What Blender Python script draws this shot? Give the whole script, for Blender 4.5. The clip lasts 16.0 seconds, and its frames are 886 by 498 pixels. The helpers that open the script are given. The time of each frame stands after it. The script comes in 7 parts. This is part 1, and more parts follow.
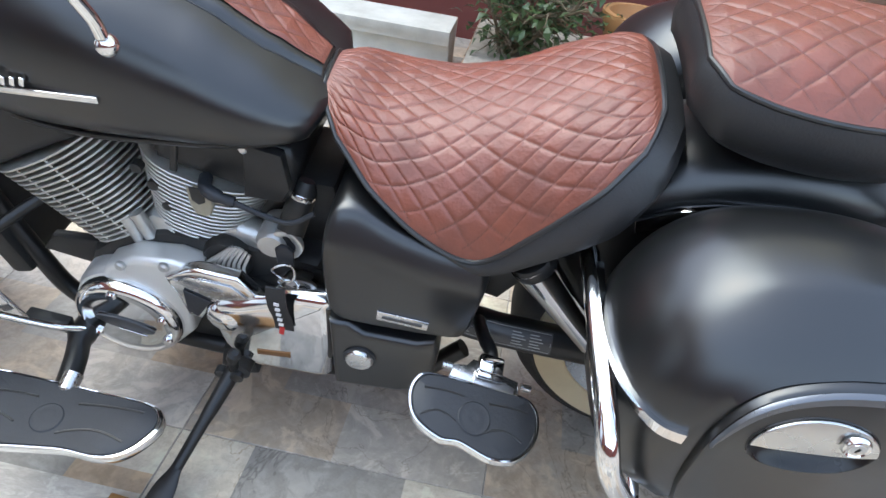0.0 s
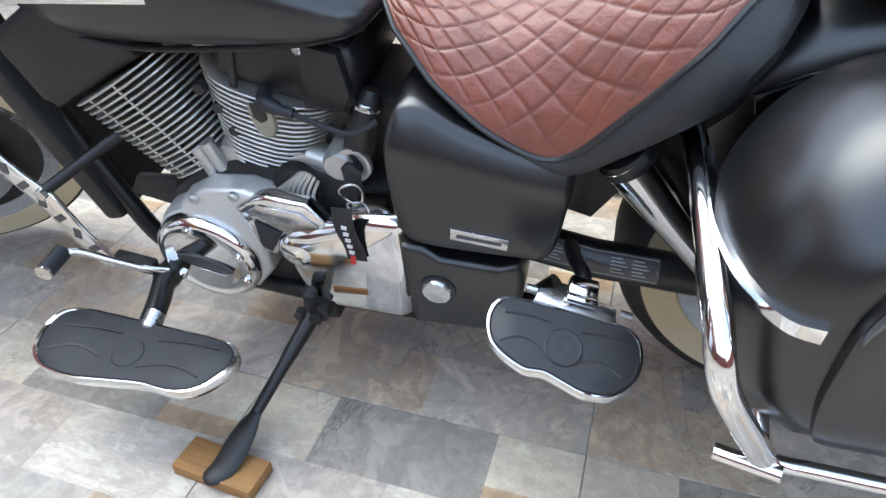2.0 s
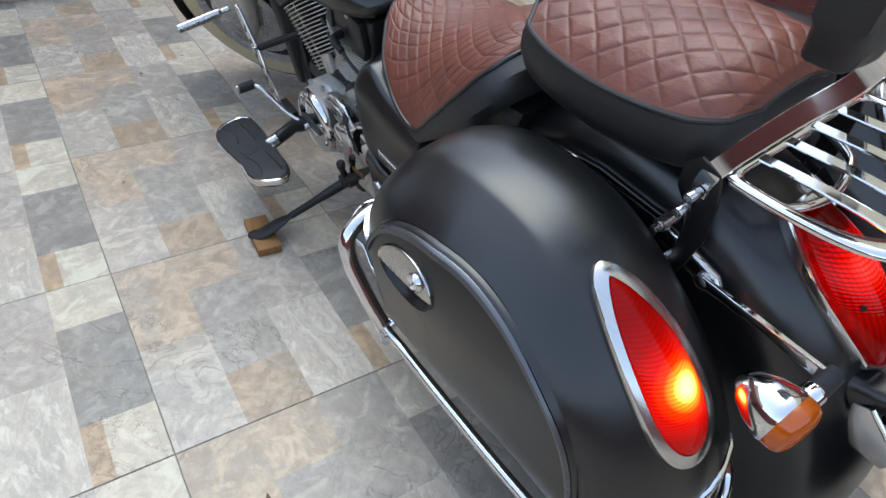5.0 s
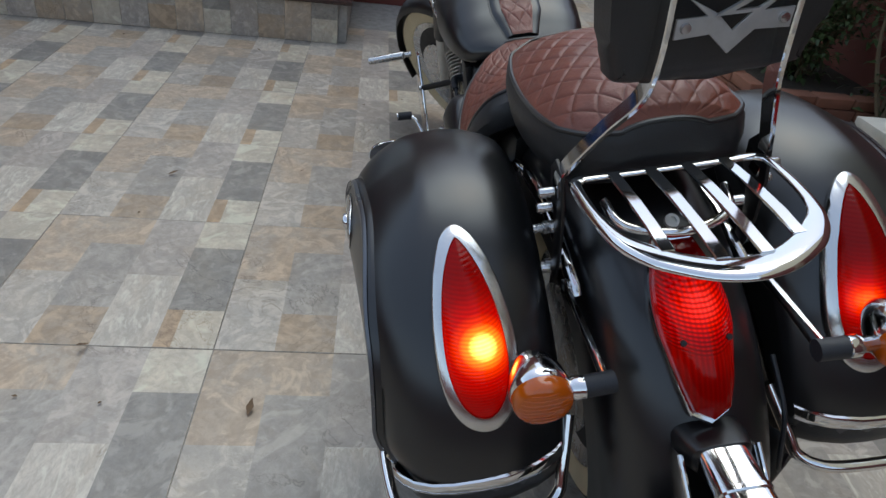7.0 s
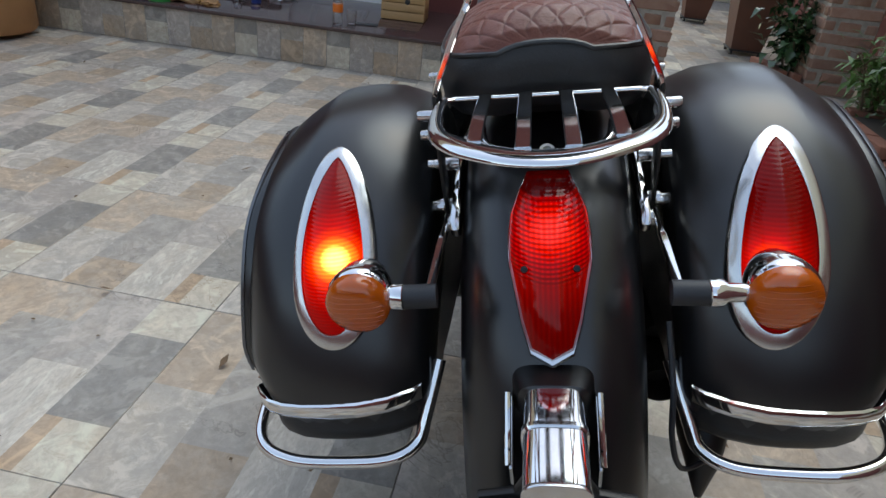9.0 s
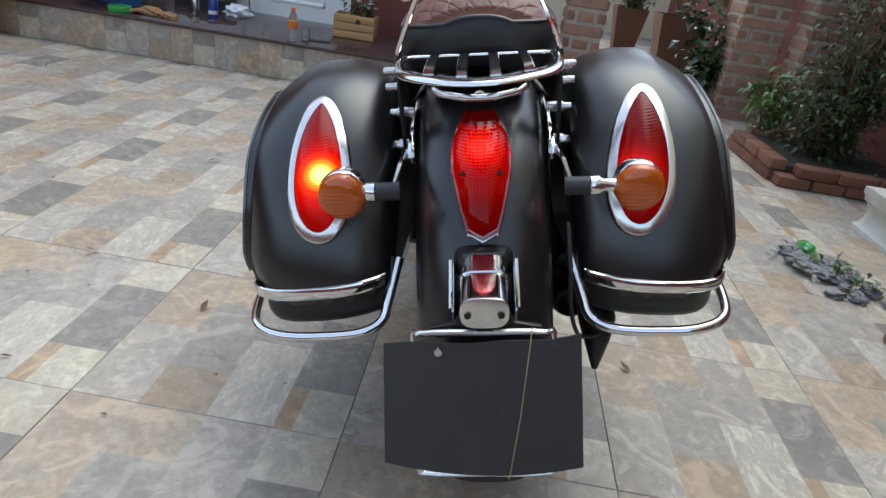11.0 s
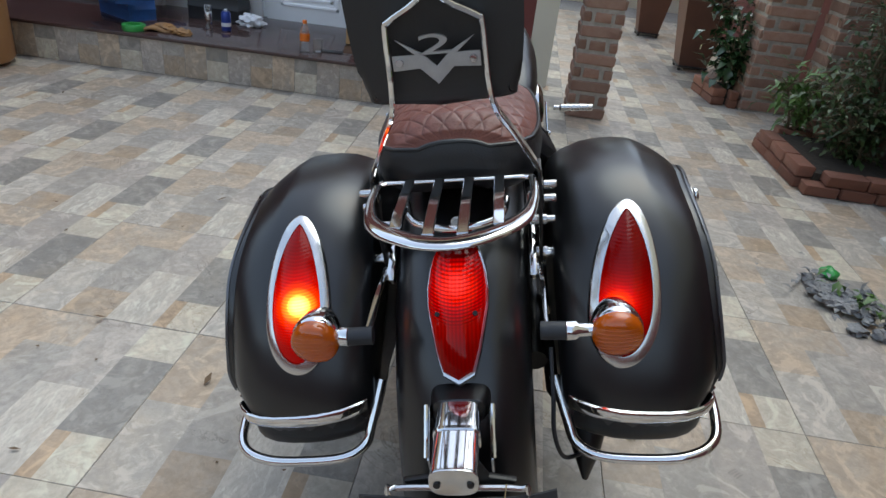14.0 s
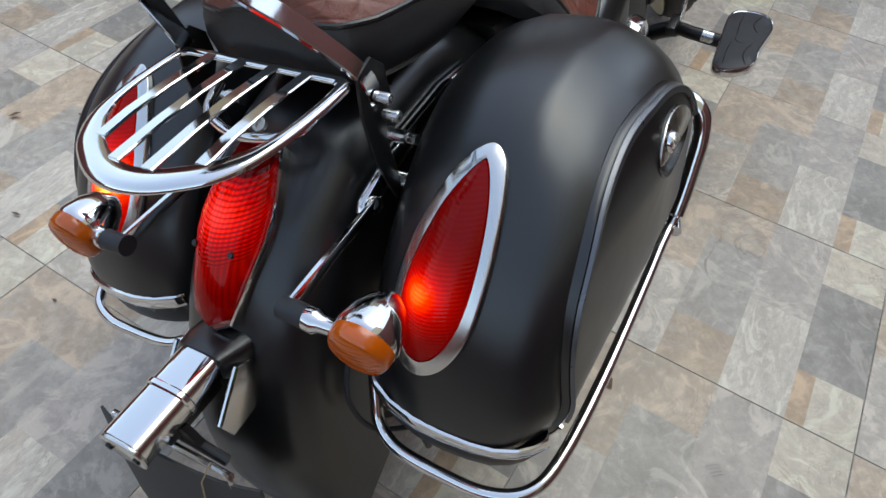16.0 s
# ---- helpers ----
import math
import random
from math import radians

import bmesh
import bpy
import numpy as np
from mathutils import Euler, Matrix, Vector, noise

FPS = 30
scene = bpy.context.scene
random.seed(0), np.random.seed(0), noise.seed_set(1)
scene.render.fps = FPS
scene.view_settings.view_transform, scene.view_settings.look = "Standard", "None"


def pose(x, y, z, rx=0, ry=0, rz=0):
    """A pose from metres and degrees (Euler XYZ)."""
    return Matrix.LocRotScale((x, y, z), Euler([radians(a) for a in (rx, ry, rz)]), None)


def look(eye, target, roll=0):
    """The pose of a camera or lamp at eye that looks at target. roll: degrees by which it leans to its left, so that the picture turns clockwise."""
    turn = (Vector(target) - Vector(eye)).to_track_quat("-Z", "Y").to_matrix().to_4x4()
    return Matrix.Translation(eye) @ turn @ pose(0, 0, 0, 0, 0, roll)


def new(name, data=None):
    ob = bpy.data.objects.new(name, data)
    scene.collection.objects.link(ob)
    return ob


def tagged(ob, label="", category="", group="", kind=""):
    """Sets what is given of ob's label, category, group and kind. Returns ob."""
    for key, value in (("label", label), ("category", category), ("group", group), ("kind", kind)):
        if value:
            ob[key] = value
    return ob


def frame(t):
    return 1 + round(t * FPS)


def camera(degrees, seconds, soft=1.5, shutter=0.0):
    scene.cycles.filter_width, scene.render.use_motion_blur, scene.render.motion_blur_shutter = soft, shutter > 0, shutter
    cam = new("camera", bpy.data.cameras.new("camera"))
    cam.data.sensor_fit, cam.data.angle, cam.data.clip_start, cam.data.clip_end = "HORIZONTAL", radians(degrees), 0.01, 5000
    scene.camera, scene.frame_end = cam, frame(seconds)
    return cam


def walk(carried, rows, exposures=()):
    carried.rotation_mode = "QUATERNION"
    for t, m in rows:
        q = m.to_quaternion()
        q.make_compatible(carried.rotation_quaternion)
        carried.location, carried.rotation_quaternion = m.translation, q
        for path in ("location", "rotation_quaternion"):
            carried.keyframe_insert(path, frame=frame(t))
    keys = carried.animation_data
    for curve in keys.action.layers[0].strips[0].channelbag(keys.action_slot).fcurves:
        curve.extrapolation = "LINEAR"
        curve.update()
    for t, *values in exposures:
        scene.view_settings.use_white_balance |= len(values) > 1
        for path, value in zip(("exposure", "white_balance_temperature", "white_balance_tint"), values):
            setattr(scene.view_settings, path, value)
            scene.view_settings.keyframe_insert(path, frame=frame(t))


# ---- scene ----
cam = camera(67.9, 16.0)
PATH = [
    (0, (-0.085, -0.173, 1.097), (-0.213, 1.455, -0.058), 8.7),
    (0.5, (-0.087, -0.11, 0.942), (-0.344, 1.497, -0.221), 3.3),
    (1, (-0.094, -0.085, 0.89), (-0.521, 1.493, -0.262), -0.2),
    (1.5, (-0.088, -0.097, 0.892), (-0.556, 1.481, -0.245), -1.5),
    (2, (-0.011, -0.139, 0.928), (-0.51, 1.412, -0.232), -0.8),
    (2.5, (0.157, -0.19, 0.996), (-0.405, 1.281, -0.237), 0.6),
    (3, (0.283, -0.151, 1.012), (-0.344, 1.265, -0.254), 4.3),
    (3.5, (0.402, -0.114, 1.028), (-0.274, 1.224, -0.296), 7.0),
    (4, (0.55, -0.085, 1.107), (-0.383, 1.045, -0.254), 4.0),
    (4.5, (0.688, -0.06, 1.152), (-0.38, 0.952, -0.202), 5.5),
    (5, (0.866, -0.023, 1.2), (-0.379, 0.879, -0.079), 6.1),
    (5.2, (0.927, -0.002, 1.223), (-0.367, 0.849, -0.042), 6.5),
    (7.3, (1.286, 0.417, 1.159), (-0.405, 0.539, 0.096), 7.2),
    (7.5, (1.245, 0.452, 1.122), (-0.46, 0.493, 0.079), 7.0),
    (8, (1.189, 0.571, 1.059), (-0.532, 0.416, 0.053), 8.0),
    (8.5, (1.206, 0.679, 1.03), (-0.521, 0.415, 0.056), 7.4),
    (9, (1.347, 0.756, 1.036), (-0.399, 0.538, 0.084), 6.4),
    (9.5, (1.47, 0.77, 1.015), (-0.31, 0.649, 0.112), 8.0),
    (9.7, (1.506, 0.78, 1.021), (-0.27, 0.685, 0.106), 6.9),
    (11.8, (1.73, 0.798, 0.987), (-0.097, 0.744, 0.175), 10.2),
    (12, (1.725, 0.802, 0.989), (-0.102, 0.738, 0.179), 10.1),
    (12.5, (1.707, 0.81, 1.028), (-0.127, 0.692, 0.239), 8.9),
    (13, (1.672, 0.815, 1.103), (-0.167, 0.625, 0.34), 7.4),
    (13.5, (1.581, 0.816, 1.193), (-0.26, 0.643, 0.432), 7.1),
    (14, (1.542, 0.837, 1.243), (-0.217, 0.694, 0.301), 6.5),
    (14.5, (1.467, 0.941, 1.275), (-0.169, 0.714, 0.149), 5.4),
    (15, (1.354, 1.084, 1.287), (-0.124, 0.682, 0.002), 6.7),
    (15.5, (1.175, 1.192, 1.275), (-0.157, 0.652, -0.115), 6.1),
    (16, (0.992, 1.281, 1.301), (-0.159, 0.686, -0.222), 5.4),
]
walk(cam, [(t, look(eye, target, roll)) for t, eye, target, roll in PATH],
     exposures=[(0, 2.86, 8600, 10), (2, 2.87, 8600, 10), (4, 2.36, 8600, 10), (5.2, 1.9, 8600, 10), (7.5, 1.26, 8900, 10), (9.5, 1.62, 8900, 10), (12, 1.88, 9000, 10), (14, 1.6, 9000, 10), (16, 1.62, 8900, 10)])

# ---- world and light ----
SUN_ELEV, SUN_ROT = radians(67), radians(285)
wld = bpy.data.worlds.new("sky")
scene.world = wld
wld.use_nodes = True
_n = wld.node_tree.nodes
_n.clear()
_sky = _n.new("ShaderNodeTexSky")
_sky.sky_type, _sky.sun_disc = "NISHITA", False
_sky.sun_elevation, _sky.sun_rotation = SUN_ELEV, SUN_ROT
_sky.air_density, _sky.dust_density = 1.0, 0.6
_bg = _n.new("ShaderNodeBackground")
_bg.inputs["Strength"].default_value = 0.15
_out = _n.new("ShaderNodeOutputWorld")
wld.node_tree.links.new(_sky.outputs[0], _bg.inputs[0])
wld.node_tree.links.new(_bg.outputs[0], _out.inputs[0])
sun = new("sun", bpy.data.lights.new("sun", "SUN"))
sun.data.energy, sun.data.angle, sun.data.color = 0.52, radians(46), (0.50, 0.755, 1.0)
sun.matrix_world = look((-2.24, 0.60, 5.53), (0, 0, 0))


# ---- materials ----
def mat(name, base, rough=0.5, metal=0.0, var=0.0, scale=8.0, bump=0.0, bscale=60.0, second=None, spec=0.5,
        coat=0.0, emit=None, rvar=0.0, detail=4.0, stretch=(1, 1, 1), rnd=0.0, trans=0.0, hard=(0.35, 0.7)):
    """Principled surface with broad and fine noise: var mixes base towards second (or darker), bump is fine relief in metres, rnd per-object value shift."""
    m = bpy.data.materials.new(name)
    m.use_nodes = True
    N, L = m.node_tree.nodes, m.node_tree.links
    b = N["Principled BSDF"]
    b.inputs["Base Color"].default_value = (*base, 1)
    b.inputs["Roughness"].default_value, b.inputs["Metallic"].default_value = rough, metal
    b.inputs["Specular IOR Level"].default_value = spec
    b.inputs["Coat Weight"].default_value = coat
    b.inputs["Transmission Weight"].default_value = trans
    if emit:
        b.inputs["Emission Color"].default_value = (*emit[:3], 1)
        b.inputs["Emission Strength"].default_value = emit[3]
    tc = N.new("ShaderNodeTexCoord")
    mp = N.new("ShaderNodeMapping")
    mp.inputs["Scale"].default_value = stretch
    L.new(tc.outputs["Object"], mp.inputs[0])
    vec = mp.outputs[0]
    if rnd:
        oi = N.new("ShaderNodeObjectInfo")
        ad = N.new("ShaderNodeVectorMath")
        ad.operation = "MULTIPLY_ADD"
        L.new(oi.outputs["Random"], ad.inputs[0])
        ad.inputs[1].default_value = (37, 23, 51)
        L.new(vec, ad.inputs[2])
        vec = ad.outputs[0]
    if var or rvar:
        nz = N.new("ShaderNodeTexNoise")
        nz.inputs["Scale"].default_value, nz.inputs["Detail"].default_value = scale, detail
        nz.inputs["Roughness"].default_value = 0.62
        L.new(vec, nz.inputs["Vector"])
        mr = N.new("ShaderNodeMapRange")
        mr.inputs[1].default_value, mr.inputs[2].default_value = hard
        L.new(nz.outputs["Fac"], mr.inputs[0])
        if var:
            mx = N.new("ShaderNodeMix")
            mx.data_type = "RGBA"
            mu = N.new("ShaderNodeMath")
            mu.operation = "MULTIPLY"
            mu.inputs[1].default_value = var
            L.new(mr.outputs[0], mu.inputs[0])
            L.new(mu.outputs[0], mx.inputs[0])
            mx.inputs[6].default_value = (*base, 1)
            mx.inputs[7].default_value = (*(second or [c * 0.45 for c in base]), 1)
            col = mx.outputs[2]
            if rnd:
                hs = N.new("ShaderNodeHueSaturation")
                m2 = N.new("ShaderNodeMapRange")
                m2.inputs[3].default_value, m2.inputs[4].default_value = 1 - rnd, 1 + rnd
                L.new(oi.outputs["Random"], m2.inputs[0])
                L.new(m2.outputs[0], hs.inputs["Value"])
                L.new(col, hs.inputs["Color"])
                col = hs.outputs[0]
            L.new(col, b.inputs["Base Color"])
        if rvar:
            ma = N.new("ShaderNodeMath")
            ma.operation = "MULTIPLY_ADD"
            ma.inputs[1].default_value, ma.inputs[2].default_value = rvar, rough
            L.new(mr.outputs[0], ma.inputs[0])
            L.new(ma.outputs[0], b.inputs["Roughness"])
    if bump:
        n2 = N.new("ShaderNodeTexNoise")
        n2.inputs["Scale"].default_value, n2.inputs["Detail"].default_value = bscale, 5
        L.new(vec, n2.inputs["Vector"])
        bp = N.new("ShaderNodeBump")
        bp.inputs["Distance"].default_value, bp.inputs["Strength"].default_value = bump, 0.7
        L.new(n2.outputs["Fac"], bp.inputs["Height"])
        L.new(bp.outputs[0], b.inputs["Normal"])
    return m


M_BLACK = mat("satin_black_paint", (0.0065, 0.0068, 0.0073), 0.28, spec=0.72, rvar=0.05, scale=14)
M_BLACK2 = mat("black_frame_paint", (0.009, 0.009, 0.009), 0.3, spec=0.4, bump=0.0003, bscale=90, rvar=0.12, scale=30)
M_PLASTIC = mat("black_plastic", (0.011, 0.011, 0.0115), 0.42, spec=0.4, bump=0.0004, bscale=300, var=0.5, second=(0.018, 0.0175, 0.017), scale=12)
M_VINYL = mat("black_vinyl", (0.014, 0.014, 0.015), 0.48, bump=0.0006, bscale=260, var=0.5, second=(0.022, 0.022, 0.023), scale=9)
M_CHROME = mat("chrome", (0.72, 0.72, 0.72), 0.05, 1.0, rvar=0.07, scale=20)
M_STEEL = mat("polished_steel", (0.55, 0.55, 0.55), 0.18, 1.0, rvar=0.15, scale=30)
M_ALU = mat("cast_aluminium", (0.56, 0.56, 0.54), 0.38, 0.75, var=0.5, second=(0.36, 0.35, 0.32), scale=18, bump=0.0006, bscale=180)
M_FIN = mat("cylinder_fin_metal", (0.62, 0.61, 0.57), 0.36, 0.7, var=0.6, second=(0.28, 0.26, 0.23), scale=20, bump=0.0004, bscale=150)
M_POLCASE = mat("satin_case_aluminium", (0.70, 0.70, 0.68), 0.40, 0.75, rvar=0.16, scale=24, bump=0.0003, bscale=140)
M_RUBBER = mat("rubber_pad", (0.015, 0.017, 0.021), 0.55, bump=0.0005, bscale=200, var=0.5, second=(0.027, 0.029, 0.033), scale=15)
M_TYRE = mat("tyre_rubber", (0.018, 0.018, 0.018), 0.7, bump=0.001, bscale=120, var=0.6, second=(0.045, 0.043, 0.04), scale=14)
M_WHITEWALL = mat("cream_whitewall", (0.62, 0.52, 0.34), 0.6, var=0.4, second=(0.42, 0.34, 0.22), scale=9, bump=0.0004)
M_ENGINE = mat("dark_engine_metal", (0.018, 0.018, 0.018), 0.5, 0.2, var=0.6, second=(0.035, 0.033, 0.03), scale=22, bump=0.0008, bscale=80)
M_THREAD = mat("dark_thread", (0.03, 0.015, 0.012), 0.8)
M_PIPING = mat("black_piping", (0.02, 0.02, 0.02), 0.3)
M_TAG = mat("black_key_strap", (0.015, 0.015, 0.016), 0.7, bump=0.0005, bscale=400)
M_REDMARK = mat("red_print", (0.5, 0.02, 0.02), 0.6)
M_WHITEMARK = mat("white_print", (0.65, 0.65, 0.65), 0.6)
M_WELL = mat("sandy_cast_metal", (0.34, 0.31, 0.24), 0.6, 0.2, var=0.5, scale=30)
M_GREYMARK = mat("grey_print", (0.36, 0.36, 0.35), 0.6)
M_BADGE = mat("brushed_badge_metal", (0.42, 0.42, 0.42), 0.45, 0.5, var=0.3, scale=40)
M_MIRROR = mat("mirror_glass", (0.85, 0.85, 0.85), 0.01, 1.0)
M_STICKER = mat("grey_sticker", (0.05, 0.05, 0.052), 0.35)
M_SHEET = mat("dark_grey_foam_sheet", (0.032, 0.034, 0.036), 0.7, bump=0.0005, bscale=150, var=0.4, second=(0.045, 0.045, 0.047), scale=8)
M_STRING = mat("tan_string", (0.32, 0.24, 0.13), 0.8)
# M_BROWNREF: a brown reflection in chrome, given as a surface colour
M_BROWNREF = mat("brown_reflection_tone", (0.20, 0.09, 0.035), 0.3, 0.5)
M_AMBER = mat("amber_lens", (0.52, 0.088, 0.004), 0.14, coat=0.4, var=0.3, second=(0.42, 0.065, 0.003), scale=60)


def leather(name, base, dark):
    m = mat(name, base, 0.40, spec=0.55, var=0.75, second=dark, scale=16, bump=0.0011, bscale=210, rvar=0.14, detail=6)
    N, L = m.node_tree.nodes, m.node_tree.links
    b = N["Principled BSDF"]
    at = N.new("ShaderNodeAttribute")
    at.attribute_name = "seam"
    mx = N.new("ShaderNodeMix")
    mx.data_type = "RGBA"
    src = b.inputs["Base Color"].links[0].from_socket
    L.new(at.outputs["Fac"], mx.inputs[0])
    L.new(src, mx.inputs[6])
    mx.inputs[7].default_value = (0.05, 0.018, 0.013, 1)
    L.new(mx.outputs[2], b.inputs["Base Color"])
    return m


M_LEATHER = leather("oxblood_quilted_leather", (0.200, 0.052, 0.031), (0.118, 0.033, 0.021))


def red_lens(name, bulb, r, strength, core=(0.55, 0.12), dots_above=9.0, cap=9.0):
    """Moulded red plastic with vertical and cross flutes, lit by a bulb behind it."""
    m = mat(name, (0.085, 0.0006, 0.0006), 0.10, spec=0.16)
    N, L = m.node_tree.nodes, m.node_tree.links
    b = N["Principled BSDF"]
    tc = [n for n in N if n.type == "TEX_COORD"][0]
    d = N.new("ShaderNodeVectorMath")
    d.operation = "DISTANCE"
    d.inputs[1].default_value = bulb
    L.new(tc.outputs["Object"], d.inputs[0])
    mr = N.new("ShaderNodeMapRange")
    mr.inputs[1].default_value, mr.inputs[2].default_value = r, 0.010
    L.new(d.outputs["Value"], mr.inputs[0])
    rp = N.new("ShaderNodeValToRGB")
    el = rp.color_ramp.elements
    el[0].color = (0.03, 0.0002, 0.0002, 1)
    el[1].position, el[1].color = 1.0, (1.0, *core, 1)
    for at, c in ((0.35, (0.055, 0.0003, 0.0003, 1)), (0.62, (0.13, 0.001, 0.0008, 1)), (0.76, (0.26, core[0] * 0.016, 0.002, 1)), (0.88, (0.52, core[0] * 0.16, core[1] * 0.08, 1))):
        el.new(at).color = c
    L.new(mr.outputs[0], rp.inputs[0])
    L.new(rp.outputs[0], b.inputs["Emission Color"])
    wv = N.new("ShaderNodeTexWave")
    wv.bands_direction = "Y"
    wv.inputs["Scale"].default_value, wv.inputs["Distortion"].default_value = 52, 0.2
    L.new(tc.outputs["Object"], wv.inputs["Vector"])
    wz = N.new("ShaderNodeTexWave")
    wz.bands_direction = "Z"
    wz.inputs["Scale"].default_value = 75
    L.new(tc.outputs["Object"], wz.inputs["Vector"])
    sx = N.new("ShaderNodeSeparateXYZ")
    L.new(tc.outputs["Object"], sx.inputs[0])
    up = N.new("ShaderNodeMapRange")
    up.inputs[1].default_value, up.inputs[2].default_value = dots_above - 0.004, dots_above + 0.004
    L.new(sx.outputs["Z"], up.inputs[0])
    flat = N.new("ShaderNodeMix")
    flat.inputs[2].default_value = 0.75
    L.new(up.outputs[0], flat.inputs[0])
    L.new(wz.outputs["Fac"], flat.inputs[3])
    half = N.new("ShaderNodeMath")
    half.operation = "MULTIPLY_ADD"
    half.inputs[1].default_value, half.inputs[2].default_value = 0.55, 0.45
    L.new(wv.outputs["Fac"], half.inputs[0])
    if dots_above > 5:
        flat.inputs[0].default_value = 1.0
        N.remove(up)
        half.inputs[1].default_value, half.inputs[2].default_value = 0.15, 0.85
    mm = N.new("ShaderNodeMath")
    mm.operation = "MULTIPLY"
    L.new(half.outputs[0], mm.inputs[0])
    L.new(flat.outputs[0], mm.inputs[1])
    m3 = N.new("ShaderNodeMath")
    m3.operation = "MULTIPLY_ADD"
    m3.inputs[1].default_value, m3.inputs[2].default_value = (0.45, 0.72) if dots_above > 5 else (1.1, 0.3)
    L.new(mm.outputs[0], m3.inputs[0])
    m4 = N.new("ShaderNodeMath")
    m4.operation = "MULTIPLY"
    L.new(m3.outputs[0], m4.inputs[0])
    m4.inputs[1].default_value = strength
    top = N.new("ShaderNodeMapRange")
    for k, v in enumerate((cap, cap + 0.003, 1.0, 0.12)):
        top.inputs[k + 1].default_value = v
    L.new(sx.outputs["Z"], top.inputs[0])
    m5 = N.new("ShaderNodeMath")
    m5.operation = "MULTIPLY"
    L.new(m4.outputs[0], m5.inputs[0])
    L.new(top.outputs[0], m5.inputs[1])
    L.new(m5.outputs[0], b.inputs["Emission Strength"])
    bp = N.new("ShaderNodeBump")
    bp.inputs["Distance"].default_value = 0.00015
    L.new(mm.outputs[0], bp.inputs["Height"])
    L.new(bp.outputs[0], b.inputs["Normal"])
    return m


# ---- mesh tools ----
def catmull(pts, n=8, closed=False):
    P = [Vector(p) for p in pts]
    out = []
    k = len(P)
    for i in range(k if closed else k - 1):
        if closed:
            a, b, c, d = P[i - 1], P[i], P[(i + 1) % k], P[(i + 2) % k]
        else:
            a, b, c, d = P[max(i - 1, 0)], P[i], P[i + 1], P[min(i + 2, k - 1)]
        for j in range(n):
            t = j / n
            out.append(0.5 * ((2 * b) + (c - a) * t + (2 * a - 5 * b + 4 * c - d) * t * t + (3 * b - a - 3 * c + d) * t ** 3))
    if not closed:
        out.append(P[-1])
    return out


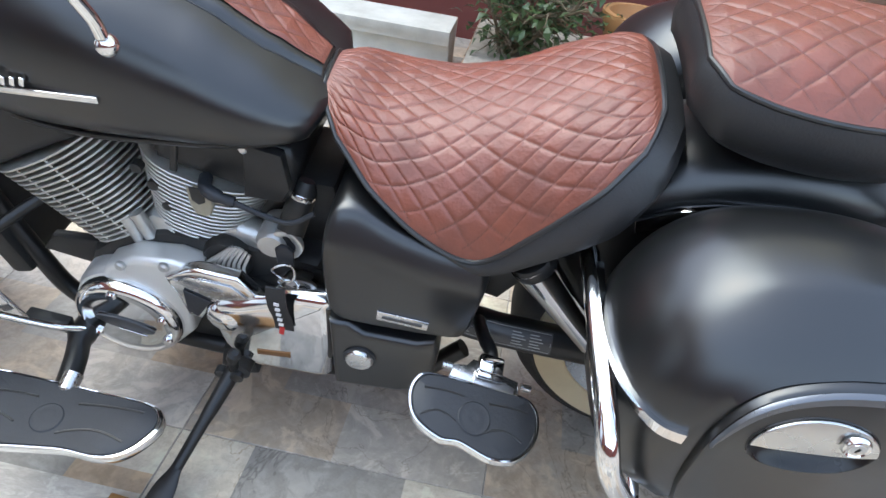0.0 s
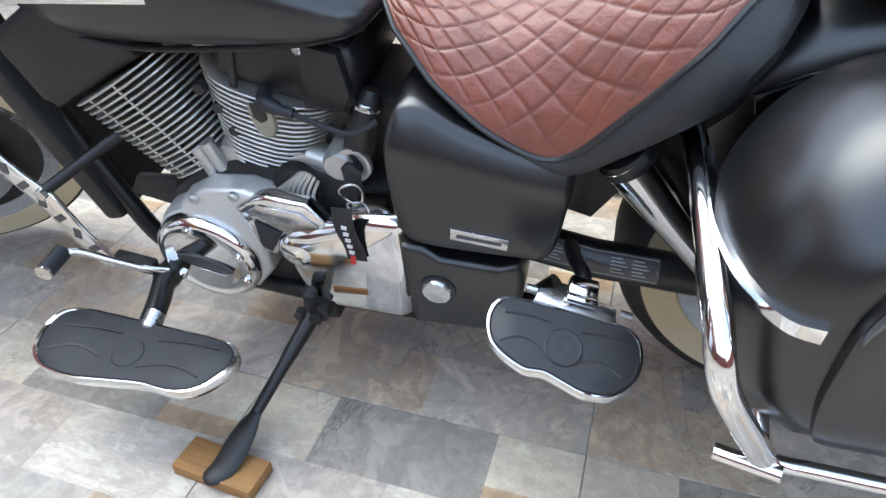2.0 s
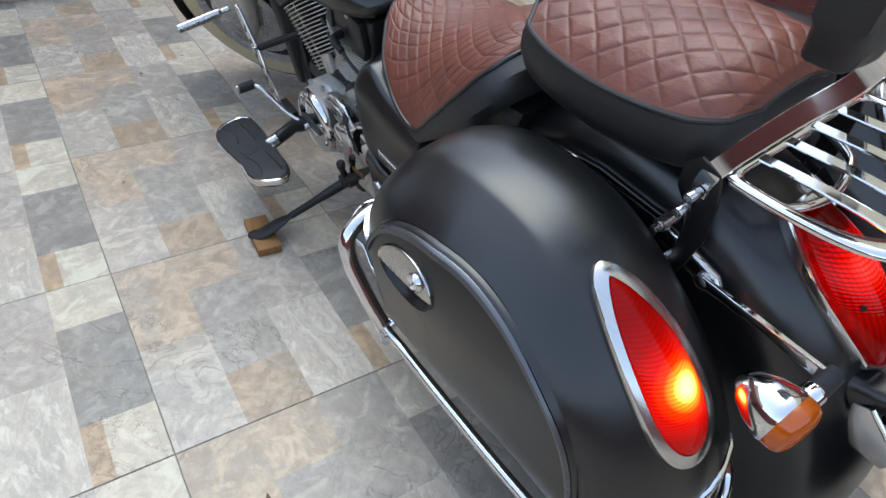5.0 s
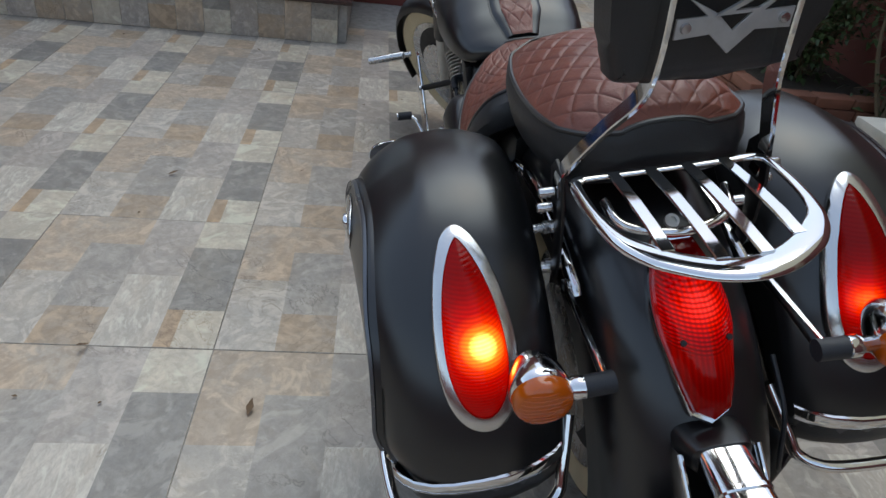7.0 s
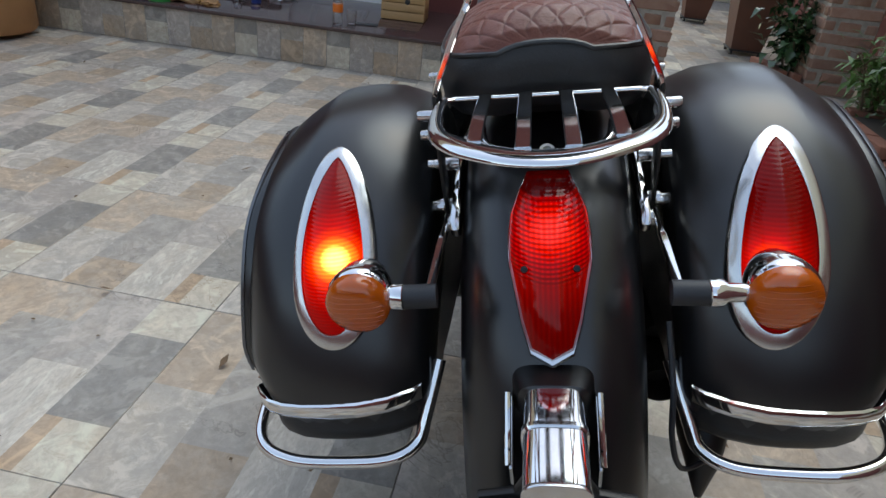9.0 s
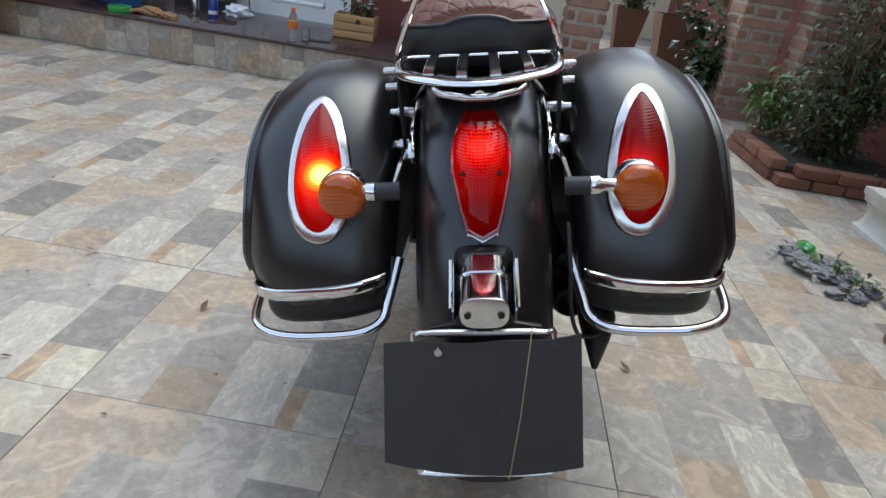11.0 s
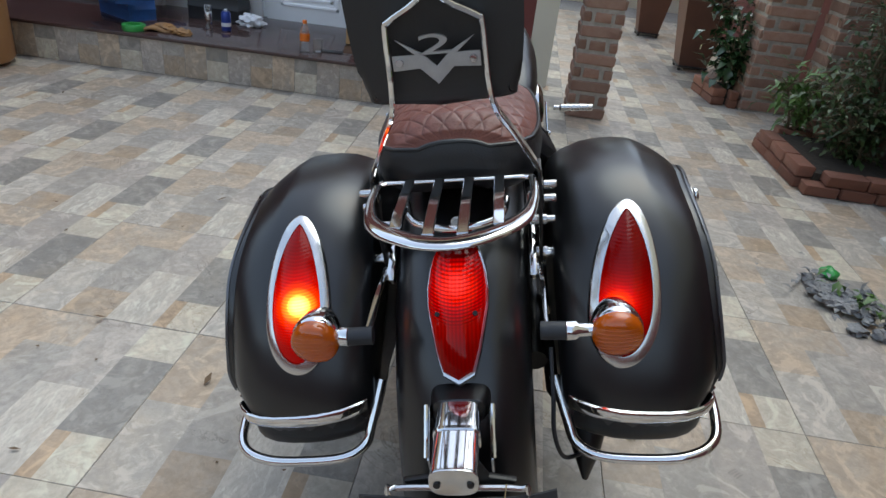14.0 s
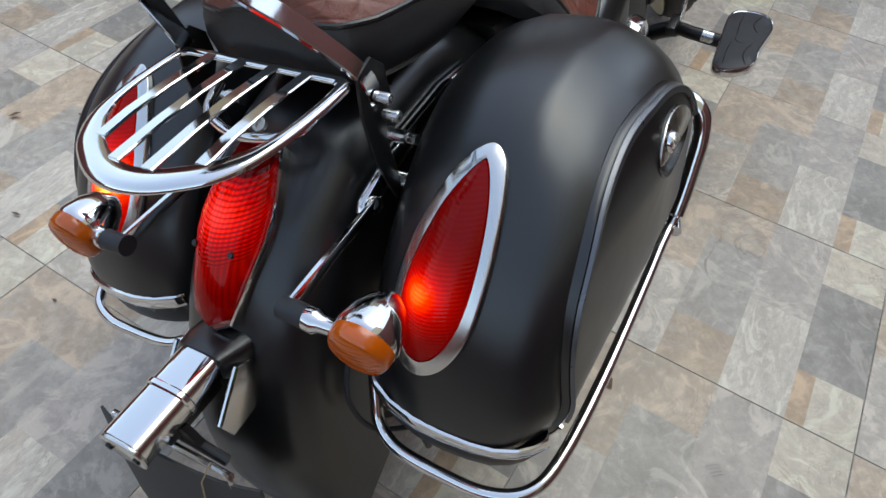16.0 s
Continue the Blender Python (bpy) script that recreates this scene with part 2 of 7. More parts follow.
class Geo:
    """A heap of vertices and faces that becomes one mesh."""

    def __init__(self):
        self.v, self.f, self.mi, self.att = [], [], [], None

    def add(self, vs, fs, mi=0):
        o = len(self.v)
        self.v += [tuple(p) for p in vs]
        self.f += [tuple(i + o for i in q) for q in fs]
        self.mi += [mi] * len(fs)
        return self

    def loft(self, rings, closed=True, caps=True, mi=0):
        k = len(rings[0])
        vs = [p for r in rings for p in r]
        fs = []
        for i in range(len(rings) - 1):
            for j in range(k if closed else k - 1):
                a, b = i * k + j, i * k + (j + 1) % k
                fs.append((a, b, b + k, a + k))
        if caps and closed:
            fs.append(tuple(range(k - 1, -1, -1)))
            fs.append(tuple((len(rings) - 1) * k + j for j in range(k)))
        return self.add(vs, fs, mi)

    def tube(self, pts, r, n=12, closed=False, caps=True, flat=1.0, up=None):
        P = [Vector(p) for p in pts]
        k = len(P)
        R = r if isinstance(r, (list, tuple)) else [r] * k
        rings = []
        ref = Vector(up) if up else None
        for i in range(k):
            a = P[i - 1] if (i > 0 or closed) else P[i]
            b = P[(i + 1) % k] if (i < k - 1 or closed) else P[i]
            d = (b - a).normalized()
            if ref is None:
                ref = Vector((0, 0, 1)) if abs(d.z) < 0.9 else Vector((1, 0, 0))
            e1 = d.cross(ref).normalized()
            e2 = e1.cross(d).normalized()
            if up is None:
                ref = e2
            rings.append([P[i] + e1 * (R[i] * math.cos(2 * math.pi * j / n)) + e2 * (R[i] * flat * math.sin(2 * math.pi * j / n)) for j in range(n)])
        if closed:
            rings.append(rings[0])
            caps = False
        return self.loft(rings, True, caps)

    def strap(self, pts, half, thick, up, closed=False):
        """A flat bar with eased edges: half its width along up, thick across."""
        P = [Vector(p) for p in pts]
        k = len(P)
        e = min(thick * 0.3, 0.0015)
        sec = [(half - e, -thick / 2), (half, -thick / 2 + e), (half, thick / 2 - e), (half - e, thick / 2)]
        sec += [(-a, -b) for a, b in sec]
        rings = []
        for i in range(k):
            a = P[i - 1] if (i > 0 or closed) else P[i]
            b = P[(i + 1) % k] if (i < k - 1 or closed) else P[i]
            d = (b - a).normalized()
            e1 = d.cross(Vector(up)).normalized()
            e2 = e1.cross(d).normalized()
            rings.append([P[i] + e2 * u + e1 * v for u, v in sec])
        if closed:
            rings.append(rings[0])
        return self.loft(rings, True, not closed)

    def lathe(self, prof, origin, axis, n=28, mi=0):
        """prof: (radius, along the axis)."""
        d = Vector(axis).normalized()
        e1 = d.cross(Vector((0, 0, 1)) if abs(d.z) < 0.9 else Vector((1, 0, 0))).normalized()
        e2 = d.cross(e1)
        o = Vector(origin)
        rings = [[o + d * h + e1 * (max(r, 1e-5) * math.cos(2 * math.pi * j / n)) + e2 * (max(r, 1e-5) * math.sin(2 * math.pi * j / n)) for j in range(n)] for r, h in prof]
        return self.loft(rings, True, True, mi)

    def prism(self, outline, place, depth, bevel=0.0, seg=2):
        """outline: 2D points; place(a, b, c) -> 3D, with c from 0 to depth; bevel rounds all its edges."""
        bm = bmesh.new()
        vs = [bm.verts.new((a, b, 0)) for a, b in outline]
        fc = bm.faces.new(vs)
        ex = bmesh.ops.extrude_face_region(bm, geom=[fc])
        for g in ex["geom"]:
            if isinstance(g, bmesh.types.BMVert):
                g.co.z = depth
        if bevel:
            sharp = [e for e in bm.edges if abs(e.verts[0].co.z - e.verts[1].co.z) < 1e-6]
            bmesh.ops.bevel(bm, geom=sharp, offset=bevel, segments=seg, affect="EDGES", profile=0.5)
        bm.verts.index_update()
        self.add([place(*v.co) for v in bm.verts], [[v.index for v in q.verts] for q in bm.faces])
        bm.free()
        return self

    def box(self, c, size, m=None, bevel=0.0, seg=2):
        bm = bmesh.new()
        bmesh.ops.create_cube(bm, size=1)
        for v in bm.verts:
            v.co = Vector((v.co.x * size[0], v.co.y * size[1], v.co.z * size[2]))
        if bevel:
            bmesh.ops.bevel(bm, geom=bm.edges[:], offset=bevel, segments=seg, affect="EDGES", profile=0.5)
        bm.verts.index_update()
        T = Matrix.Translation(c) @ (m or Matrix())
        self.add([T @ v.co for v in bm.verts], [[v.index for v in q.verts] for q in bm.faces])
        bm.free()
        return self

    def mesh(self, name, mats, angle=40, flat=False):
        me = bpy.data.meshes.new(name)
        me.from_pydata(self.v, [], self.f)
        for m in mats if isinstance(mats, (list, tuple)) else [mats]:
            me.materials.append(m)
        if any(self.mi):
            me.polygons.foreach_set("material_index", self.mi)
        if self.att:
            for nm, vals in self.att.items():
                me.attributes.new(nm, "FLOAT", "POINT").data.foreach_set("value", vals)
        bm = bmesh.new()
        bm.from_mesh(me)
        bmesh.ops.recalc_face_normals(bm, faces=bm.faces)
        bm.to_mesh(me)
        bm.free()
        if not flat:
            me.shade_smooth()
            me.set_sharp_from_angle(angle=radians(angle))
        return me


def part(name, geo, material, parent, label="", angle=40, flat=False):
    me = geo if isinstance(geo, bpy.types.Mesh) else geo.mesh(name, material, angle, flat)
    ob = new(name, me)
    ob.parent = parent
    if label:
        ob["label"] = label
    return ob


def thing(name, label, category, group="", kind="", m=None):
    ob = new(name)
    ob.empty_display_size = 0.1
    tagged(ob, label, category, group, kind)
    if m:
        ob.matrix_world = m
    return ob


def xz(y, s=1):
    """Places a 2D outline in a plane y, its depth going outwards to side s."""
    return lambda a, b, c: (a, y + s * c, b)


# ---- the motorcycle: x towards its tail, y to its right, z up, leaning on its side stand ----
LEANING = pose(0, 0.893, 0, 11, 0, 3)
bike = thing("motorcycle", "matte black cruiser motorcycle with red quilted seats, on its side stand", "motorcycle", m=LEANING)
AXLE = Vector((0.30, 0, 0.318))


def smooth1(x, xs, ys):
    """Smooth interpolation of ys over xs."""
    i = max(0, min(len(xs) - 2, sum(x >= v for v in xs) - 1))
    t = max(0.0, min(1.0, (x - xs[i]) / (xs[i + 1] - xs[i])))
    p0, p1, p2, p3 = ys[max(i - 1, 0)], ys[i], ys[i + 1], ys[min(i + 2, len(ys) - 1)]
    return 0.5 * (2 * p1 + (p2 - p0) * t + (2 * p0 - 5 * p1 + 4 * p2 - p3) * t * t + (3 * p1 - p0 - 3 * p2 + p3) * t ** 3)


# -- wheels --
def wheel(name, label, m, R, width, rim_r):
    hub = part(name, Geo().lathe([(0.02, -0.06), (0.035, -0.058), (0.03, -0.03), (0.028, 0.03), (0.035, 0.058), (0.02, 0.06)], (0, 0, 0), (0, 1, 0)), M_STEEL, bike, label)
    hub.matrix_local = m
    w = width / 2
    prof = [(rim_r, -w * 0.72), (rim_r + 0.01, -w * 0.86), (rim_r + 0.075, -w), (R - 0.05, -w * 0.99), (R - 0.022, -w * 0.86), (R - 0.006, -w * 0.55), (R, -w * 0.2),
            (R, w * 0.2), (R - 0.006, w * 0.55), (R - 0.022, w * 0.86), (R - 0.05, w * 0.99), (rim_r + 0.075, w), (rim_r + 0.01, w * 0.86), (rim_r, w * 0.72)]
    part("tyre", Geo().lathe(prof, (0, 0, 0), (0, 1, 0), 64), M_TYRE, hub)
    for s in (-1, 1):
        ww = [(rim_r + 0.012, s * w * 0.87), (rim_r + 0.016, s * (w * 0.90 + 0.003)), (rim_r + 0.066, s * (w + 0.003)), (rim_r + 0.070, s * (w - 0.002))]
        g = Geo()
        n = 64
        rings = [[Vector((r * math.cos(2 * math.pi * j / n), h, r * math.sin(2 * math.pi * j / n))) for j in range(n)] for r, h in ww]
        g.loft(rings, True, False)
        part("whitewall", g, M_WHITEWALL, hub, "cream whitewall band")
    rim = [(rim_r - 0.045, -w * 0.42), (rim_r - 0.018, -w * 0.70), (rim_r + 0.013, -w * 0.93), (rim_r + 0.002, -w * 0.55), (rim_r - 0.02, -w * 0.3), (rim_r - 0.025, 0),
           (rim_r - 0.02, w * 0.3), (rim_r + 0.002, w * 0.55), (rim_r + 0.013, w * 0.93), (rim_r - 0.018, w * 0.70), (rim_r - 0.045, w * 0.42)]
    n = 64
    rings = [[Vector((r * math.cos(2 * math.pi * j / n), h, r * math.sin(2 * math.pi * j / n))) for j in range(n)] for r, h in rim]
    rings.append(rings[0])
    part("rim", Geo().loft(rings, True, False), M_STEEL, hub)
    for k in range(36):
        a = 2 * math.pi * k / 36
        s = -1 if k % 2 else 1
        b = a + (0.35 if k % 4 < 2 else -0.35)
        p0 = Vector((0.033 * math.cos(b), s * 0.045, 0.033 * math.sin(b)))
        p1 = Vector(((rim_r - 0.02) * math.cos(a), s * 0.006, (rim_r - 0.02) * math.sin(a)))
        part("spoke", Geo().tube([p0, p1], 0.002, 6), M_STEEL, hub)
    part("brake_disc", Geo().lathe([(0.04, -0.078), (0.15, -0.078), (0.15, -0.073), (0.04, -0.073)], (0, 0, 0), (0, 1, 0), 40), M_STEEL, hub)
    return hub


STEER = 36
FRONT = Vector((-1.435, 0, 0.336))
_piv = Matrix.Translation((-1.385, 0, 0.336))
SP = _piv @ Matrix.Rotation(radians(STEER), 4, Vector((0.545, 0, 0.839))) @ _piv.inverted() @ Matrix.Translation(FRONT)
wheel("rear_wheel", "spoked rear wheel with cream whitewall tyre", Matrix.Translation(AXLE), 0.32, 0.155, 0.205)
wheel("front_wheel", "spoked front wheel with cream whitewall tyre turned aside", SP, 0.318, 0.12, 0.222)

# -- front fork, fender, handlebar --


def st(x, y, z):
    """A point of the steered front end, from the front axle."""
    return SP @ Vector((x, y, z))


SR = SP.to_3x3().to_4x4()
for s in (-1, 1):
    part("fork_leg", Geo().tube([st(0.0, s * 0.095, -0.02), st(0.12, s * 0.095, 0.22)], [0.028, 0.026], 16), M_ALU, bike)
    part("fork_cover", Geo().tube([st(0.12, s * 0.095, 0.22), st(0.38, s * 0.10, 0.62)], [0.032, 0.036], 16), M_BLACK, bike)
g = Geo()
rings = []
for i in range(25):
    a = radians(-12 + i * 8.5)
    rings.append([st((0.346 - 0.03 * abs(t) ** 2.2) * math.cos(a), 0.085 * math.sin(t * 1.35), (0.346 - 0.05 * abs(t) ** 2.2) * math.sin(a)) for t in [k / 6 - 1 for k in range(13)]])
g.loft(rings, False, False)
part("front_fender", g, M_BLACK, bike)
bar_pts = catmull([st(0.715, -0.470, 0.800), st(0.62, -0.45, 0.805), st(0.48, -0.34, 0.79), st(0.41, -0.16, 0.75), st(0.40, 0, 0.70), st(0.41, 0.16, 0.75), st(0.48, 0.34, 0.79), st(0.62, 0.45, 0.805), st(0.715, 0.470, 0.800)], 6)
part("handlebar", Geo().tube(bar_pts, 0.0125, 12), M_CHROME, bike)
for s in (-1, 1):
    part("grip", Geo().tube([st(0.615, s * 0.449, 0.806), st(0.720, s * 0.471, 0.800)], 0.018, 12), M_RUBBER, bike)
    lvr = part("lever", Geo().tube(catmull([st(0.50, s * 0.36, 0.80), st(0.52, s * 0.43, 0.835), st(0.60, s * 0.49, 0.868), st(0.694, s * 0.52, 0.864), st(0.719, s * 0.530, 0.818), st(0.723, s * 0.534, 0.790)], 5), [0.009] * 6 + [0.0060] * 20, 10), M_CHROME, bike, "chrome hand lever")
    part("lever_ball", Geo().lathe([(0.0105 * math.sin(math.pi * k / 10), -0.0105 * math.cos(math.pi * k / 10)) for k in range(11)], st(0.724, s * 0.535, 0.779), (0, 0, 1), 16), M_CHROME, lvr, "round ball end")
    mr = part("mirror", Geo().lathe([(0.001, -0.03), (0.03, -0.026), (0.055, -0.012), (0.06, 0.0), (0.056, 0.004)], (0, 0, 0), (1, 0, 0), 32), M_CHROME, bike, "round chrome mirror")
    mr.matrix_local = Matrix.Translation(st(0.285, s * 0.34, 0.925)) @ pose(0, 0, 0, 0, 4, 14 * s)
    part("mirror_glass", Geo().lathe([(0.001, 0.0055), (0.053, 0.005), (0.053, 0.002)], (0, 0, 0), (1, 0, 0), 32), M_MIRROR, mr, "reflecting mirror glass")
    part("mirror_stem", Geo().tube(catmull([st(0.47, s * 0.33, 0.80), st(0.38, s * 0.335, 0.84), st(0.29, s * 0.34, 0.90)], 5), 0.005, 8), M_CHROME, bike)
    fs = part("front_signal", Geo().lathe([(0.003, 0.05), (0.02, 0.042), (0.032, 0.02), (0.036, 0.0), (0.034, -0.006), (0.001, -0.006)], st(0.29, s * 0.245, 0.616), SR @ Vector((1, 0, 0)), 24), M_CHROME, bike, "chrome bullet front signal")
    part("signal_lens", Geo().lathe([(0.036, 0.0), (0.033, -0.02), (0.02, -0.03), (0.001, -0.033)], st(0.285, s * 0.245, 0.616), SR @ Vector((1, 0, 0)), 24), M_AMBER, fs, "amber lens")
    part("signal_stem", Geo().tube([st(0.34, s * 0.11, 0.60), st(0.30, s * 0.235, 0.612)], 0.011, 10), M_CHROME, bike)
part("headlight", Geo().lathe([(0.001, 0.17), (0.05, 0.155), (0.08, 0.11), (0.094, 0.04), (0.098, 0.0), (0.09, -0.004), (0.001, -0.01)], st(0.13, 0, 0.62), SR @ Vector((1, 0, 0)), 32), M_CHROME, bike, "round chrome headlight")
part("steering_stem", Geo().tube([st(0.20, 0, 0.34), st(0.42, 0, 0.66)], 0.03, 14), M_BLACK2, bike)

# -- fuel tank --
TX = [-1.0, -0.93, -0.80, -0.65, -0.50, -0.425, -0.375, -0.352, -0.347]
TW = [0.05, 0.10, 0.165, 0.185, 0.18, 0.168, 0.145, 0.115, 0.06]
TT = [0.86, 0.90, 0.930, 0.908, 0.842, 0.798, 0.764, 0.750, 0.742]
TB = [0.76, 0.70, 0.678, 0.682, 0.692, 0.700, 0.708, 0.716, 0.728]
g = Geo()
rings = []
for i in range(34):
    x = -1.0 + 0.653 * i / 33
    if i == 33:
        x = -0.348
    w, t, b = (smooth1(x, TX, q) for q in (TW, TT, TB))
    rg = []
    for k in range(40):
        a = 2 * math.pi * k / 40
        c, sn = math.cos(a), math.sin(a)
        ex = 0.62 if sn > 0 else 0.42
        zc = b + (t - b) * 0.36
        rg.append((x, w * math.copysign(abs(c) ** ex, c), zc + (t - zc if sn > 0 else zc - b) * math.copysign(abs(sn) ** (0.85 if sn > 0 else 0.5), sn)))
    rings.append(rg)
g.loft(rings)
tank = part("fuel_tank", g, M_BLACK, bike, "teardrop fuel tank in matte black paint")
g = Geo()
g.tube(catmull([(x, -smooth1(x, TX, TW) * 0.86, smooth1(x, TX, TB) + 0.004) for x in (-0.95, -0.85, -0.7, -0.55, -0.45, -0.40, -0.368)], 5), 0.0045, 8)
part("tank_seam", g, M_BLACK, tank)
# chrome lettering bar on the tank's flank: a rule with illegible script above it
em = part("tank_emblem", Geo().box((-0.715, -0.1865, 0.762), (0.20, 0.006, 0.010), pose(0, 0, 0, 0, -3, 0), 0.002), M_CHROME, tank, "chrome script emblem")
for k in range(9):
    part("emblem_stroke", Geo().box((-0.815 + 0.013 * k, -0.1862, 0.777 + 0.002 * (k % 3) - 0.0006 * k), (0.007, 0.005, 0.013 + 0.006 * ((k + 1) % 2) * (k < 5)), pose(0, 0, 0, 0, 18, 0), 0.0015), M_CHROME, em)


def quilt(geo, nu, nv, f, du, dv, depth, pitch):
    """A padded sheet f(u, v) with du x dv metres of leather, sewn along crossing diagonals of the given pitch."""
    vs, seam = [], []
    for i in range(nu + 1):
        for j in range(nv + 1):
            u, v = i / nu, j / nv
            p = Vector(f(u, v))
            e = 1e-3
            n = (Vector(f(min(u + e, 1), v)) - Vector(f(max(u - e, 0), v))).cross(Vector(f(u, min(v + e, 1))) - Vector(f(u, max(v - e, 0))))
            n = n.normalized() if n.length > 1e-12 else Vector((0, 0, 1))
            if n.z < -0.2:
                n = -n
            a, b = u * du, (v - 0.5) * dv
            wob = 0.004 * noise.noise((a * 14, b * 14, 3.1))
            d1 = abs(((a * 0.80 + b + wob) / pitch) % 1.0 - 0.5) * 2
            d2 = abs(((a * 0.80 - b + wob) / pitch) % 1.0 - 0.5) * 2
            e1, e2 = 1 - d1, 1 - d2
            m = min(e1, e2)
            rim = min(1.0, 12 * min(u, 1 - u, v, 1 - v))
            h = depth * (1 - math.exp(-m * 6.5)) * rim
            h += 0.0012 * noise.noise((a * 45, b * 45, 7.7)) * rim
            vs.append(p + n * h)
            seam.append(max(0.0, 1 - m * pitch / 0.0021) * 0.8 if rim > 0.3 else 0.0)
    fs = [(i * (nv + 1) + j, (i + 1) * (nv + 1) + j, (i + 1) * (nv + 1) + j + 1, i * (nv + 1) + j + 1) for i in range(nu) for j in range(nv)]
    base = len(geo.v)
    geo.add(vs, fs)
    geo.att = {"seam": [0.0] * base + seam}
    return geo


# red quilted strip along the top of the tank, in a black surround
def tank_top(x, y):
    """Height of the tank's upper skin."""
    w, t, b = (smooth1(x, TX, q) for q in (TW, TT, TB))
    zc = b + (t - b) * 0.36
    c = min(1.0, abs(y) / w) ** (1 / 0.62)
    return zc + (t - zc) * (1 - c * c) ** 0.425


def strip_pt(u, v, w0=0.040, up=0.0095):
    x = -0.93 + 0.560 * u
    y = (v - 0.5) * 2 * w0 * min(1.0, 0.62 + 3.2 * (1 - u))
    return (x, y, tank_top(x, y) + up)


console = part("tank_console", Geo().loft([[strip_pt(u, v, 0.066, 0.0075 - 0.0105 * abs(2 * v - 1) ** 10) for v in [k / 24 for k in range(25)]] for u in [i / 40 for i in range(41)]], False, False), M_BLACK, tank, "black tank console edge")
part("console_seam", Geo().tube([strip_pt(u, 0, 0.066, -0.0008) for u in [i / 40 for i in range(41)]], 0.0016, 6), M_RUBBER, console, "black rubber edge strip")
part("tank_pad", quilt(Geo(), 260, 60, strip_pt, 0.58, 0.08, 0.0026, 0.040), M_LEATHER, console, "red quilted leather tank pad")

# -- driver seat --
SX = [-0.365, -0.33, -0.27, -0.19, -0.11, -0.04, 0.03, 0.075, 0.092]
SZ = [0.757, 0.757, 0.742, 0.745, 0.770, 0.802, 0.828, 0.834, 0.828]
SW = [0.065, 0.115, 0.165, 0.195, 0.203, 0.198, 0.182, 0.145, 0.085]
SE = [0.742, 0.712, 0.670, 0.625, 0.606, 0.672, 0.748, 0.800, 0.820]


def seat_pt(u, v):
    x = -0.365 + 0.457 * u
    t = 2 * v - 1
    w, zc, ze = smooth1(x, SX, SW), smooth1(x, SX, SZ), smooth1(x, SX, SE)
    a = abs(t)
    return (x, w * math.copysign(math.sin(a * 1.5708) ** 0.9 * 0.35 + a * 0.65, t), ze + (zc - ze) * (1 - a ** 2.3))


seat = part("driver_seat", quilt(Geo(), 300, 280, seat_pt, 0.52, 0.56, 0.0025, 0.0435), M_LEATHER, bike, "oxblood red diamond-quilted leather seat")
edge = [seat_pt(u, 0) for u in [i / 40 for i in range(41)]] + [seat_pt(1, v) for v in [i / 12 for i in range(1, 12)]] + [seat_pt(u, 1) for u in [1 - i / 40 for i in range(41)]] + [seat_pt(0, v) for v in [1 - i / 8 for i in range(1, 8)]]
part("piping", Geo().tube(edge, 0.0042, 8, closed=True), M_PIPING, seat, "black piping round the cushion")
g = Geo()
cen = Vector((-0.13, 0, 0.55))
r0 = [Vector(p) for p in edge]
rings = [r0]
for out, down in ((0.014, -0.012), (0.022, -0.035), (0.018, -0.062), (-0.02, -0.085)):
    rg = []
    for p in r0:
        back = max(0.0, min(1.0, (p.x + 0.16) / 0.20))
        o = Vector((p.x + 0.16, p.y, 0))
        o = o.normalized() if o.length > 1e-6 else o
        k = 0.06 + 0.94 * back
        rg.append(p + o * out * k * 1.3 + Vector((0.012 * back, 0, down * k)))
    rings.append(rg)
g.loft(rings, True, False)
part("seat_skirt", g, M_VINYL, seat, "black vinyl seat side")

# -- passenger seat --
PXS = [0.115, 0.140, 0.20, 0.28, 0.36, 0.43, 0.465, 0.478]
PW = [0.095, 0.134, 0.148, 0.150, 0.145, 0.132, 0.105, 0.06]
PE = [0.905, 0.894, 0.884, 0.877, 0.878, 0.883, 0.886, 0.888]
PZ = [0.913, 0.922, 0.933, 0.938, 0.938, 0.934, 0.916, 0.900]


def pass_pt(u, v):
    x = 0.115 + 0.363 * u
    t = 2 * v - 1
    w, zc, ze = smooth1(x, PXS, PW), smooth1(x, PXS, PZ), smooth1(x, PXS, PE)
    a = abs(t)
    return (x, w * t, ze + (zc - ze) * (1 - a ** 2.6))


pseat = part("passenger_seat", quilt(Geo(), 230, 200, pass_pt, 0.37, 0.30, 0.0027, 0.042), M_LEATHER, bike, "red diamond-quilted leather pillion seat")
edge = [pass_pt(u, 0) for u in [i / 30 for i in range(31)]] + [pass_pt(1, v) for v in [i / 10 for i in range(1, 10)]] + [pass_pt(u, 1) for u in [1 - i / 30 for i in range(31)]] + [pass_pt(0, v) for v in [1 - i / 8 for i in range(1, 8)]]
part("piping", Geo().tube(edge, 0.004, 8, closed=True), M_PIPING, pseat, "black piping round the cushion")
g = Geo()
r0 = [Vector(p) for p in edge]
rings = [r0]
for sc, down in ((1.035, -0.012), (1.05, -0.035), (1.02, -0.065), (0.9, -0.085)):
    rings.append([Vector((0.31 + (p.x - 0.31) * sc, p.y * sc, p.z + down)) for p in r0])
g.loft(rings, True, False)
g.add(rings[-1], [tuple(range(len(rings[-1])))])
part("seat_skirt", g, M_VINYL, pseat, "black vinyl seat side")

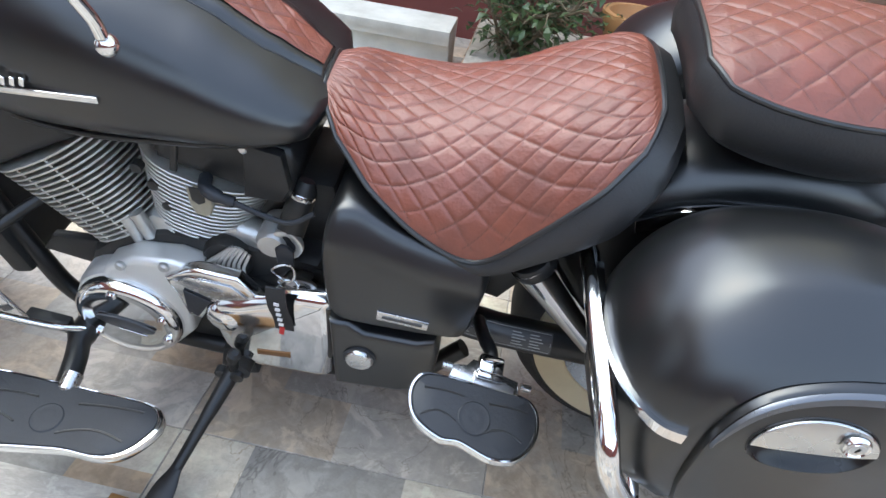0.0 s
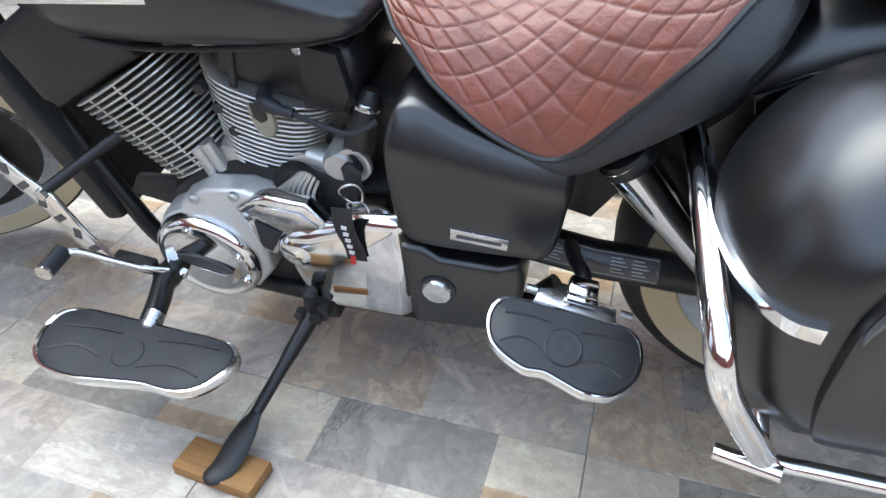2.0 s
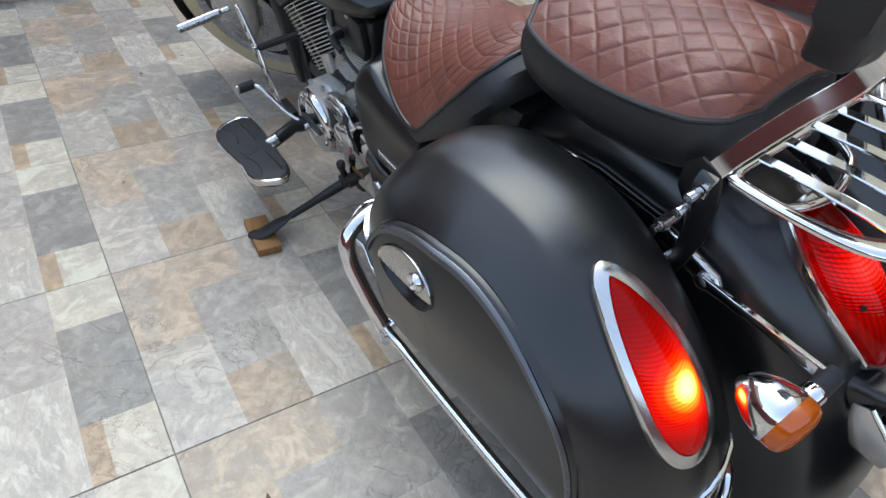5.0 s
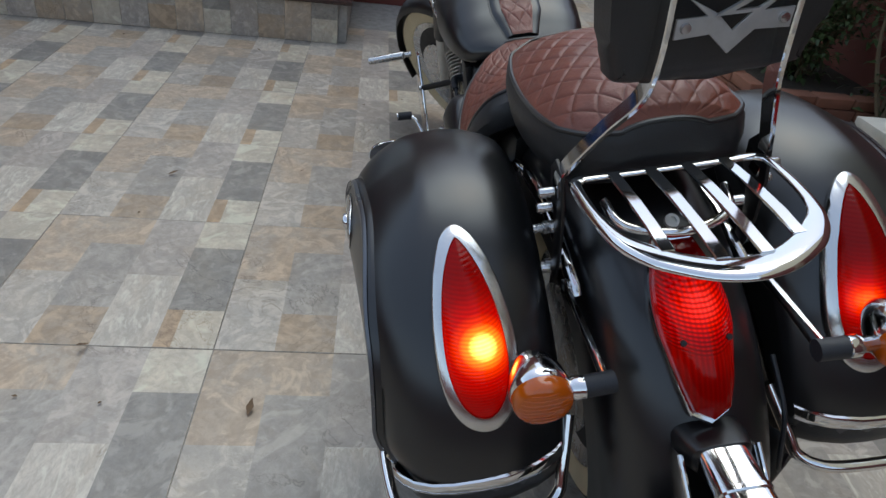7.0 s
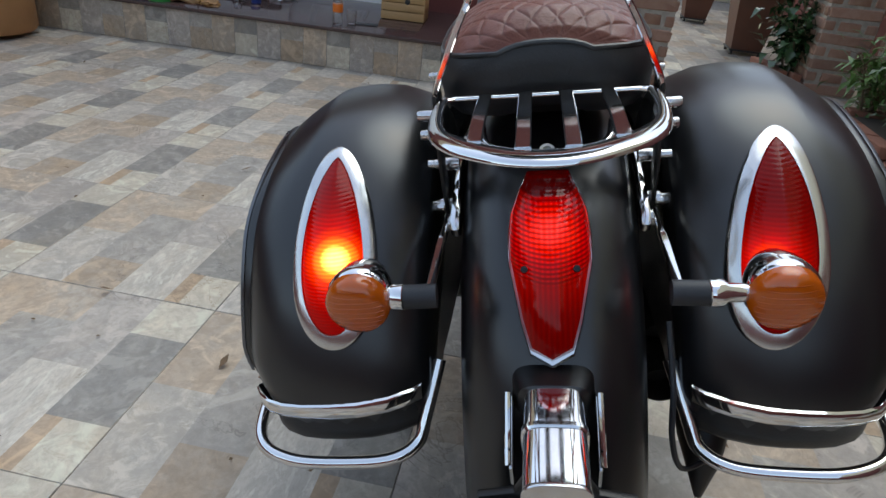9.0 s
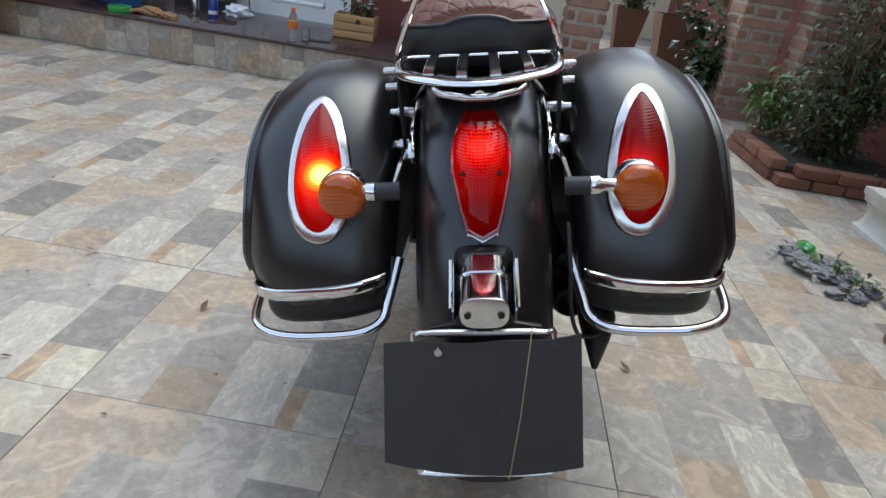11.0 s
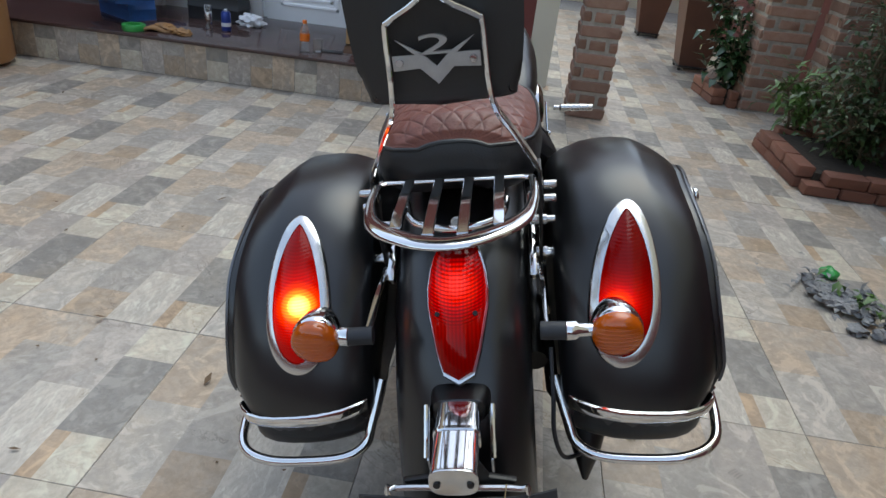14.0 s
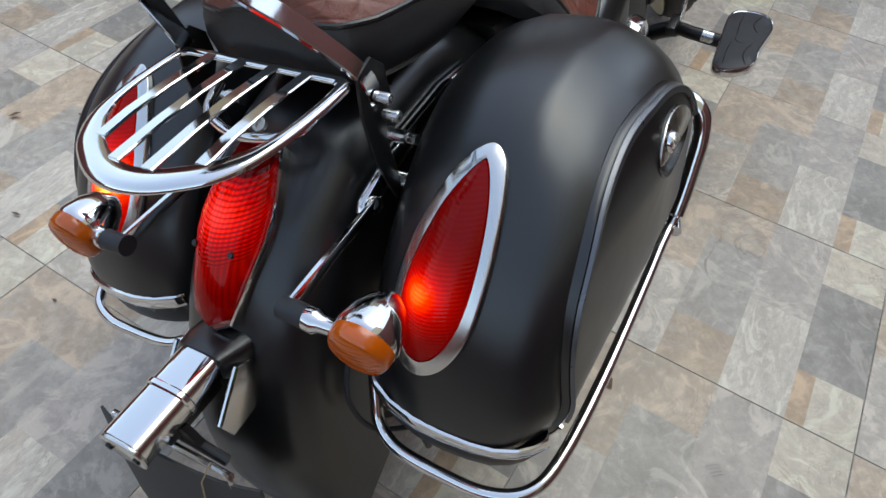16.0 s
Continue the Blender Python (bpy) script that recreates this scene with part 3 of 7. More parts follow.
# -- rear fender --
g = Geo()
rings = []
FR = 0.472
for i in range(40):
    a = radians(150 - i * 178 / 39)
    r = FR - 0.045 * max(0.0, (a - radians(95)) / radians(55)) + 0.02 * max(0.0, (radians(20) - a) / radians(48))
    rg = []
    for k in range(21):
        t = k / 10 - 1
        y = 0.117 * math.copysign(min(1.0, abs(t) * 1.28), t) if abs(t) < 0.78 else 0.117 * math.copysign(1.0, t)
        rad = r - 0.05 * min(1.0, abs(y) / 0.117) ** 3.2 - (0.13 * max(0.0, abs(t) - 0.78) / 0.22)
        rg.append(AXLE + Vector((rad * math.cos(a), y, rad * math.sin(a))))
    rings.append(rg)
g.loft(rings, False, False)
fender = part("rear_fender", g, M_BLACK, bike, "rounded matte black rear fender")
for s in (-1, 1):
    part("fender_rail", Geo().prism([(0.098, 0.668), (0.15, 0.699), (0.20, 0.714), (0.30, 0.724), (0.42, 0.714), (0.525, 0.682), (0.534, 0.668), (0.526, 0.655), (0.50, 0.656), (0.42, 0.682), (0.30, 0.694), (0.20, 0.686), (0.15, 0.672), (0.104, 0.645)], xz(s * 0.120, s), 0.014, 0.004), M_CHROME, bike, "chrome fender strut")
    part("strut_bolt", Geo().lathe([(0.012, 0), (0.012, 0.008), (0.008, 0.011), (0.001, 0.012)], (0.512, s * 0.134, 0.669), (0, s, 0), 16), M_STEEL, bike)


# -- saddlebags --
BP = [(0.105, 0.425), (0.068, 0.50), (0.052, 0.58), (0.058, 0.65), (0.084, 0.715), (0.125, 0.762), (0.18, 0.792), (0.25, 0.805), (0.32, 0.806), (0.39, 0.795),
      (0.45, 0.770), (0.51, 0.728), (0.57, 0.673), (0.62, 0.610), (0.655, 0.545), (0.674, 0.49), (0.676, 0.455), (0.662, 0.424), (0.60, 0.402), (0.45, 0.388), (0.30, 0.380), (0.17, 0.386)]
BPS = [Vector((p.x, p.y)) for p in catmull([(x, z, 0) for x, z in BP], 8, True)]
NB = len(BPS)


def bag_prof(i):
    p, a, b = BPS[i % NB], BPS[(i - 1) % NB], BPS[(i + 1) % NB]
    d = (b - a).normalized()
    return p, Vector((-d.y, d.x))


def bag_round(y):
    """0 on the bag's broad middle, 1 where its shoulder meets the lid."""
    return smooth1(abs(y), [0.165, 0.175, 0.19, 0.225, 0.265, 0.30, 0.345, 0.38, 0.405, 0.422, 0.434], [0.75, 0.52, 0.34, 0.12, 0.02, 0.02, 0.07, 0.18, 0.38, 0.66, 1.0])


def bag_gap(i):
    """From the shell's outline in to the lid's, at station i."""
    p = BPS[i % NB]
    return min((p - q).length for q in LIDS)


def bag_pt(i, y, out=0.0):
    """On the bag's shell: i runs along its side outline, y across."""
    k = math.floor(i)
    (p, n), (p1, n1) = bag_prof(k), bag_prof(k + 1)
    p, n = p.lerp(p1, i - k), n.lerp(n1, i - k)
    q = p + n * (out - bag_round(y) * ((1 - i + k) * GAPS[k % NB] + (i - k) * GAPS[(k + 1) % NB] if abs(y) > 0.25 else 0.07))
    a = abs(y)
    k = max(0.0, min(1.0, (a - 0.31) / 0.11))
    a += k * k * (3 - 2 * k) * (lid_y(q.y, q.x) - 0.441)
    return Vector((q.x, math.copysign(a, y), q.y))


def bag_index(x, z):
    return min(range(NB), key=lambda i: (BPS[i] - Vector((x, z))).length)


if (bag_prof(bag_index(0.32, 0.806))[1]).y < 0:
    BPS.reverse()

LID = [(0.160, 0.62), (0.163, 0.673), (0.190, 0.717), (0.243, 0.742), (0.317, 0.752), (0.389, 0.747), (0.467, 0.720), (0.535, 0.668), (0.577, 0.60), (0.595, 0.52), (0.597, 0.445),
       (0.575, 0.418), (0.45, 0.402), (0.30, 0.398), (0.235, 0.412), (0.19, 0.465), (0.166, 0.54)]

LIDS = [Vector((p.x, p.y)) for p in catmull([(x, z, 0) for x, z in LID], 6, True)]
GAPS = [bag_gap(i) for i in range(NB)]
GAPS = [sum(GAPS[(i + k) % NB] for k in range(-6, 7)) / 13 for i in range(NB)]


def lid_y(z, x=0.26):
    """How far out the lid's face stands: it leans in towards its top, its foot and the tail."""
    tail = 0.11 * max(0.0, x - 0.30) * max(0.0, min(1.0, (z - 0.40) / 0.25))
    return 0.456 - 2.6 * max(0.0, z - 0.64) ** 2 - tail - 0.045 * max(0.0, (0.52 - z) / 0.10) ** 1.5


def saddlebag(s):
    side = "left" if s < 0 else "right"
    ys = [0.166, 0.168, 0.172, 0.18, 0.20, 0.24, 0.28, 0.32, 0.345, 0.365, 0.385, 0.398, 0.408, 0.417, 0.425, 0.431]
    g = Geo()
    g.loft([[bag_pt(i, s * y) for i in range(NB)] for y in ys], True, True)
    bag = part("saddlebag", g, M_BLACK, bike, "hard-shell matte black saddlebag with chrome trim")
    # lid: raised face with a stepped rim
    LC = catmull([(x, 0, z) for x, z in LID], 6, True)
    c = Vector((0.37, 0, 0.59))

    def ring(sc, dy):
        q = [(c.x + (p.x - c.x) * sc, c.z + (p.z - c.z) * sc) for p in LC]
        return [Vector((x, s * (lid_y(z, x) + dy), z)) for x, z in q]
    hc = Vector((0.260, 0, 0.677))

    def oval(a):
        return 0.066 * math.cos(a), (0.042 if math.sin(a) > 0 else 0.040) * math.sin(a) + 0.004 * math.cos(a)

    def dish(r, a, d):
        u, w = oval(a)
        return Vector((hc.x + r * u, s * (lid_y(hc.z + r * w, hc.x + r * u) + d), hc.z + r * w))
    rings = [ring(1.012, -0.05), ring(1.012, -0.006), ring(1.005, -0.001), ring(0.99, 0.0), ring(0.93, 0.0005)]
    # the face narrows to the handle's recess
    for k in range(1, 9):
        rg = []
        for p, e in zip(rings[4], LC):
            q = dish(1.0, math.atan2((e.z - hc.z) / 0.041, (e.x - hc.x) / 0.066), 0.0)
            v = p.lerp(q, k / 8)
            rg.append(Vector((v.x, s * (lid_y(v.z, v.x) + 0.0005), v.z)))
        rings.append(rg)
    g = Geo().loft(rings, True, False)
    lid = part("lid", g, M_BLACK, bag, "matte black side lid")
    # satin grey arched trim between shell and lid, tapering to its ends
    k0 = next(k for k in range(len(LC)) if LC[k].x < 0.3 and LC[k].z > 0.655 and LC[k - 1].z <= 0.655)
    arch = []
    while LC[(k0 + len(arch)) % len(LC)].z > 0.47:
        arch.append(LC[(k0 + len(arch)) % len(LC)])
    taper = [max(0.05, math.sin(math.pi * k / (len(arch) - 1))) ** 0.45 for k in range(len(arch))]
    ra = [[Vector((c.x + (p.x - c.x) * (1.004 - f * tp), s * (lid_y(c.z + (p.z - c.z) * (1.004 - f * tp), p.x) + d), c.z + (p.z - c.z) * (1.004 - f * tp))) for p, tp in zip(arch, taper)] for f, d in ((0.0, 0.0005), (0.006, 0.0055), (0.012, 0.006), (0.020, 0.0042), (0.066, 0.0036), (0.071, 0.0005))]
    part("lid_trim", Geo().loft(ra, False, False), M_LIDTRIM, lid, "satin grey arched trim strip")
    low = sorted([p for p in LC if p.z < 0.47 and p.x > 0.33], key=lambda p: p.x + 3 * max(0.0, p.z - 0.43))
    part("edge_strip", Geo().tube([(p.x, s * (lid_y(p.z, p.x) + 0.001), p.z) for p in low], 0.0028, 8), M_CHROME, lid, "thin chrome lower edge strip")
    # handle: dished recess with a polished half-moon plate and a lock
    rg = [[dish(r, 2 * math.pi * k / 40, d) for k in range(40)] for r, d in ((1.025, 0.0006), (1.01, 0.0022), (0.985, 0.0012), (0.95, -0.004), (0.82, -0.012), (0.6, -0.019), (0.35, -0.0225), (0.02, -0.0235))]
    dsh = part("handle_recess", Geo().loft(rg, True, False), M_DISH, lid, "dished black handle recess")
    outl = [oval(math.pi * k / 24) for k in range(25)]
    outl += [(-0.05, -0.0035), (-0.02, -0.002), (0.02, 0.001), (0.05, 0.0032)]
    pl = part("handle_plate", Geo().prism(outl, lambda a, b, d: (hc.x + a * 0.99, s * (lid_y(hc.z + b, hc.x + a) + 0.001 + d), hc.z + b * 0.99), 0.0045, 0.0014), M_PLATE, dsh, "polished half-moon handle plate")
    ly = s * (lid_y(hc.z + 0.021, hc.x + 0.034) + 0.005)
    lk = part("lock", Geo().lathe([(0.0145, 0.0), (0.0145, 0.004), (0.0128, 0.0065), (0.0108, 0.0045), (0.0096, 0.0045), (0.0088, 0.0068), (0.001, 0.007)], (hc.x + 0.034, ly, hc.z + 0.021), (0, s, 0.1), 28), M_CHROME, pl)
    part("keyhole", Geo().box((hc.x + 0.034, ly + s * 0.0072, hc.z + 0.0215), (0.0018, 0.001, 0.007), pose(0, 0, 0, 0, 25, 0)), M_BLACK2, lk)
    # chrome band between shell and tray, round the tail and up the front
    i0 = bag_index(0.675, 0.452)
    g = Geo()
    strip = []
    for y in [0.176, 0.19, 0.22, 0.26, 0.30, 0.34, 0.37, 0.395, 0.412, 0.424]:
        z0 = 0.480 - 0.020 * ((y - 0.17) / 0.25)
        col = []
        for dz, o in ((-0.013, 0.0005), (-0.0115, 0.004), (-0.006, 0.0055), (0.004, 0.0055), (0.0085, 0.004), (0.010, 0.0005)):
            j = bag_index(0.676, z0 + dz)
            p, n = bag_prof(j)
            ins = bag_round(y) * (GAPS[j] if y > 0.25 else 0.07)
            col.append(Vector((p.x - ins + o, s * y, z0 + dz)))
        strip.append(col)
    part("chrome_band", g.loft(strip, False, False), M_CHROME, bag, "chrome band round the tray")
    # black tray bottom, set in a little under the band
    tray = []
    for y in [0.172, 0.19, 0.22, 0.26, 0.30, 0.34, 0.37, 0.395, 0.412, 0.424]:
        z0, w = 0.480 - 0.020 * ((y - 0.17) / 0.25), s * (0.172 + (y - 0.172) * 0.93)
        j = bag_index(0.676, z0 + 0.003)
        x = bag_prof(j)[0].x - bag_round(y) * (GAPS[j] if y > 0.25 else 0.07)
        tray.append([Vector((x - 0.17, w, z0 - 0.030)), Vector((x - 0.02, w, z0 - 0.008)), Vector((x - 0.001, w, z0 - 0.012)), Vector((x - 0.002, w, z0 - 0.034)), Vector((x - 0.006, w, z0 - 0.054)),
                     Vector((x - 0.016, w, z0 - 0.066)), Vector((x - 0.04, w, z0 - 0.071)), Vector((x - 0.10, w, z0 - 0.070)), Vector((x - 0.17, w, z0 - 0.058))])
    part("tray", Geo().loft(tray, True, True), M_PLASTIC, bag, "black tray bottom")
    g = Geo()
    fr = []
    way = catmull([(0.055, s * 0.20, 0.641), (0.056, s * 0.257, 0.642), (0.059, s * 0.312, 0.643), (0.065, s * 0.350, 0.646), (0.075, s * 0.383, 0.648), (0.090, s * 0.412, 0.646), (0.104, s * 0.4255, 0.642), (0.120, s * 0.435, 0.640), (0.140, s * 0.4425, 0.644)], 4)
    for k, p in enumerate(way):
        q0, q1 = way[max(0, k - 1)], way[min(len(way) - 1, k + 1)]
        out = (q1 - q0).cross(Vector((0, 0, s))).normalized()
        hw = 0.0045 + 0.0035 * (k / (len(way) - 1)) ** 2
        fr.append([p + out * o + Vector((0, 0, hw * f)) for f, o in ((-1.15, -0.006), (-1.0, 0.003), (-0.4, 0.0042), (0.4, 0.0042), (1.0, 0.003), (1.15, -0.006))])
    part("front_band", g.loft(fr, True, True), M_CHROME, bag, "chrome band up the front")
    # teardrop tail lamp
    it, ib = bag_index(0.455, 0.768), bag_index(0.652, 0.553)
    if ib < it:
        it, ib = ib, it
        flip = True
    else:
        flip = False

    ts = [0.5 - 0.5 * math.cos(math.pi * k / 36) for k in range(37)]

    def loop(w, out, t0, t1):
        q = [t0 + (t1 - t0) * t for t in ts]

        def hw(t, e):
            u = (t - t0) / (t1 - t0)
            yc = s * (0.292 - (0.030 if s > 0 else 0.008) * t)
            half = w * (math.sin(math.pi / 2 * u / 0.64) ** (0.54 + 0.20 * (w < 0.05)) if 0 < u < 0.64 else math.sqrt(max(0.0, 1 - ((u - 0.64) / 0.36) ** 2)))
            tt = 1 - t if flip else t
            ii = it + (ib - it) * tt
            i = int(math.floor(ii))
            y = yc + half * e
            return bag_pt(i, y, out).lerp(bag_pt(i + 1, y, out), ii - i)
        return [hw(t, -1) for t in q] + [hw(t, 1) for t in reversed(q[1:-1])]
    sur = [loop(0.060, 0.0005, 0.0, 1.0), loop(0.0585, 0.008, 0.004, 0.995), loop(0.056, 0.0095, 0.012, 0.985), loop(0.0435, 0.010, 0.078, 0.925), loop(0.042, 0.004, 0.085, 0.92)]
    lamp = part("tail_lamp_surround", Geo().loft(sur, True, False), M_SURROUND, bag, "polished teardrop lamp surround")
    lens = [loop(0.0425, 0.006, 0.083, 0.922), loop(0.041, 0.011, 0.09, 0.915)]
    for k in range(1, 8):
        f = 1 - k / 8
        lens.append(loop(0.041 * f, 0.011 + 0.014 * (1 - f * f), 0.09 + (0.62 - 0.09) * (1 - f), 0.915 - (0.915 - 0.62) * (1 - f)))
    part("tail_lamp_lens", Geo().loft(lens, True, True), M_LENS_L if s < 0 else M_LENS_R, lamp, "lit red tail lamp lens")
    # mounting studs towards the fender
    for x, z in ((0.455, 0.672), (0.44, 0.730)):
        part("mounting_stud", Geo().lathe([(0.010, 0), (0.010, 0.03), (0.007, 0.031), (0.007, 0.045)], (x, s * 0.125, z), (0, s, 0), 14), M_STEEL, bag)
    # guard bar
    pts = catmull([(0.036, s * 0.15, 0.634), (0.042, s * 0.177, 0.632), (0.050, s * 0.28, 0.628), (0.057, s * 0.38, 0.624), (0.061, s * 0.425, 0.618), (0.066, s * 0.452, 0.600), (0.078, s * 0.461, 0.565), (0.100, s * 0.460, 0.522), (0.125, s * 0.457, 0.478), (0.145, s * 0.453, 0.445), (0.165, s * 0.450, 0.432), (0.20, s * 0.448, 0.427),
                   (0.30, s * 0.448, 0.422), (0.48, s * 0.445, 0.412), (0.61, s * 0.435, 0.402), (0.665, s * 0.414, 0.396), (0.688, s * 0.366, 0.391), (0.690, s * 0.30, 0.389), (0.684, s * 0.225, 0.392), (0.665, s * 0.187, 0.405), (0.645, s * 0.175, 0.435), (0.60, s * 0.155, 0.50)], 6)
    gb = part("guard_bar", Geo().tube(pts, [0.0145 if p.x < 0.142 else 0.0095 for p in pts], 14), M_CHROME, bike, "chrome saddlebag guard bar")
    part("bar_stub", Geo().tube([(0.165, s * 0.462, 0.432), (0.10, s * 0.445, 0.425)], 0.010, 12), M_CHROME, gb)
    part("bar_return", Geo().tube(catmull([(0.145, s * 0.45, 0.437), (0.14, s * 0.38, 0.46), (0.13, s * 0.25, 0.46), (0.10, s * 0.16, 0.45)], 5), 0.009, 10), M_CHROME, gb)
    return bag


M_SURROUND = mat("satin_lamp_surround", (0.62, 0.62, 0.61), 0.20, 1.0, rvar=0.05, scale=14)
M_LIDTRIM = mat("satin_grey_trim", (0.13, 0.135, 0.145), 0.26, 0.8, rvar=0.1, scale=20)
M_PLATE = mat("brushed_bright_steel", (0.52, 0.515, 0.50), 0.24, 1.0, rvar=0.06, scale=9)
M_DISH = mat("dark_dish", (0.03, 0.029, 0.028), 0.22, 0.6, rvar=0.1, scale=20)
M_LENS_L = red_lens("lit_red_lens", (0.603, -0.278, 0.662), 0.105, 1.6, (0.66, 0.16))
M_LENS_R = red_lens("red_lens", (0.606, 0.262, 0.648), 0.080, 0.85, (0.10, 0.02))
M_TAILLENS = red_lens("tail_red_lens", (0.640, 0.0, 0.715), 0.15, 0.60, (0.03, 0.03), 0.668, 0.738)
for sd in (-1, 1):
    saddlebag(sd)

# -- tail light on the fender --


def fend(a, y, out):
    r = FR - 0.05 * min(1.0, abs(y) / 0.117) ** 3.2 + out
    return AXLE + Vector((r * math.cos(a), y, r * math.sin(a)))


TL = [(61.0, 0.026), (57.0, 0.038), (54.0, 0.045), (50.0, 0.049), (46.5, 0.048), (38.0, 0.034), (34.0, 0.024), (32.4, 0.0)]


def tl_loop(k, out, cen=46):
    pts = []
    for sd in (-1, 1):
        seq = TL if sd < 0 else list(reversed(TL))[1:]
        for an, w in seq:
            pts.append(fend(radians(cen + (an - cen) * k), sd * w * k, out))
    return pts


tl = part("tail_light", Geo().loft([tl_loop(1.06, 0.0), tl_loop(1.06, 0.016), tl_loop(1.03, 0.019), tl_loop(0.97, 0.018), tl_loop(0.96, 0.01)], True, False), M_CHROME, bike, "chrome-framed tail light on the fender", 25)
rl = [tl_loop(0.975, 0.012), tl_loop(0.965, 0.03)]
for k in (0.86, 0.7, 0.5, 0.3, 0.1):
    rl.append(tl_loop(k, 0.03 + 0.022 * (1 - k * k)))
part("tail_lens", Geo().loft(rl, True, True), M_TAILLENS, tl, "red fluted lens", 30)
for sd in (-1, 1):
    p = fend(radians(44.5), sd * 0.030, 0.043)
    part("lens_screw", Geo().lathe([(0.0045, 0), (0.004, 0.003), (0.001, 0.003)], p, (0.7, 0, 0.7), 10), M_BLACK2, tl)

# -- rear turn signals --
for sd in (-1, 1):
    yb = 0.137
    arm = part("signal_bracket", Geo().prism([(0.500, 0.676), (0.512, 0.681), (0.60, 0.678), (0.700, 0.6755), (0.712, 0.664), (0.702, 0.652), (0.60, 0.663), (0.505, 0.662)], xz(sd * 0.136, sd), 0.007, 0.002), M_CHROME, bike, "flat chrome signal bracket")
    stalk = part("signal_stalk", Geo().tube([(0.698, sd * 0.13, 0.664), (0.700, sd * 0.168, 0.664)], 0.0145, 16), M_RUBBER, bike, "black rubber stalk")
    part("collar", Geo().lathe([(0.012, 0), (0.0155, 0.003), (0.0155, 0.016), (0.011, 0.022), (0.010, 0.045)], (0.700, sd * 0.166, 0.664), (0, sd, 0), 20), M_CHROME, stalk)
    d = Vector((0.96, 0, -0.14)).normalized()
    o = Vector((0.692, -0.222 if sd < 0 else 0.244, 0.663))
    sig = part("turn_signal", Geo().lathe([(0.001, -0.058), (0.012, -0.054), (0.024, -0.042), (0.034, -0.022), (0.0385, -0.004), (0.0395, 0.004), (0.038, 0.008), (0.03, 0.008)], o, d, 32), M_CHROME, bike, "chrome bullet turn signal")
    lens = part("signal_lens", Geo().lathe([(0.0375, 0.005), (0.0385, 0.012), (0.0375, 0.022), (0.034, 0.028), (0.022, 0.033), (0.001, 0.0345)], o, d, 32), M_AMBER, sig, "amber lens")
    e_up = Vector((0.14, 0, 0.96)).normalized()
    for k in range(9):
        z = -0.028 + 0.007 * k
        h = math.sqrt(0.033 ** 2 - z * z)
        line_ = []
        for q in range(9):
            y = -h + 2 * h * q / 8
            rr = math.sqrt(y * y + z * z)
            dep = smooth1(rr, [0.0, 0.022, 0.034, 0.0375], [0.0345, 0.033, 0.028, 0.022])
            line_.append(o + d * dep + Vector((0, y, 0)) + e_up * z)
        part("lens_rib", Geo().tube(line_, 0.0005, 5), M_AMBER, lens)

# -- luggage rack, sissy bar and backrest --
RZ = 0.843
OUTER = [(0.492, 0.0), (0.492, 0.07), (0.492, 0.118), (0.496, 0.132), (0.512, 0.138), (0.583, 0.138), (0.652, 0.128), (0.693, 0.106), (0.718, 0.076), (0.737, 0.040), (0.744, 0.0)]
INNER = [(0.508, 0.0), (0.508, 0.07), (0.508, 0.108), (0.511, 0.118), (0.522, 0.124), (0.583, 0.123), (0.636, 0.112), (0.667, 0.088), (0.688, 0.062), (0.703, 0.032), (0.709, 0.0)]


def rack_loop(half):
    pts = [(x, y, 0) for x, y in half] + [(x, -y, 0) for x, y in reversed(half[1:-1])]
    return catmull(pts, 6, True)


ro, ri = rack_loop(OUTER), rack_loop(INNER)
ring_of = [[], [], [], [], [], [], [], []]
for p, q in zip(ro, ri):
    f = max(0.0, (p.x - 0.62) / 0.124)
    for rg, (k, h) in zip(ring_of, ((0.0, -0.008), (0.0, -0.006), (0.10, -0.0015), (0.35, 0.0005), (0.9, 0.0), (1.0, -0.0015), (1.0, -0.004), (0.25, -0.006))):
        v = p.lerp(q, k)
        rg.append((v.x, v.y, RZ - 0.003 * f * f + h))
rack = part("luggage_rack", Geo().loft(ring_of + [ring_of[0]], True, False), M_CHROME, bike, "chrome luggage rack plate with a rolled rim", 50)
for y in (-0.076, -0.025, 0.025, 0.076):
    xe = 0.712 - 5.0 * y * y
    part("slat", Geo().strap([(0.503, y, RZ - 0.0012), (0.58, y, RZ + 0.0018), (0.64, y, RZ + 0.001), (xe, y, RZ - 0.003)], 0.0022, 0.017, (0, 0, 1)), M_CHROME, rack)
part("rack_hoop", Geo().tube(catmull([(0.50, -0.085, 0.80), (0.545, -0.07, 0.785), (0.565, 0, 0.778), (0.545, 0.07, 0.785), (0.50, 0.085, 0.80)], 6), 0.007, 10), M_CHROME, rack)
part("rack_bolt", Geo().lathe([(0.010, 0), (0.010, 0.006), (0.006, 0.006), (0.006, 0.003), (0.001, 0.003)], (0.530, 0, 0.772), (0.6, 0, 0.8), 14), M_ALU, rack)
sb = catmull([(0.475, -0.142, 0.80), (0.487, -0.142, 0.845), (0.535, -0.105, 0.925), (0.572, -0.078, 0.978), (0.588, -0.070, 1.03), (0.601, -0.067, 1.105), (0.604, -0.060, 1.117), (0.612, -0.03, 1.134), (0.618, 0, 1.151), (0.612, 0.03, 1.134), (0.604, 0.060, 1.117), (0.601, 0.067, 1.105), (0.588, 0.070, 1.03), (0.572, 0.078, 0.978), (0.535, 0.105, 0.925), (0.487, 0.142, 0.845), (0.475, 0.142, 0.80)], 5)
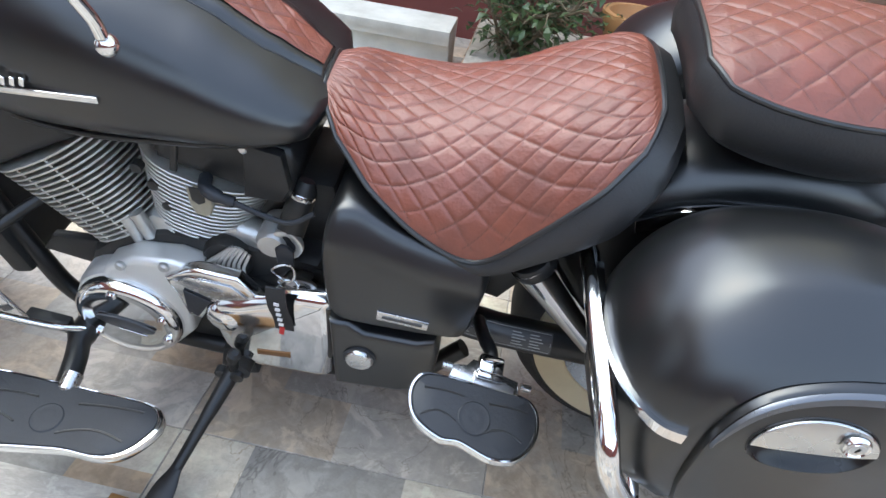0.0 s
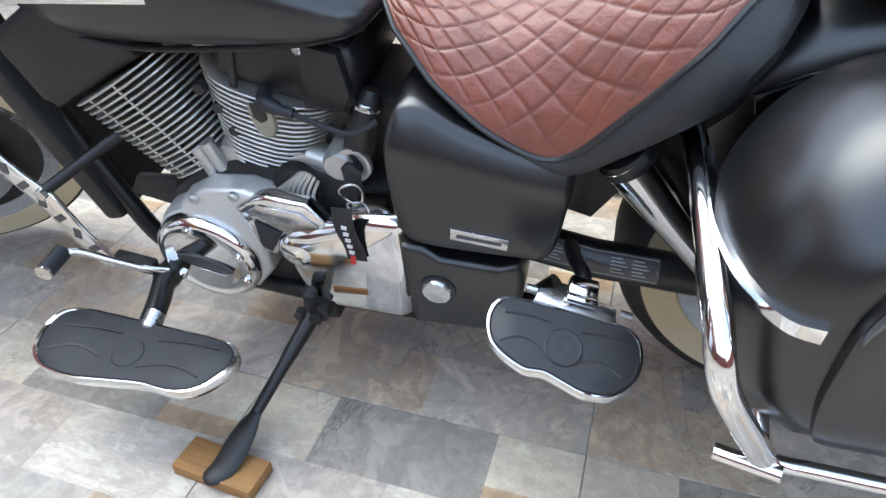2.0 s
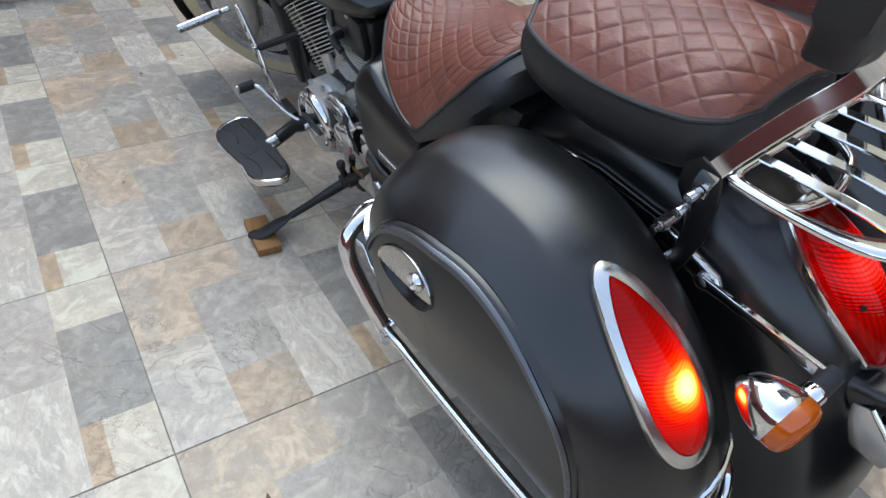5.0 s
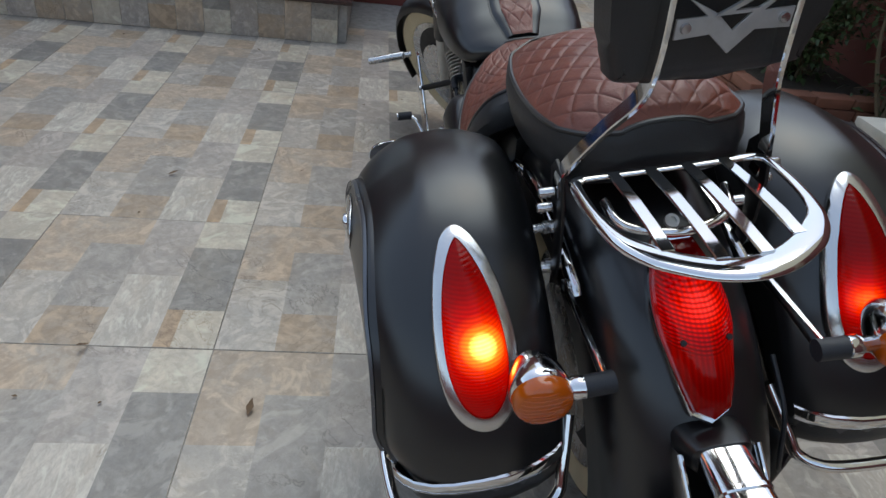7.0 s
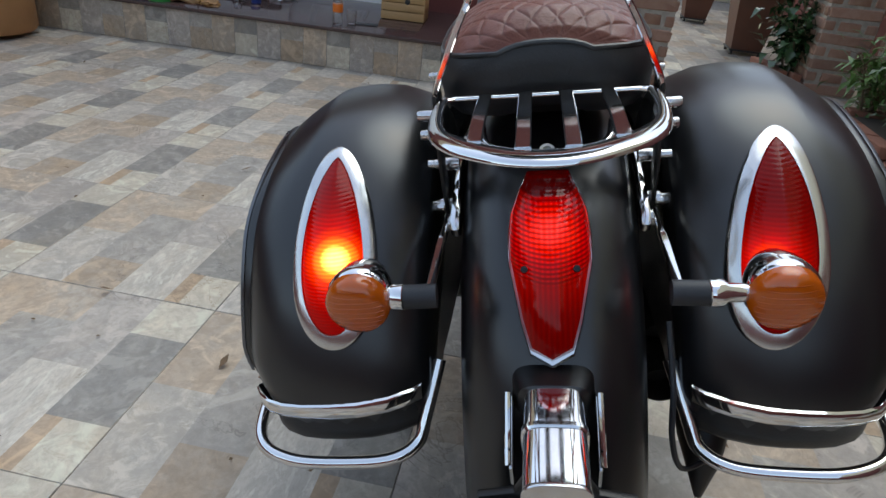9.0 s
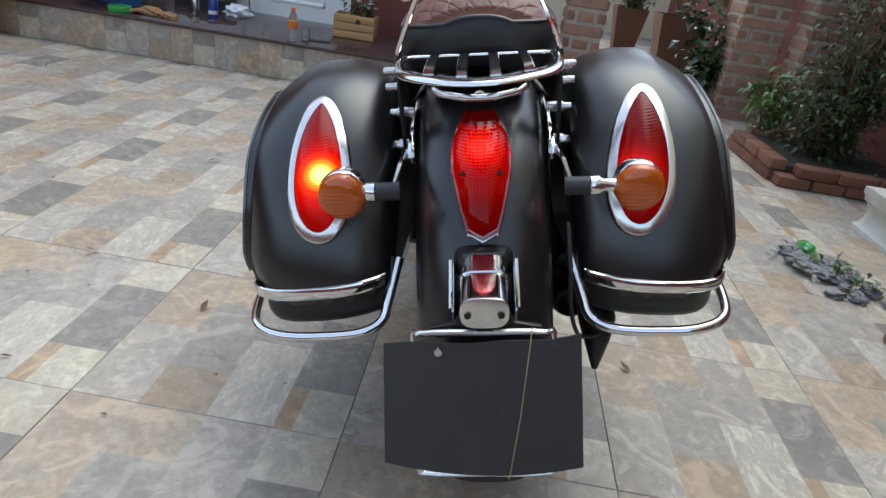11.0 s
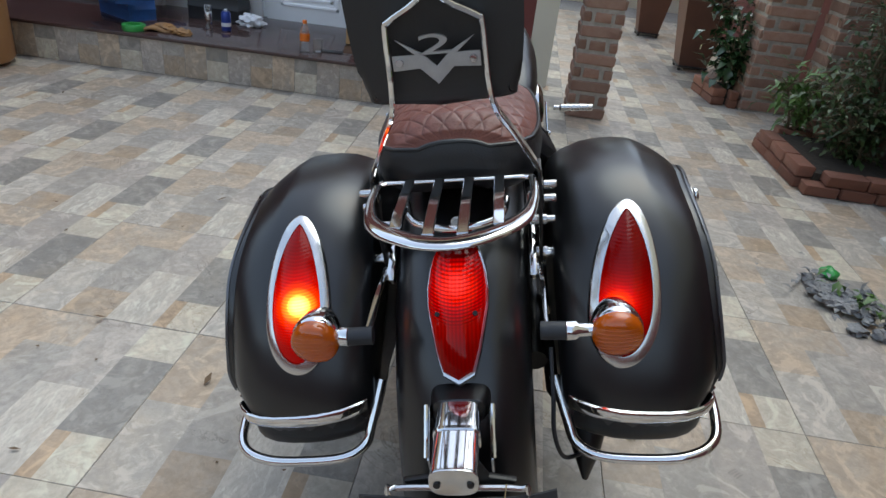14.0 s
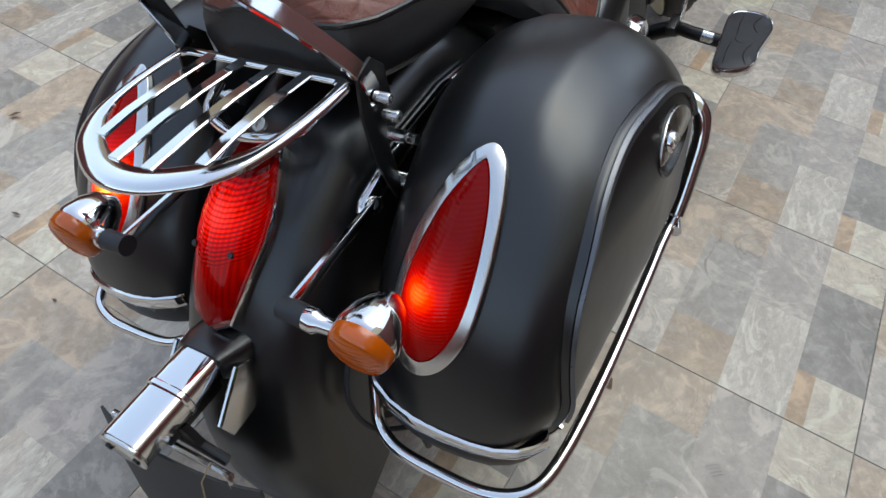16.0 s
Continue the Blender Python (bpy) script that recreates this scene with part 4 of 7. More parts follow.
sissy = part("sissy_bar", Geo().strap(sb, 0.0125, 0.0075, (1, 0, 0)), M_CHROME, bike, "chrome sissy bar")
for sd in (-1, 1):
    part("side_plate", Geo().prism([(0.445, 0.80), (0.448, 0.838), (0.47, 0.858), (0.500, 0.848), (0.506, 0.80), (0.500, 0.735), (0.486, 0.690), (0.472, 0.652), (0.456, 0.652), (0.462, 0.70), (0.468, 0.745), (0.462, 0.775)], xz(sd * 0.140, sd), 0.006, 0.002), M_BLACK2, bike, "black bracket plate")
    for x, z in ((0.480, 0.814), (0.470, 0.784), (0.460, 0.670)):
        part("socket_bolt", Geo().lathe([(0.0075, 0), (0.0075, 0.019), (0.0065, 0.021), (0.004, 0.021), (0.004, 0.015), (0.0005, 0.015)], (x, sd * 0.150, z), (0, sd, 0), 14), M_STEEL, bike)
g = Geo()
BR = [(-0.088, 0.990), (-0.113, 1.01), (-0.121, 1.06), (-0.124, 1.12), (-0.122, 1.19), (-0.105, 1.235), (-0.06, 1.25), (0.06, 1.25), (0.105, 1.235), (0.122, 1.19), (0.124, 1.12), (0.121, 1.06), (0.113, 1.01), (0.088, 0.990)]
BRS = [(p.x, p.y) for p in catmull([(a, b, 0) for a, b in BR], 4, True)]
g.prism(BRS, lambda a, b, d: (0.515 + d + 0.16 * (b - 0.985), a, b), 0.055, 0.014, 3)
back = part("backrest", g, M_VINYL, bike, "black padded backrest")


def eb(a, b, d):
    return (0.603 + d + 0.16 * (b - 1.06), a, b)


em = part("backrest_emblem", Geo().prism([(-0.062, 1.070), (-0.062, 1.048), (-0.024, 1.050), (0.0, 1.026), (0.024, 1.050), (0.062, 1.048), (0.062, 1.070), (0.03, 1.070), (0.055, 1.092), (0.02, 1.072), (0.0, 1.052), (-0.02, 1.072), (-0.055, 1.092), (-0.03, 1.070)], eb, 0.004, 0.001), M_BADGE, sissy, "brushed steel chevron badge")
tx = bpy.data.curves.new("numeral", "FONT")
tx.body, tx.size, tx.extrude, tx.align_x = "2", 0.055, 0.0018, "CENTER"
num = new("numeral", tx)
num.parent = em
tx.materials.append(M_BADGE)
num.matrix_local = Matrix.Translation((0.609, 0.0, 1.070)) @ pose(0, 0, 0, 0, 9, 0) @ pose(0, 0, 0, 90, 0, 90) @ Matrix.Diagonal((1.9, 0.72, 1, 1))
for sd in (-1, 1):
    part("badge_screw", Geo().lathe([(0.006, 0), (0.005, 0.004), (0.001, 0.0045)], (0.607, sd * 0.052, 1.06), (1, 0, 0), 12), M_STEEL, em)

# -- number plate assembly --
def lamp_ring(x, w, h, zc):
    """A D-shaped section with a nearly flat top."""
    up_ = [(x, -w * math.copysign(abs(math.cos(math.pi * k / 18)) ** 0.5, math.cos(math.pi * k / 18)), zc + h * math.sin(math.pi * k / 18) ** 0.55) for k in range(19)]
    return up_ + [(x, w * 0.98, zc - h * 0.55), (x, w * 0.75, zc - h * 0.95), (x, -w * 0.75, zc - h * 0.95), (x, -w * 0.98, zc - h * 0.55)]


g = Geo().loft([lamp_ring(0.735 + 0.149 * f, 0.0335, 0.022, 0.553 - 0.004 * f) for f in (0.0, 0.2, 0.4, 0.6, 0.8, 1.0)], True, True)
pl = part("plate_lamp", g, M_CHROME, bike, "chrome number plate lamp housing")
part("lamp_cowl", Geo().loft([lamp_ring(0.69, 0.050, 0.030, 0.535), lamp_ring(0.725, 0.047, 0.029, 0.545), lamp_ring(0.750, 0.040, 0.0245, 0.552), lamp_ring(0.754, 0.034, 0.020, 0.552)], True, True), M_BLACK, pl, "black moulded lamp base")
part("lamp_step", Geo().loft([lamp_ring(x_, 0.0335 + k_, 0.022 + k_, 0.5515) for x_, k_ in ((0.803, 0.0), (0.805, 0.0022), (0.811, 0.0022), (0.813, 0.0))], True, False), M_CHROME, pl)
part("lamp_end_plate", Geo().prism([(0.035 * math.copysign(abs(math.cos(a)) ** 0.6, math.cos(a)), 0.548 + 0.0245 * math.copysign(abs(math.sin(a)) ** 0.7, math.sin(a))) for a in [2 * math.pi * k / 28 for k in range(28)]], lambda a, b, d: (0.884 + d, a, b), 0.006, 0.002), M_SURROUND, pl, "oval end plate")
for sd in (-1, 1):
    part("plate_screw", Geo().lathe([(0.0055, 0), (0.005, 0.003), (0.001, 0.003)], (0.890, sd * 0.0235, 0.546), (1, 0, 0), 10), M_BLACK2, pl)
    part("lamp_arm", Geo().tube([(0.742, sd * 0.052, 0.56), (0.80, sd * 0.052, 0.505)], 0.0038, 8), M_CHROME, pl)
    part("lamp_side", Geo().prism([(0.72, 0.545), (0.742, 0.555), (0.80, 0.50), (0.79, 0.465), (0.72, 0.47)], xz(sd * 0.047, sd), 0.004, 0.001), M_SURROUND, pl)
part("plate_bracket", Geo().prism([(-0.085, 0.49), (-0.045, 0.498), (-0.028, 0.528), (0.028, 0.528), (0.045, 0.498), (0.085, 0.49), (0.075, 0.472), (0.02, 0.478), (-0.02, 0.478), (-0.075, 0.472)], lambda a, b, d: (0.82 + d, a, b), 0.012, 0.003), M_BLACK2, bike, "black winged plate bracket")
part("bracket_neck", Geo().box((0.80, 0, 0.515), (0.10, 0.03, 0.03), None, 0.006), M_BLACK2, bike)
part("number_plate_frame", Geo().tube([(p.x, p.y, p.z) for p in catmull([(0.842, -0.095, 0.487), (0.842, 0.0, 0.488), (0.842, 0.09, 0.486), (0.846, 0.102, 0.470), (0.872, 0.102, 0.27), (0.876, 0.09, 0.246), (0.876, 0, 0.245), (0.876, -0.10, 0.246), (0.872, -0.108, 0.27), (0.846, -0.108, 0.470)], 4, True)], 0.005, 8, closed=True), M_SURROUND, bike, "bright number plate edge")
g = Geo()
rings = []
for k in range(17):
    f = k / 16
    y = -0.155 + 0.298 * f
    bow = -0.020 * (2 * f - 1) ** 2
    zt = 0.468 + 0.012 * min(1.0, f * 4) + 0.002 * math.sin(k * 0.8)
    rings.append([(0.856 + bow, y, zt), (0.860 + bow, y, zt + 0.001), (0.880 + bow * 1.1, y - 0.006 * (1 - f) + 0.004 * f, 0.36), (0.893 + bow * 1.2, y - 0.012 * (1 - f) + 0.008 * f, 0.262 - 0.012 * f), (0.889 + bow * 1.2, y - 0.012 * (1 - f) + 0.008 * f, 0.261 - 0.012 * f), (0.876 + bow * 1.1, y - 0.006 * (1 - f) + 0.004 * f, 0.36)])
g.loft(rings, True, True)
sheet = part("plate_cover", g, M_SHEET, bike, "dark grey sheet tied over the number plate")
part("string", Geo().tube([(0.842, 0.070, 0.495), (0.862, 0.066, 0.478), (0.884, 0.050, 0.36), (0.899, 0.032, 0.255), (0.885, 0.030, 0.245)], 0.0010, 6), M_STRING, sheet, "thin tan string")
part("plate_bolt", Geo().lathe([(0.006, 0), (0.006, 0.008), (0.001, 0.009)], (0.861, -0.07, 0.470), (1, 0, 0), 12), M_STEEL, bike)

# -- exhaust on the right --
for z, x1 in ((0.26, 0.36), (0.345, 0.34)):
    part("silencer", Geo().tube([(-0.45, 0.16, z), (-0.30, 0.19, z), (0.10, 0.195, z), (x1 - 0.12, 0.195, z)], [0.022, 0.026, 0.046, 0.046], 20), M_CHROME, bike, "chrome silencer")
    part("silencer_tip", Geo().lathe([(0.046, -0.12), (0.045, -0.02), (0.036, 0.0), (0.03, -0.01), (0.028, -0.05)], (x1, 0.195, z), (1, 0, 0), 20), M_ENGINE, bike, "dark tapered exhaust tip")

part("exhaust_cone", Geo().tube([(0.50, 0.215, 0.385), (0.575, 0.215, 0.345), (0.592, 0.213, 0.315), (0.602, 0.210, 0.252)], [0.036, 0.036, 0.026, 0.006], 16), M_BLACK2, bike, "black conical end piece under the bag")
part("bag_cable", Geo().tube(catmull([(0.60, 0.150, 0.56), (0.655, 0.150, 0.50), (0.672, 0.150, 0.43), (0.66, 0.168, 0.365), (0.62, 0.21, 0.34)], 6), 0.004, 8), M_RUBBER, bike)

# -- engine --
def fin_stack(name, base, top, axis, w0, w1, d0, d1, n, label):
    """Cooling fins: rounded plates square to the cylinder's axis."""
    A = Vector(axis).normalized()
    U = Vector((A.z, 0, -A.x))
    b, t = Vector(base), Vector(top)
    core = part(name, Geo().tube([b, t], [0.055, 0.06], 24), M_ENGINE, bike, label)
    for k in range(n):
        f = k / (n - 1)
        c = b.lerp(t, f)
        w, d = (w0 + (w1 - w0) * f) / 2, (d0 + (d1 - d0) * f) / 2
        outl = []
        for q in range(32):
            a = 2 * math.pi * q / 32
            ca, sa = math.cos(a), math.sin(a)
            outl.append((w * math.copysign(abs(ca) ** 0.72, ca), d * math.copysign(abs(sa) ** 0.72, sa)))
        g = Geo().prism(outl, lambda a_, b_, c_: tuple(c + U * a_ + Vector((0, 1, 0)) * b_ + A * c_), 0.0036, 0.0010, 1)
        part("fin", g, M_FIN, core)
    return core, A, U


fc, FA, FU = fin_stack("front_cylinder", (-0.700, 0, 0.446), (-0.790, 0, 0.595), (-0.49, 0, 0.87), 0.165, 0.240, 0.28, 0.31, 18, "finned front cylinder of bare metal")
rc, RA, RU = fin_stack("rear_cylinder", (-0.582, 0, 0.452), (-0.541, 0, 0.606), (0.26, 0, 0.96), 0.165, 0.242, 0.25, 0.285, 17, "finned rear cylinder of bare metal")
for off in (-0.032, 0.030):
    p0, p1 = Vector((-0.700, -0.131, 0.446)) + FU * off * 0.7, Vector((-0.790, -0.146, 0.595)) + FU * off
    part("fin_web", Geo().tube([p0, p1], 0.0024, 6), M_FIN, fc)


def head(name, c, A, U, w, h, depth, label):
    outl = [(-w / 2, -h / 2), (w / 2 * 0.94, -h / 2), (w / 2, -h * 0.3), (w / 2 * 0.96, h * 0.32), (w / 2 * 0.8, h / 2), (-w / 2 * 0.82, h / 2), (-w / 2 * 0.98, h * 0.30), (-w / 2, -h * 0.3)]
    return part(name, Geo().prism(outl, lambda a, b, d: tuple(Vector(c) + U * a + A * b + Vector((0, d - depth / 2, 0))), depth, 0.016, 3), M_PLASTIC, bike, label)


hd = head("front_head_cover", (-0.830, 0, 0.662), FA, FU, 0.222, 0.135, 0.29, "black cylinder head cover")
head2 = head("rear_head_cover", (-0.488, 0, 0.656), RA, RU, 0.205, 0.105, 0.26, "black cylinder head cover")
part("head_rib", Geo().box((-0.565, -0.131, 0.655), (0.010, 0.008, 0.09), pose(0, 0, 0, 0, 12, 0), 0.002), M_ENGINE, head2)
part("cover_step", Geo().prism([(-0.465, 0.60), (-0.405, 0.60), (-0.392, 0.63), (-0.40, 0.69), (-0.455, 0.70)], xz(-0.125, -1), 0.022, 0.008), M_PLASTIC, head2)
for x, y, z in ((-0.428, -0.128, 0.675), (-0.455, -0.140, 0.69)):
    part("cover_bolt", Geo().lathe([(0.008, 0), (0.008, 0.005), (0.005, 0.008), (0.001, 0.008)], (x, y, z), (0, -1, 0.3), 12), M_STEEL, head2)
wl = part("plug_well", Geo().prism([(-0.553, 0.60), (-0.552, 0.565), (-0.546, 0.549), (-0.535, 0.543), (-0.523, 0.548), (-0.517, 0.563), (-0.515, 0.60)], xz(-0.120, -1), 0.026, 0.004), M_WELL, rc, "sandy cast plug well")
part("well_shade", Geo().prism([(-0.546, 0.605), (-0.545, 0.580), (-0.535, 0.572), (-0.525, 0.578), (-0.523, 0.605)], xz(-0.1465, -1), 0.003, 0.001), M_ENGINE, rc)
part("plug_cap", Geo().tube(catmull([(-0.522, -0.135, 0.618), (-0.513, -0.160, 0.620), (-0.493, -0.166, 0.613), (-0.470, -0.166, 0.607)], 5), [0.010] * 6 + [0.0105] * 5 + [0.008] * 5, 12), M_RUBBER, bike, "black rubber plug cap")
part("plug_lead", Geo().tube(catmull([(-0.475, -0.166, 0.608), (-0.424, -0.168, 0.591), (-0.389, -0.166, 0.584), (-0.355, -0.155, 0.600)], 6), 0.0042, 8), M_RUBBER, bike)
# carburettor and pipes in the vee
part("vee_body", Geo().box((-0.645, -0.05, 0.675), (0.07, 0.09, 0.05), pose(0, 0, 0, 0, 20, 8), 0.012), M_ALU, bike, "cast aluminium intake body")
part("vee_knob", Geo().lathe([(0.014, 0), (0.014, 0.012), (0.010, 0.016), (0.001, 0.016)], (-0.672, -0.095, 0.668), (0, -1, 0.1), 14), M_RUBBER, bike)
for k, (x, z) in enumerate(((-0.625, 0.60), (-0.605, 0.57), (-0.59, 0.53))):
    part("pushrod_tube", Geo().tube([(x, -0.07 - 0.01 * k, z), (x + 0.035, -0.10, z - 0.11)], 0.013, 12), M_ALU, bike)
    part("stud", Geo().lathe([(0.009, 0), (0.009, 0.014), (0.006, 0.016), (0.001, 0.016)], (x - 0.01, -0.115, z + 0.005), (0, -1, 0), 10), M_ENGINE, bike)
part("hose", Geo().tube(catmull([(-0.60, -0.06, 0.66), (-0.585, -0.10, 0.63), (-0.60, -0.11, 0.59), (-0.575, -0.09, 0.55)], 6), 0.010, 10), M_RUBBER, bike)
# crankcase
part("crankcase", Geo().prism([(-0.78, 0.20), (-0.80, 0.30), (-0.76, 0.40), (-0.70, 0.45), (-0.62, 0.475), (-0.50, 0.475), (-0.36, 0.46), (-0.33, 0.40), (-0.33, 0.22), (-0.42, 0.185), (-0.70, 0.18)], xz(0.15, -1), 0.285, 0.02), M_ENGINE, bike, "dark crankcase")
part("cylinder_base", Geo().prism([(-0.735, 0.40), (-0.70, 0.46), (-0.64, 0.50), (-0.58, 0.485), (-0.50, 0.50), (-0.46, 0.47), (-0.50, 0.41)], xz(0.08, -1), 0.20, 0.014), M_ALU, bike, "cast aluminium cylinder base")
for x, z in ((-0.665, 0.475), (-0.645, 0.487)):
    part("base_nut", Geo().tube([(x, -0.125, z - 0.03), (x - 0.015, -0.125, z + 0.02)], 0.012, 10), M_ALU, bike)
case = part("alternator_case", Geo().prism([(-0.745, 0.30), (-0.735, 0.37), (-0.705, 0.425), (-0.655, 0.455), (-0.585, 0.462), (-0.545, 0.45), (-0.545, 0.40), (-0.575, 0.34), (-0.58, 0.28), (-0.62, 0.23), (-0.70, 0.22)], xz(-0.13, -1), 0.052, 0.012, 3), M_POLCASE, bike, "satin aluminium alternator case")
for x, z in ((-0.675, 0.437), (-0.60, 0.452), (-0.56, 0.40)):
    part("case_bolt", Geo().lathe([(0.009, 0), (0.009, 0.006), (0.006, 0.009), (0.001, 0.009)], (x, -0.180, z), (0, -1, 0), 12), M_ALU, case)
CC = Vector((-0.688, 0, 0.307))
part("drum", Geo().lathe([(0.100, 0.12), (0.102, 0.128), (0.102, 0.160), (0.0995, 0.166), (0.0985, 0.168), (0.097, 0.176), (0.093, 0.178)], CC, (0, -1, 0), 48), M_POLCASE, case, "turned alternator drum")
cov = part("alternator_cover", Geo().lathe([(0.092, 0.165), (0.094, 0.180), (0.092, 0.196), (0.086, 0.203), (0.080, 0.2045), (0.076, 0.202), (0.06, 0.203), (0.03, 0.205), (0.001, 0.2055)], CC, (0, -1, 0), 48), M_CHROME, bike, "round chrome engine cover")
for an in (95, 215, 335, 20):
    a = radians(an)
    part("cover_screw", Geo().lathe([(0.009, 0), (0.009, 0.005), (0.006, 0.008), (0.001, 0.008)], (CC.x + 0.075 * math.cos(a), -0.203, CC.z + 0.075 * math.sin(a)), (0, -1, 0), 14), M_CHROME, cov)
part("cover_inset", Geo().prism([(0.050 * math.cos(a) + 0.004 * math.sin(a), 0.014 * math.sin(a) - 0.012 * math.cos(a)) for a in [2 * math.pi * k / 28 for k in range(28)]], lambda a, b, d: (CC.x + a, -0.205 - d, CC.z + b), 0.004, 0.0015), M_STICKER, cov, "dark oval badge inset")
part("inset_rule", Geo().box((CC.x + 0.012, -0.2105, CC.z - 0.016), (0.05, 0.003, 0.006), pose(0, 0, 0, 0, 14, 0), 0.001), M_STEEL, cov, "illegible engraved rule")
# chrome left covers
ch = part("sprocket_cover", Geo().prism([(-0.535, 0.385), (-0.52, 0.30), (-0.50, 0.255), (-0.46, 0.238), (-0.345, 0.236), (-0.326, 0.25), (-0.318, 0.34), (-0.318, 0.452), (-0.33, 0.464), (-0.40, 0.462), (-0.43, 0.435), (-0.48, 0.415), (-0.51, 0.41)], xz(-0.13, -1), 0.078, 0.022, 4), M_CHROME, bike, "polished chrome sprocket cover")
# the slot's brown is a reflection put into its colour
part("cover_slot", Geo().prism([(-0.455, 0.288), (-0.395, 0.294), (-0.395, 0.308), (-0.455, 0.302)], xz(-0.2055, -1), 0.004, 0.001), M_BROWNREF, ch, "slot coloured brown for a reflection in the chrome")
part("cover_boss", Geo().lathe([(0.035, 0.0), (0.036, 0.02), (0.030, 0.034), (0.018, 0.042), (0.001, 0.044)], (-0.505, -0.170, 0.365), (0, -1, 0.1), 28), M_CHROME, ch)
fr = part("chrome_fairing", Geo().prism([(-0.600, 0.435), (-0.560, 0.462), (-0.540, 0.468), (-0.475, 0.462), (-0.443, 0.418), (-0.465, 0.412), (-0.515, 0.395), (-0.550, 0.340), (-0.575, 0.345), (-0.587, 0.400)], xz(-0.165, -1), 0.028, 0.008, 3), M_CHROME, bike, "angular chrome case trim")
part("trim_inset", Geo().prism([(-0.577, 0.435), (-0.555, 0.452), (-0.487, 0.446), (-0.462, 0.421), (-0.520, 0.404)], xz(-0.1935, -1), 0.003, 0.001), M_STEEL, fr)
part("trim_grille", Geo().prism([(-0.570, 0.418), (-0.527, 0.396), (-0.555, 0.352), (-0.571, 0.362)], xz(-0.1935, -1), 0.003, 0.001), M_RUBBER, fr)
# starter with swirling fins
stt = part("starter_housing", Geo().lathe([(0.042, 0.0), (0.043, 0.05), (0.036, 0.062), (0.001, 0.066)], (-0.514, -0.085, 0.436), (0, -1, 0.15), 26), M_ENGINE, bike, "finned starter housing")
for k in range(9):
    f = (k - 4) / 4
    part("swirl_fin", Geo().tube(catmull([(-0.514 + 0.040 * f - 0.012, -0.150, 0.400 + 0.012 * f), (-0.514 + 0.038 * f, -0.160, 0.435), (-0.514 + 0.030 * f + 0.006, -0.157, 0.462 - 0.010 * f * f), (-0.514 + 0.020 * f + 0.024, -0.145, 0.486 - 0.014 * f * f)], 4), 0.0030, 8), M_FIN, stt)
part("starter_barrel", Geo().tube([(-0.500, -0.095, 0.478), (-0.452, -0.100, 0.470)], 0.026, 20), M_ALU, stt, "cast starter barrel")
part("solenoid", Geo().lathe([(0.028, 0), (0.028, 0.05), (0.022, 0.06), (0.001, 0.06)], (-0.43, -0.09, 0.505), (0, -1, 0), 22), M_ALU, bike)
# plain dark box in place of the shade between the engine parts
part("engine_shade_box", Geo().box((-0.45, 0.0, 0.52), (0.22, 0.16, 0.14), None, 0.02), M_ENGINE, bike, "plain dark box standing in for the shade inside the engine")
# right-side covers, seen past the bag
part("clutch_cover", Geo().lathe([(0.10, 0.135), (0.102, 0.17), (0.09, 0.195), (0.06, 0.205), (0.001, 0.208)], (-0.55, 0, 0.33), (0, 1, 0), 36), M_CHROME, bike, "chrome clutch cover")
part("air_cleaner", Geo().lathe([(0.085, 0.11), (0.09, 0.16), (0.085, 0.185), (0.06, 0.20), (0.001, 0.203)], (-0.60, 0, 0.64), (0, 1, 0), 36), M_CHROME, bike, "chrome air cleaner cover")
# ignition switch, key and strap
part("ignition_barrel", Geo().tube([(-0.380, -0.100, 0.612), (-0.384, -0.106, 0.597), (-0.394, -0.116, 0.562), (-0.405, -0.126, 0.522)], [0.012, 0.020, 0.0225, 0.0225], 20), M_ENGINE, bike, "black ignition switch barrel")
d = Vector((-0.05, -0.98, 0.06))
part("ignition_ring", Geo().lathe([(0.026, -0.006), (0.0285, -0.002), (0.028, 0.006), (0.024, 0.008), (0.0175, 0.007), (0.0165, 0.002)], (-0.408, -0.140, 0.510), d, 30), M_ALU, bike, "bright ignition ring")
part("ignition_face", Geo().lathe([(0.0172, 0.003), (0.012, 0.0045), (0.001, 0.005)], (-0.408, -0.140, 0.510), d, 24), M_RUBBER, bike, "black ignition lock face")
part("barrel_band", Geo().lathe([(0.0205, 0.0), (0.0218, 0.002), (0.0218, 0.009), (0.0205, 0.011)], (-0.385, -0.106, 0.597), (-0.28, -0.25, -0.92), 24), M_STEEL, bike)
key = part("key", Geo().prism([(-0.013, -0.02), (0.013, -0.02), (0.015, 0.012), (0.006, 0.022), (-0.006, 0.022), (-0.015, 0.012)], lambda a, b, c: (-0.404 + a + 0.2 * c, -0.160 - c, 0.508 + b), 0.009, 0.003), M_RUBBER, bike, "black key head")
for q, (cx, cz, r) in enumerate(((-0.402, 0.487, 0.018), (-0.398, 0.460, 0.015))):
    part("key_ring", Geo().tube([(cx + r * math.cos(a), -0.182 + 0.004 * math.sin(a * 2 + q), cz + r * math.sin(a)) for a in [2 * math.pi * k / 24 for k in range(24)]], 0.0018, 8, closed=True), M_STEEL, key)
g = Geo()
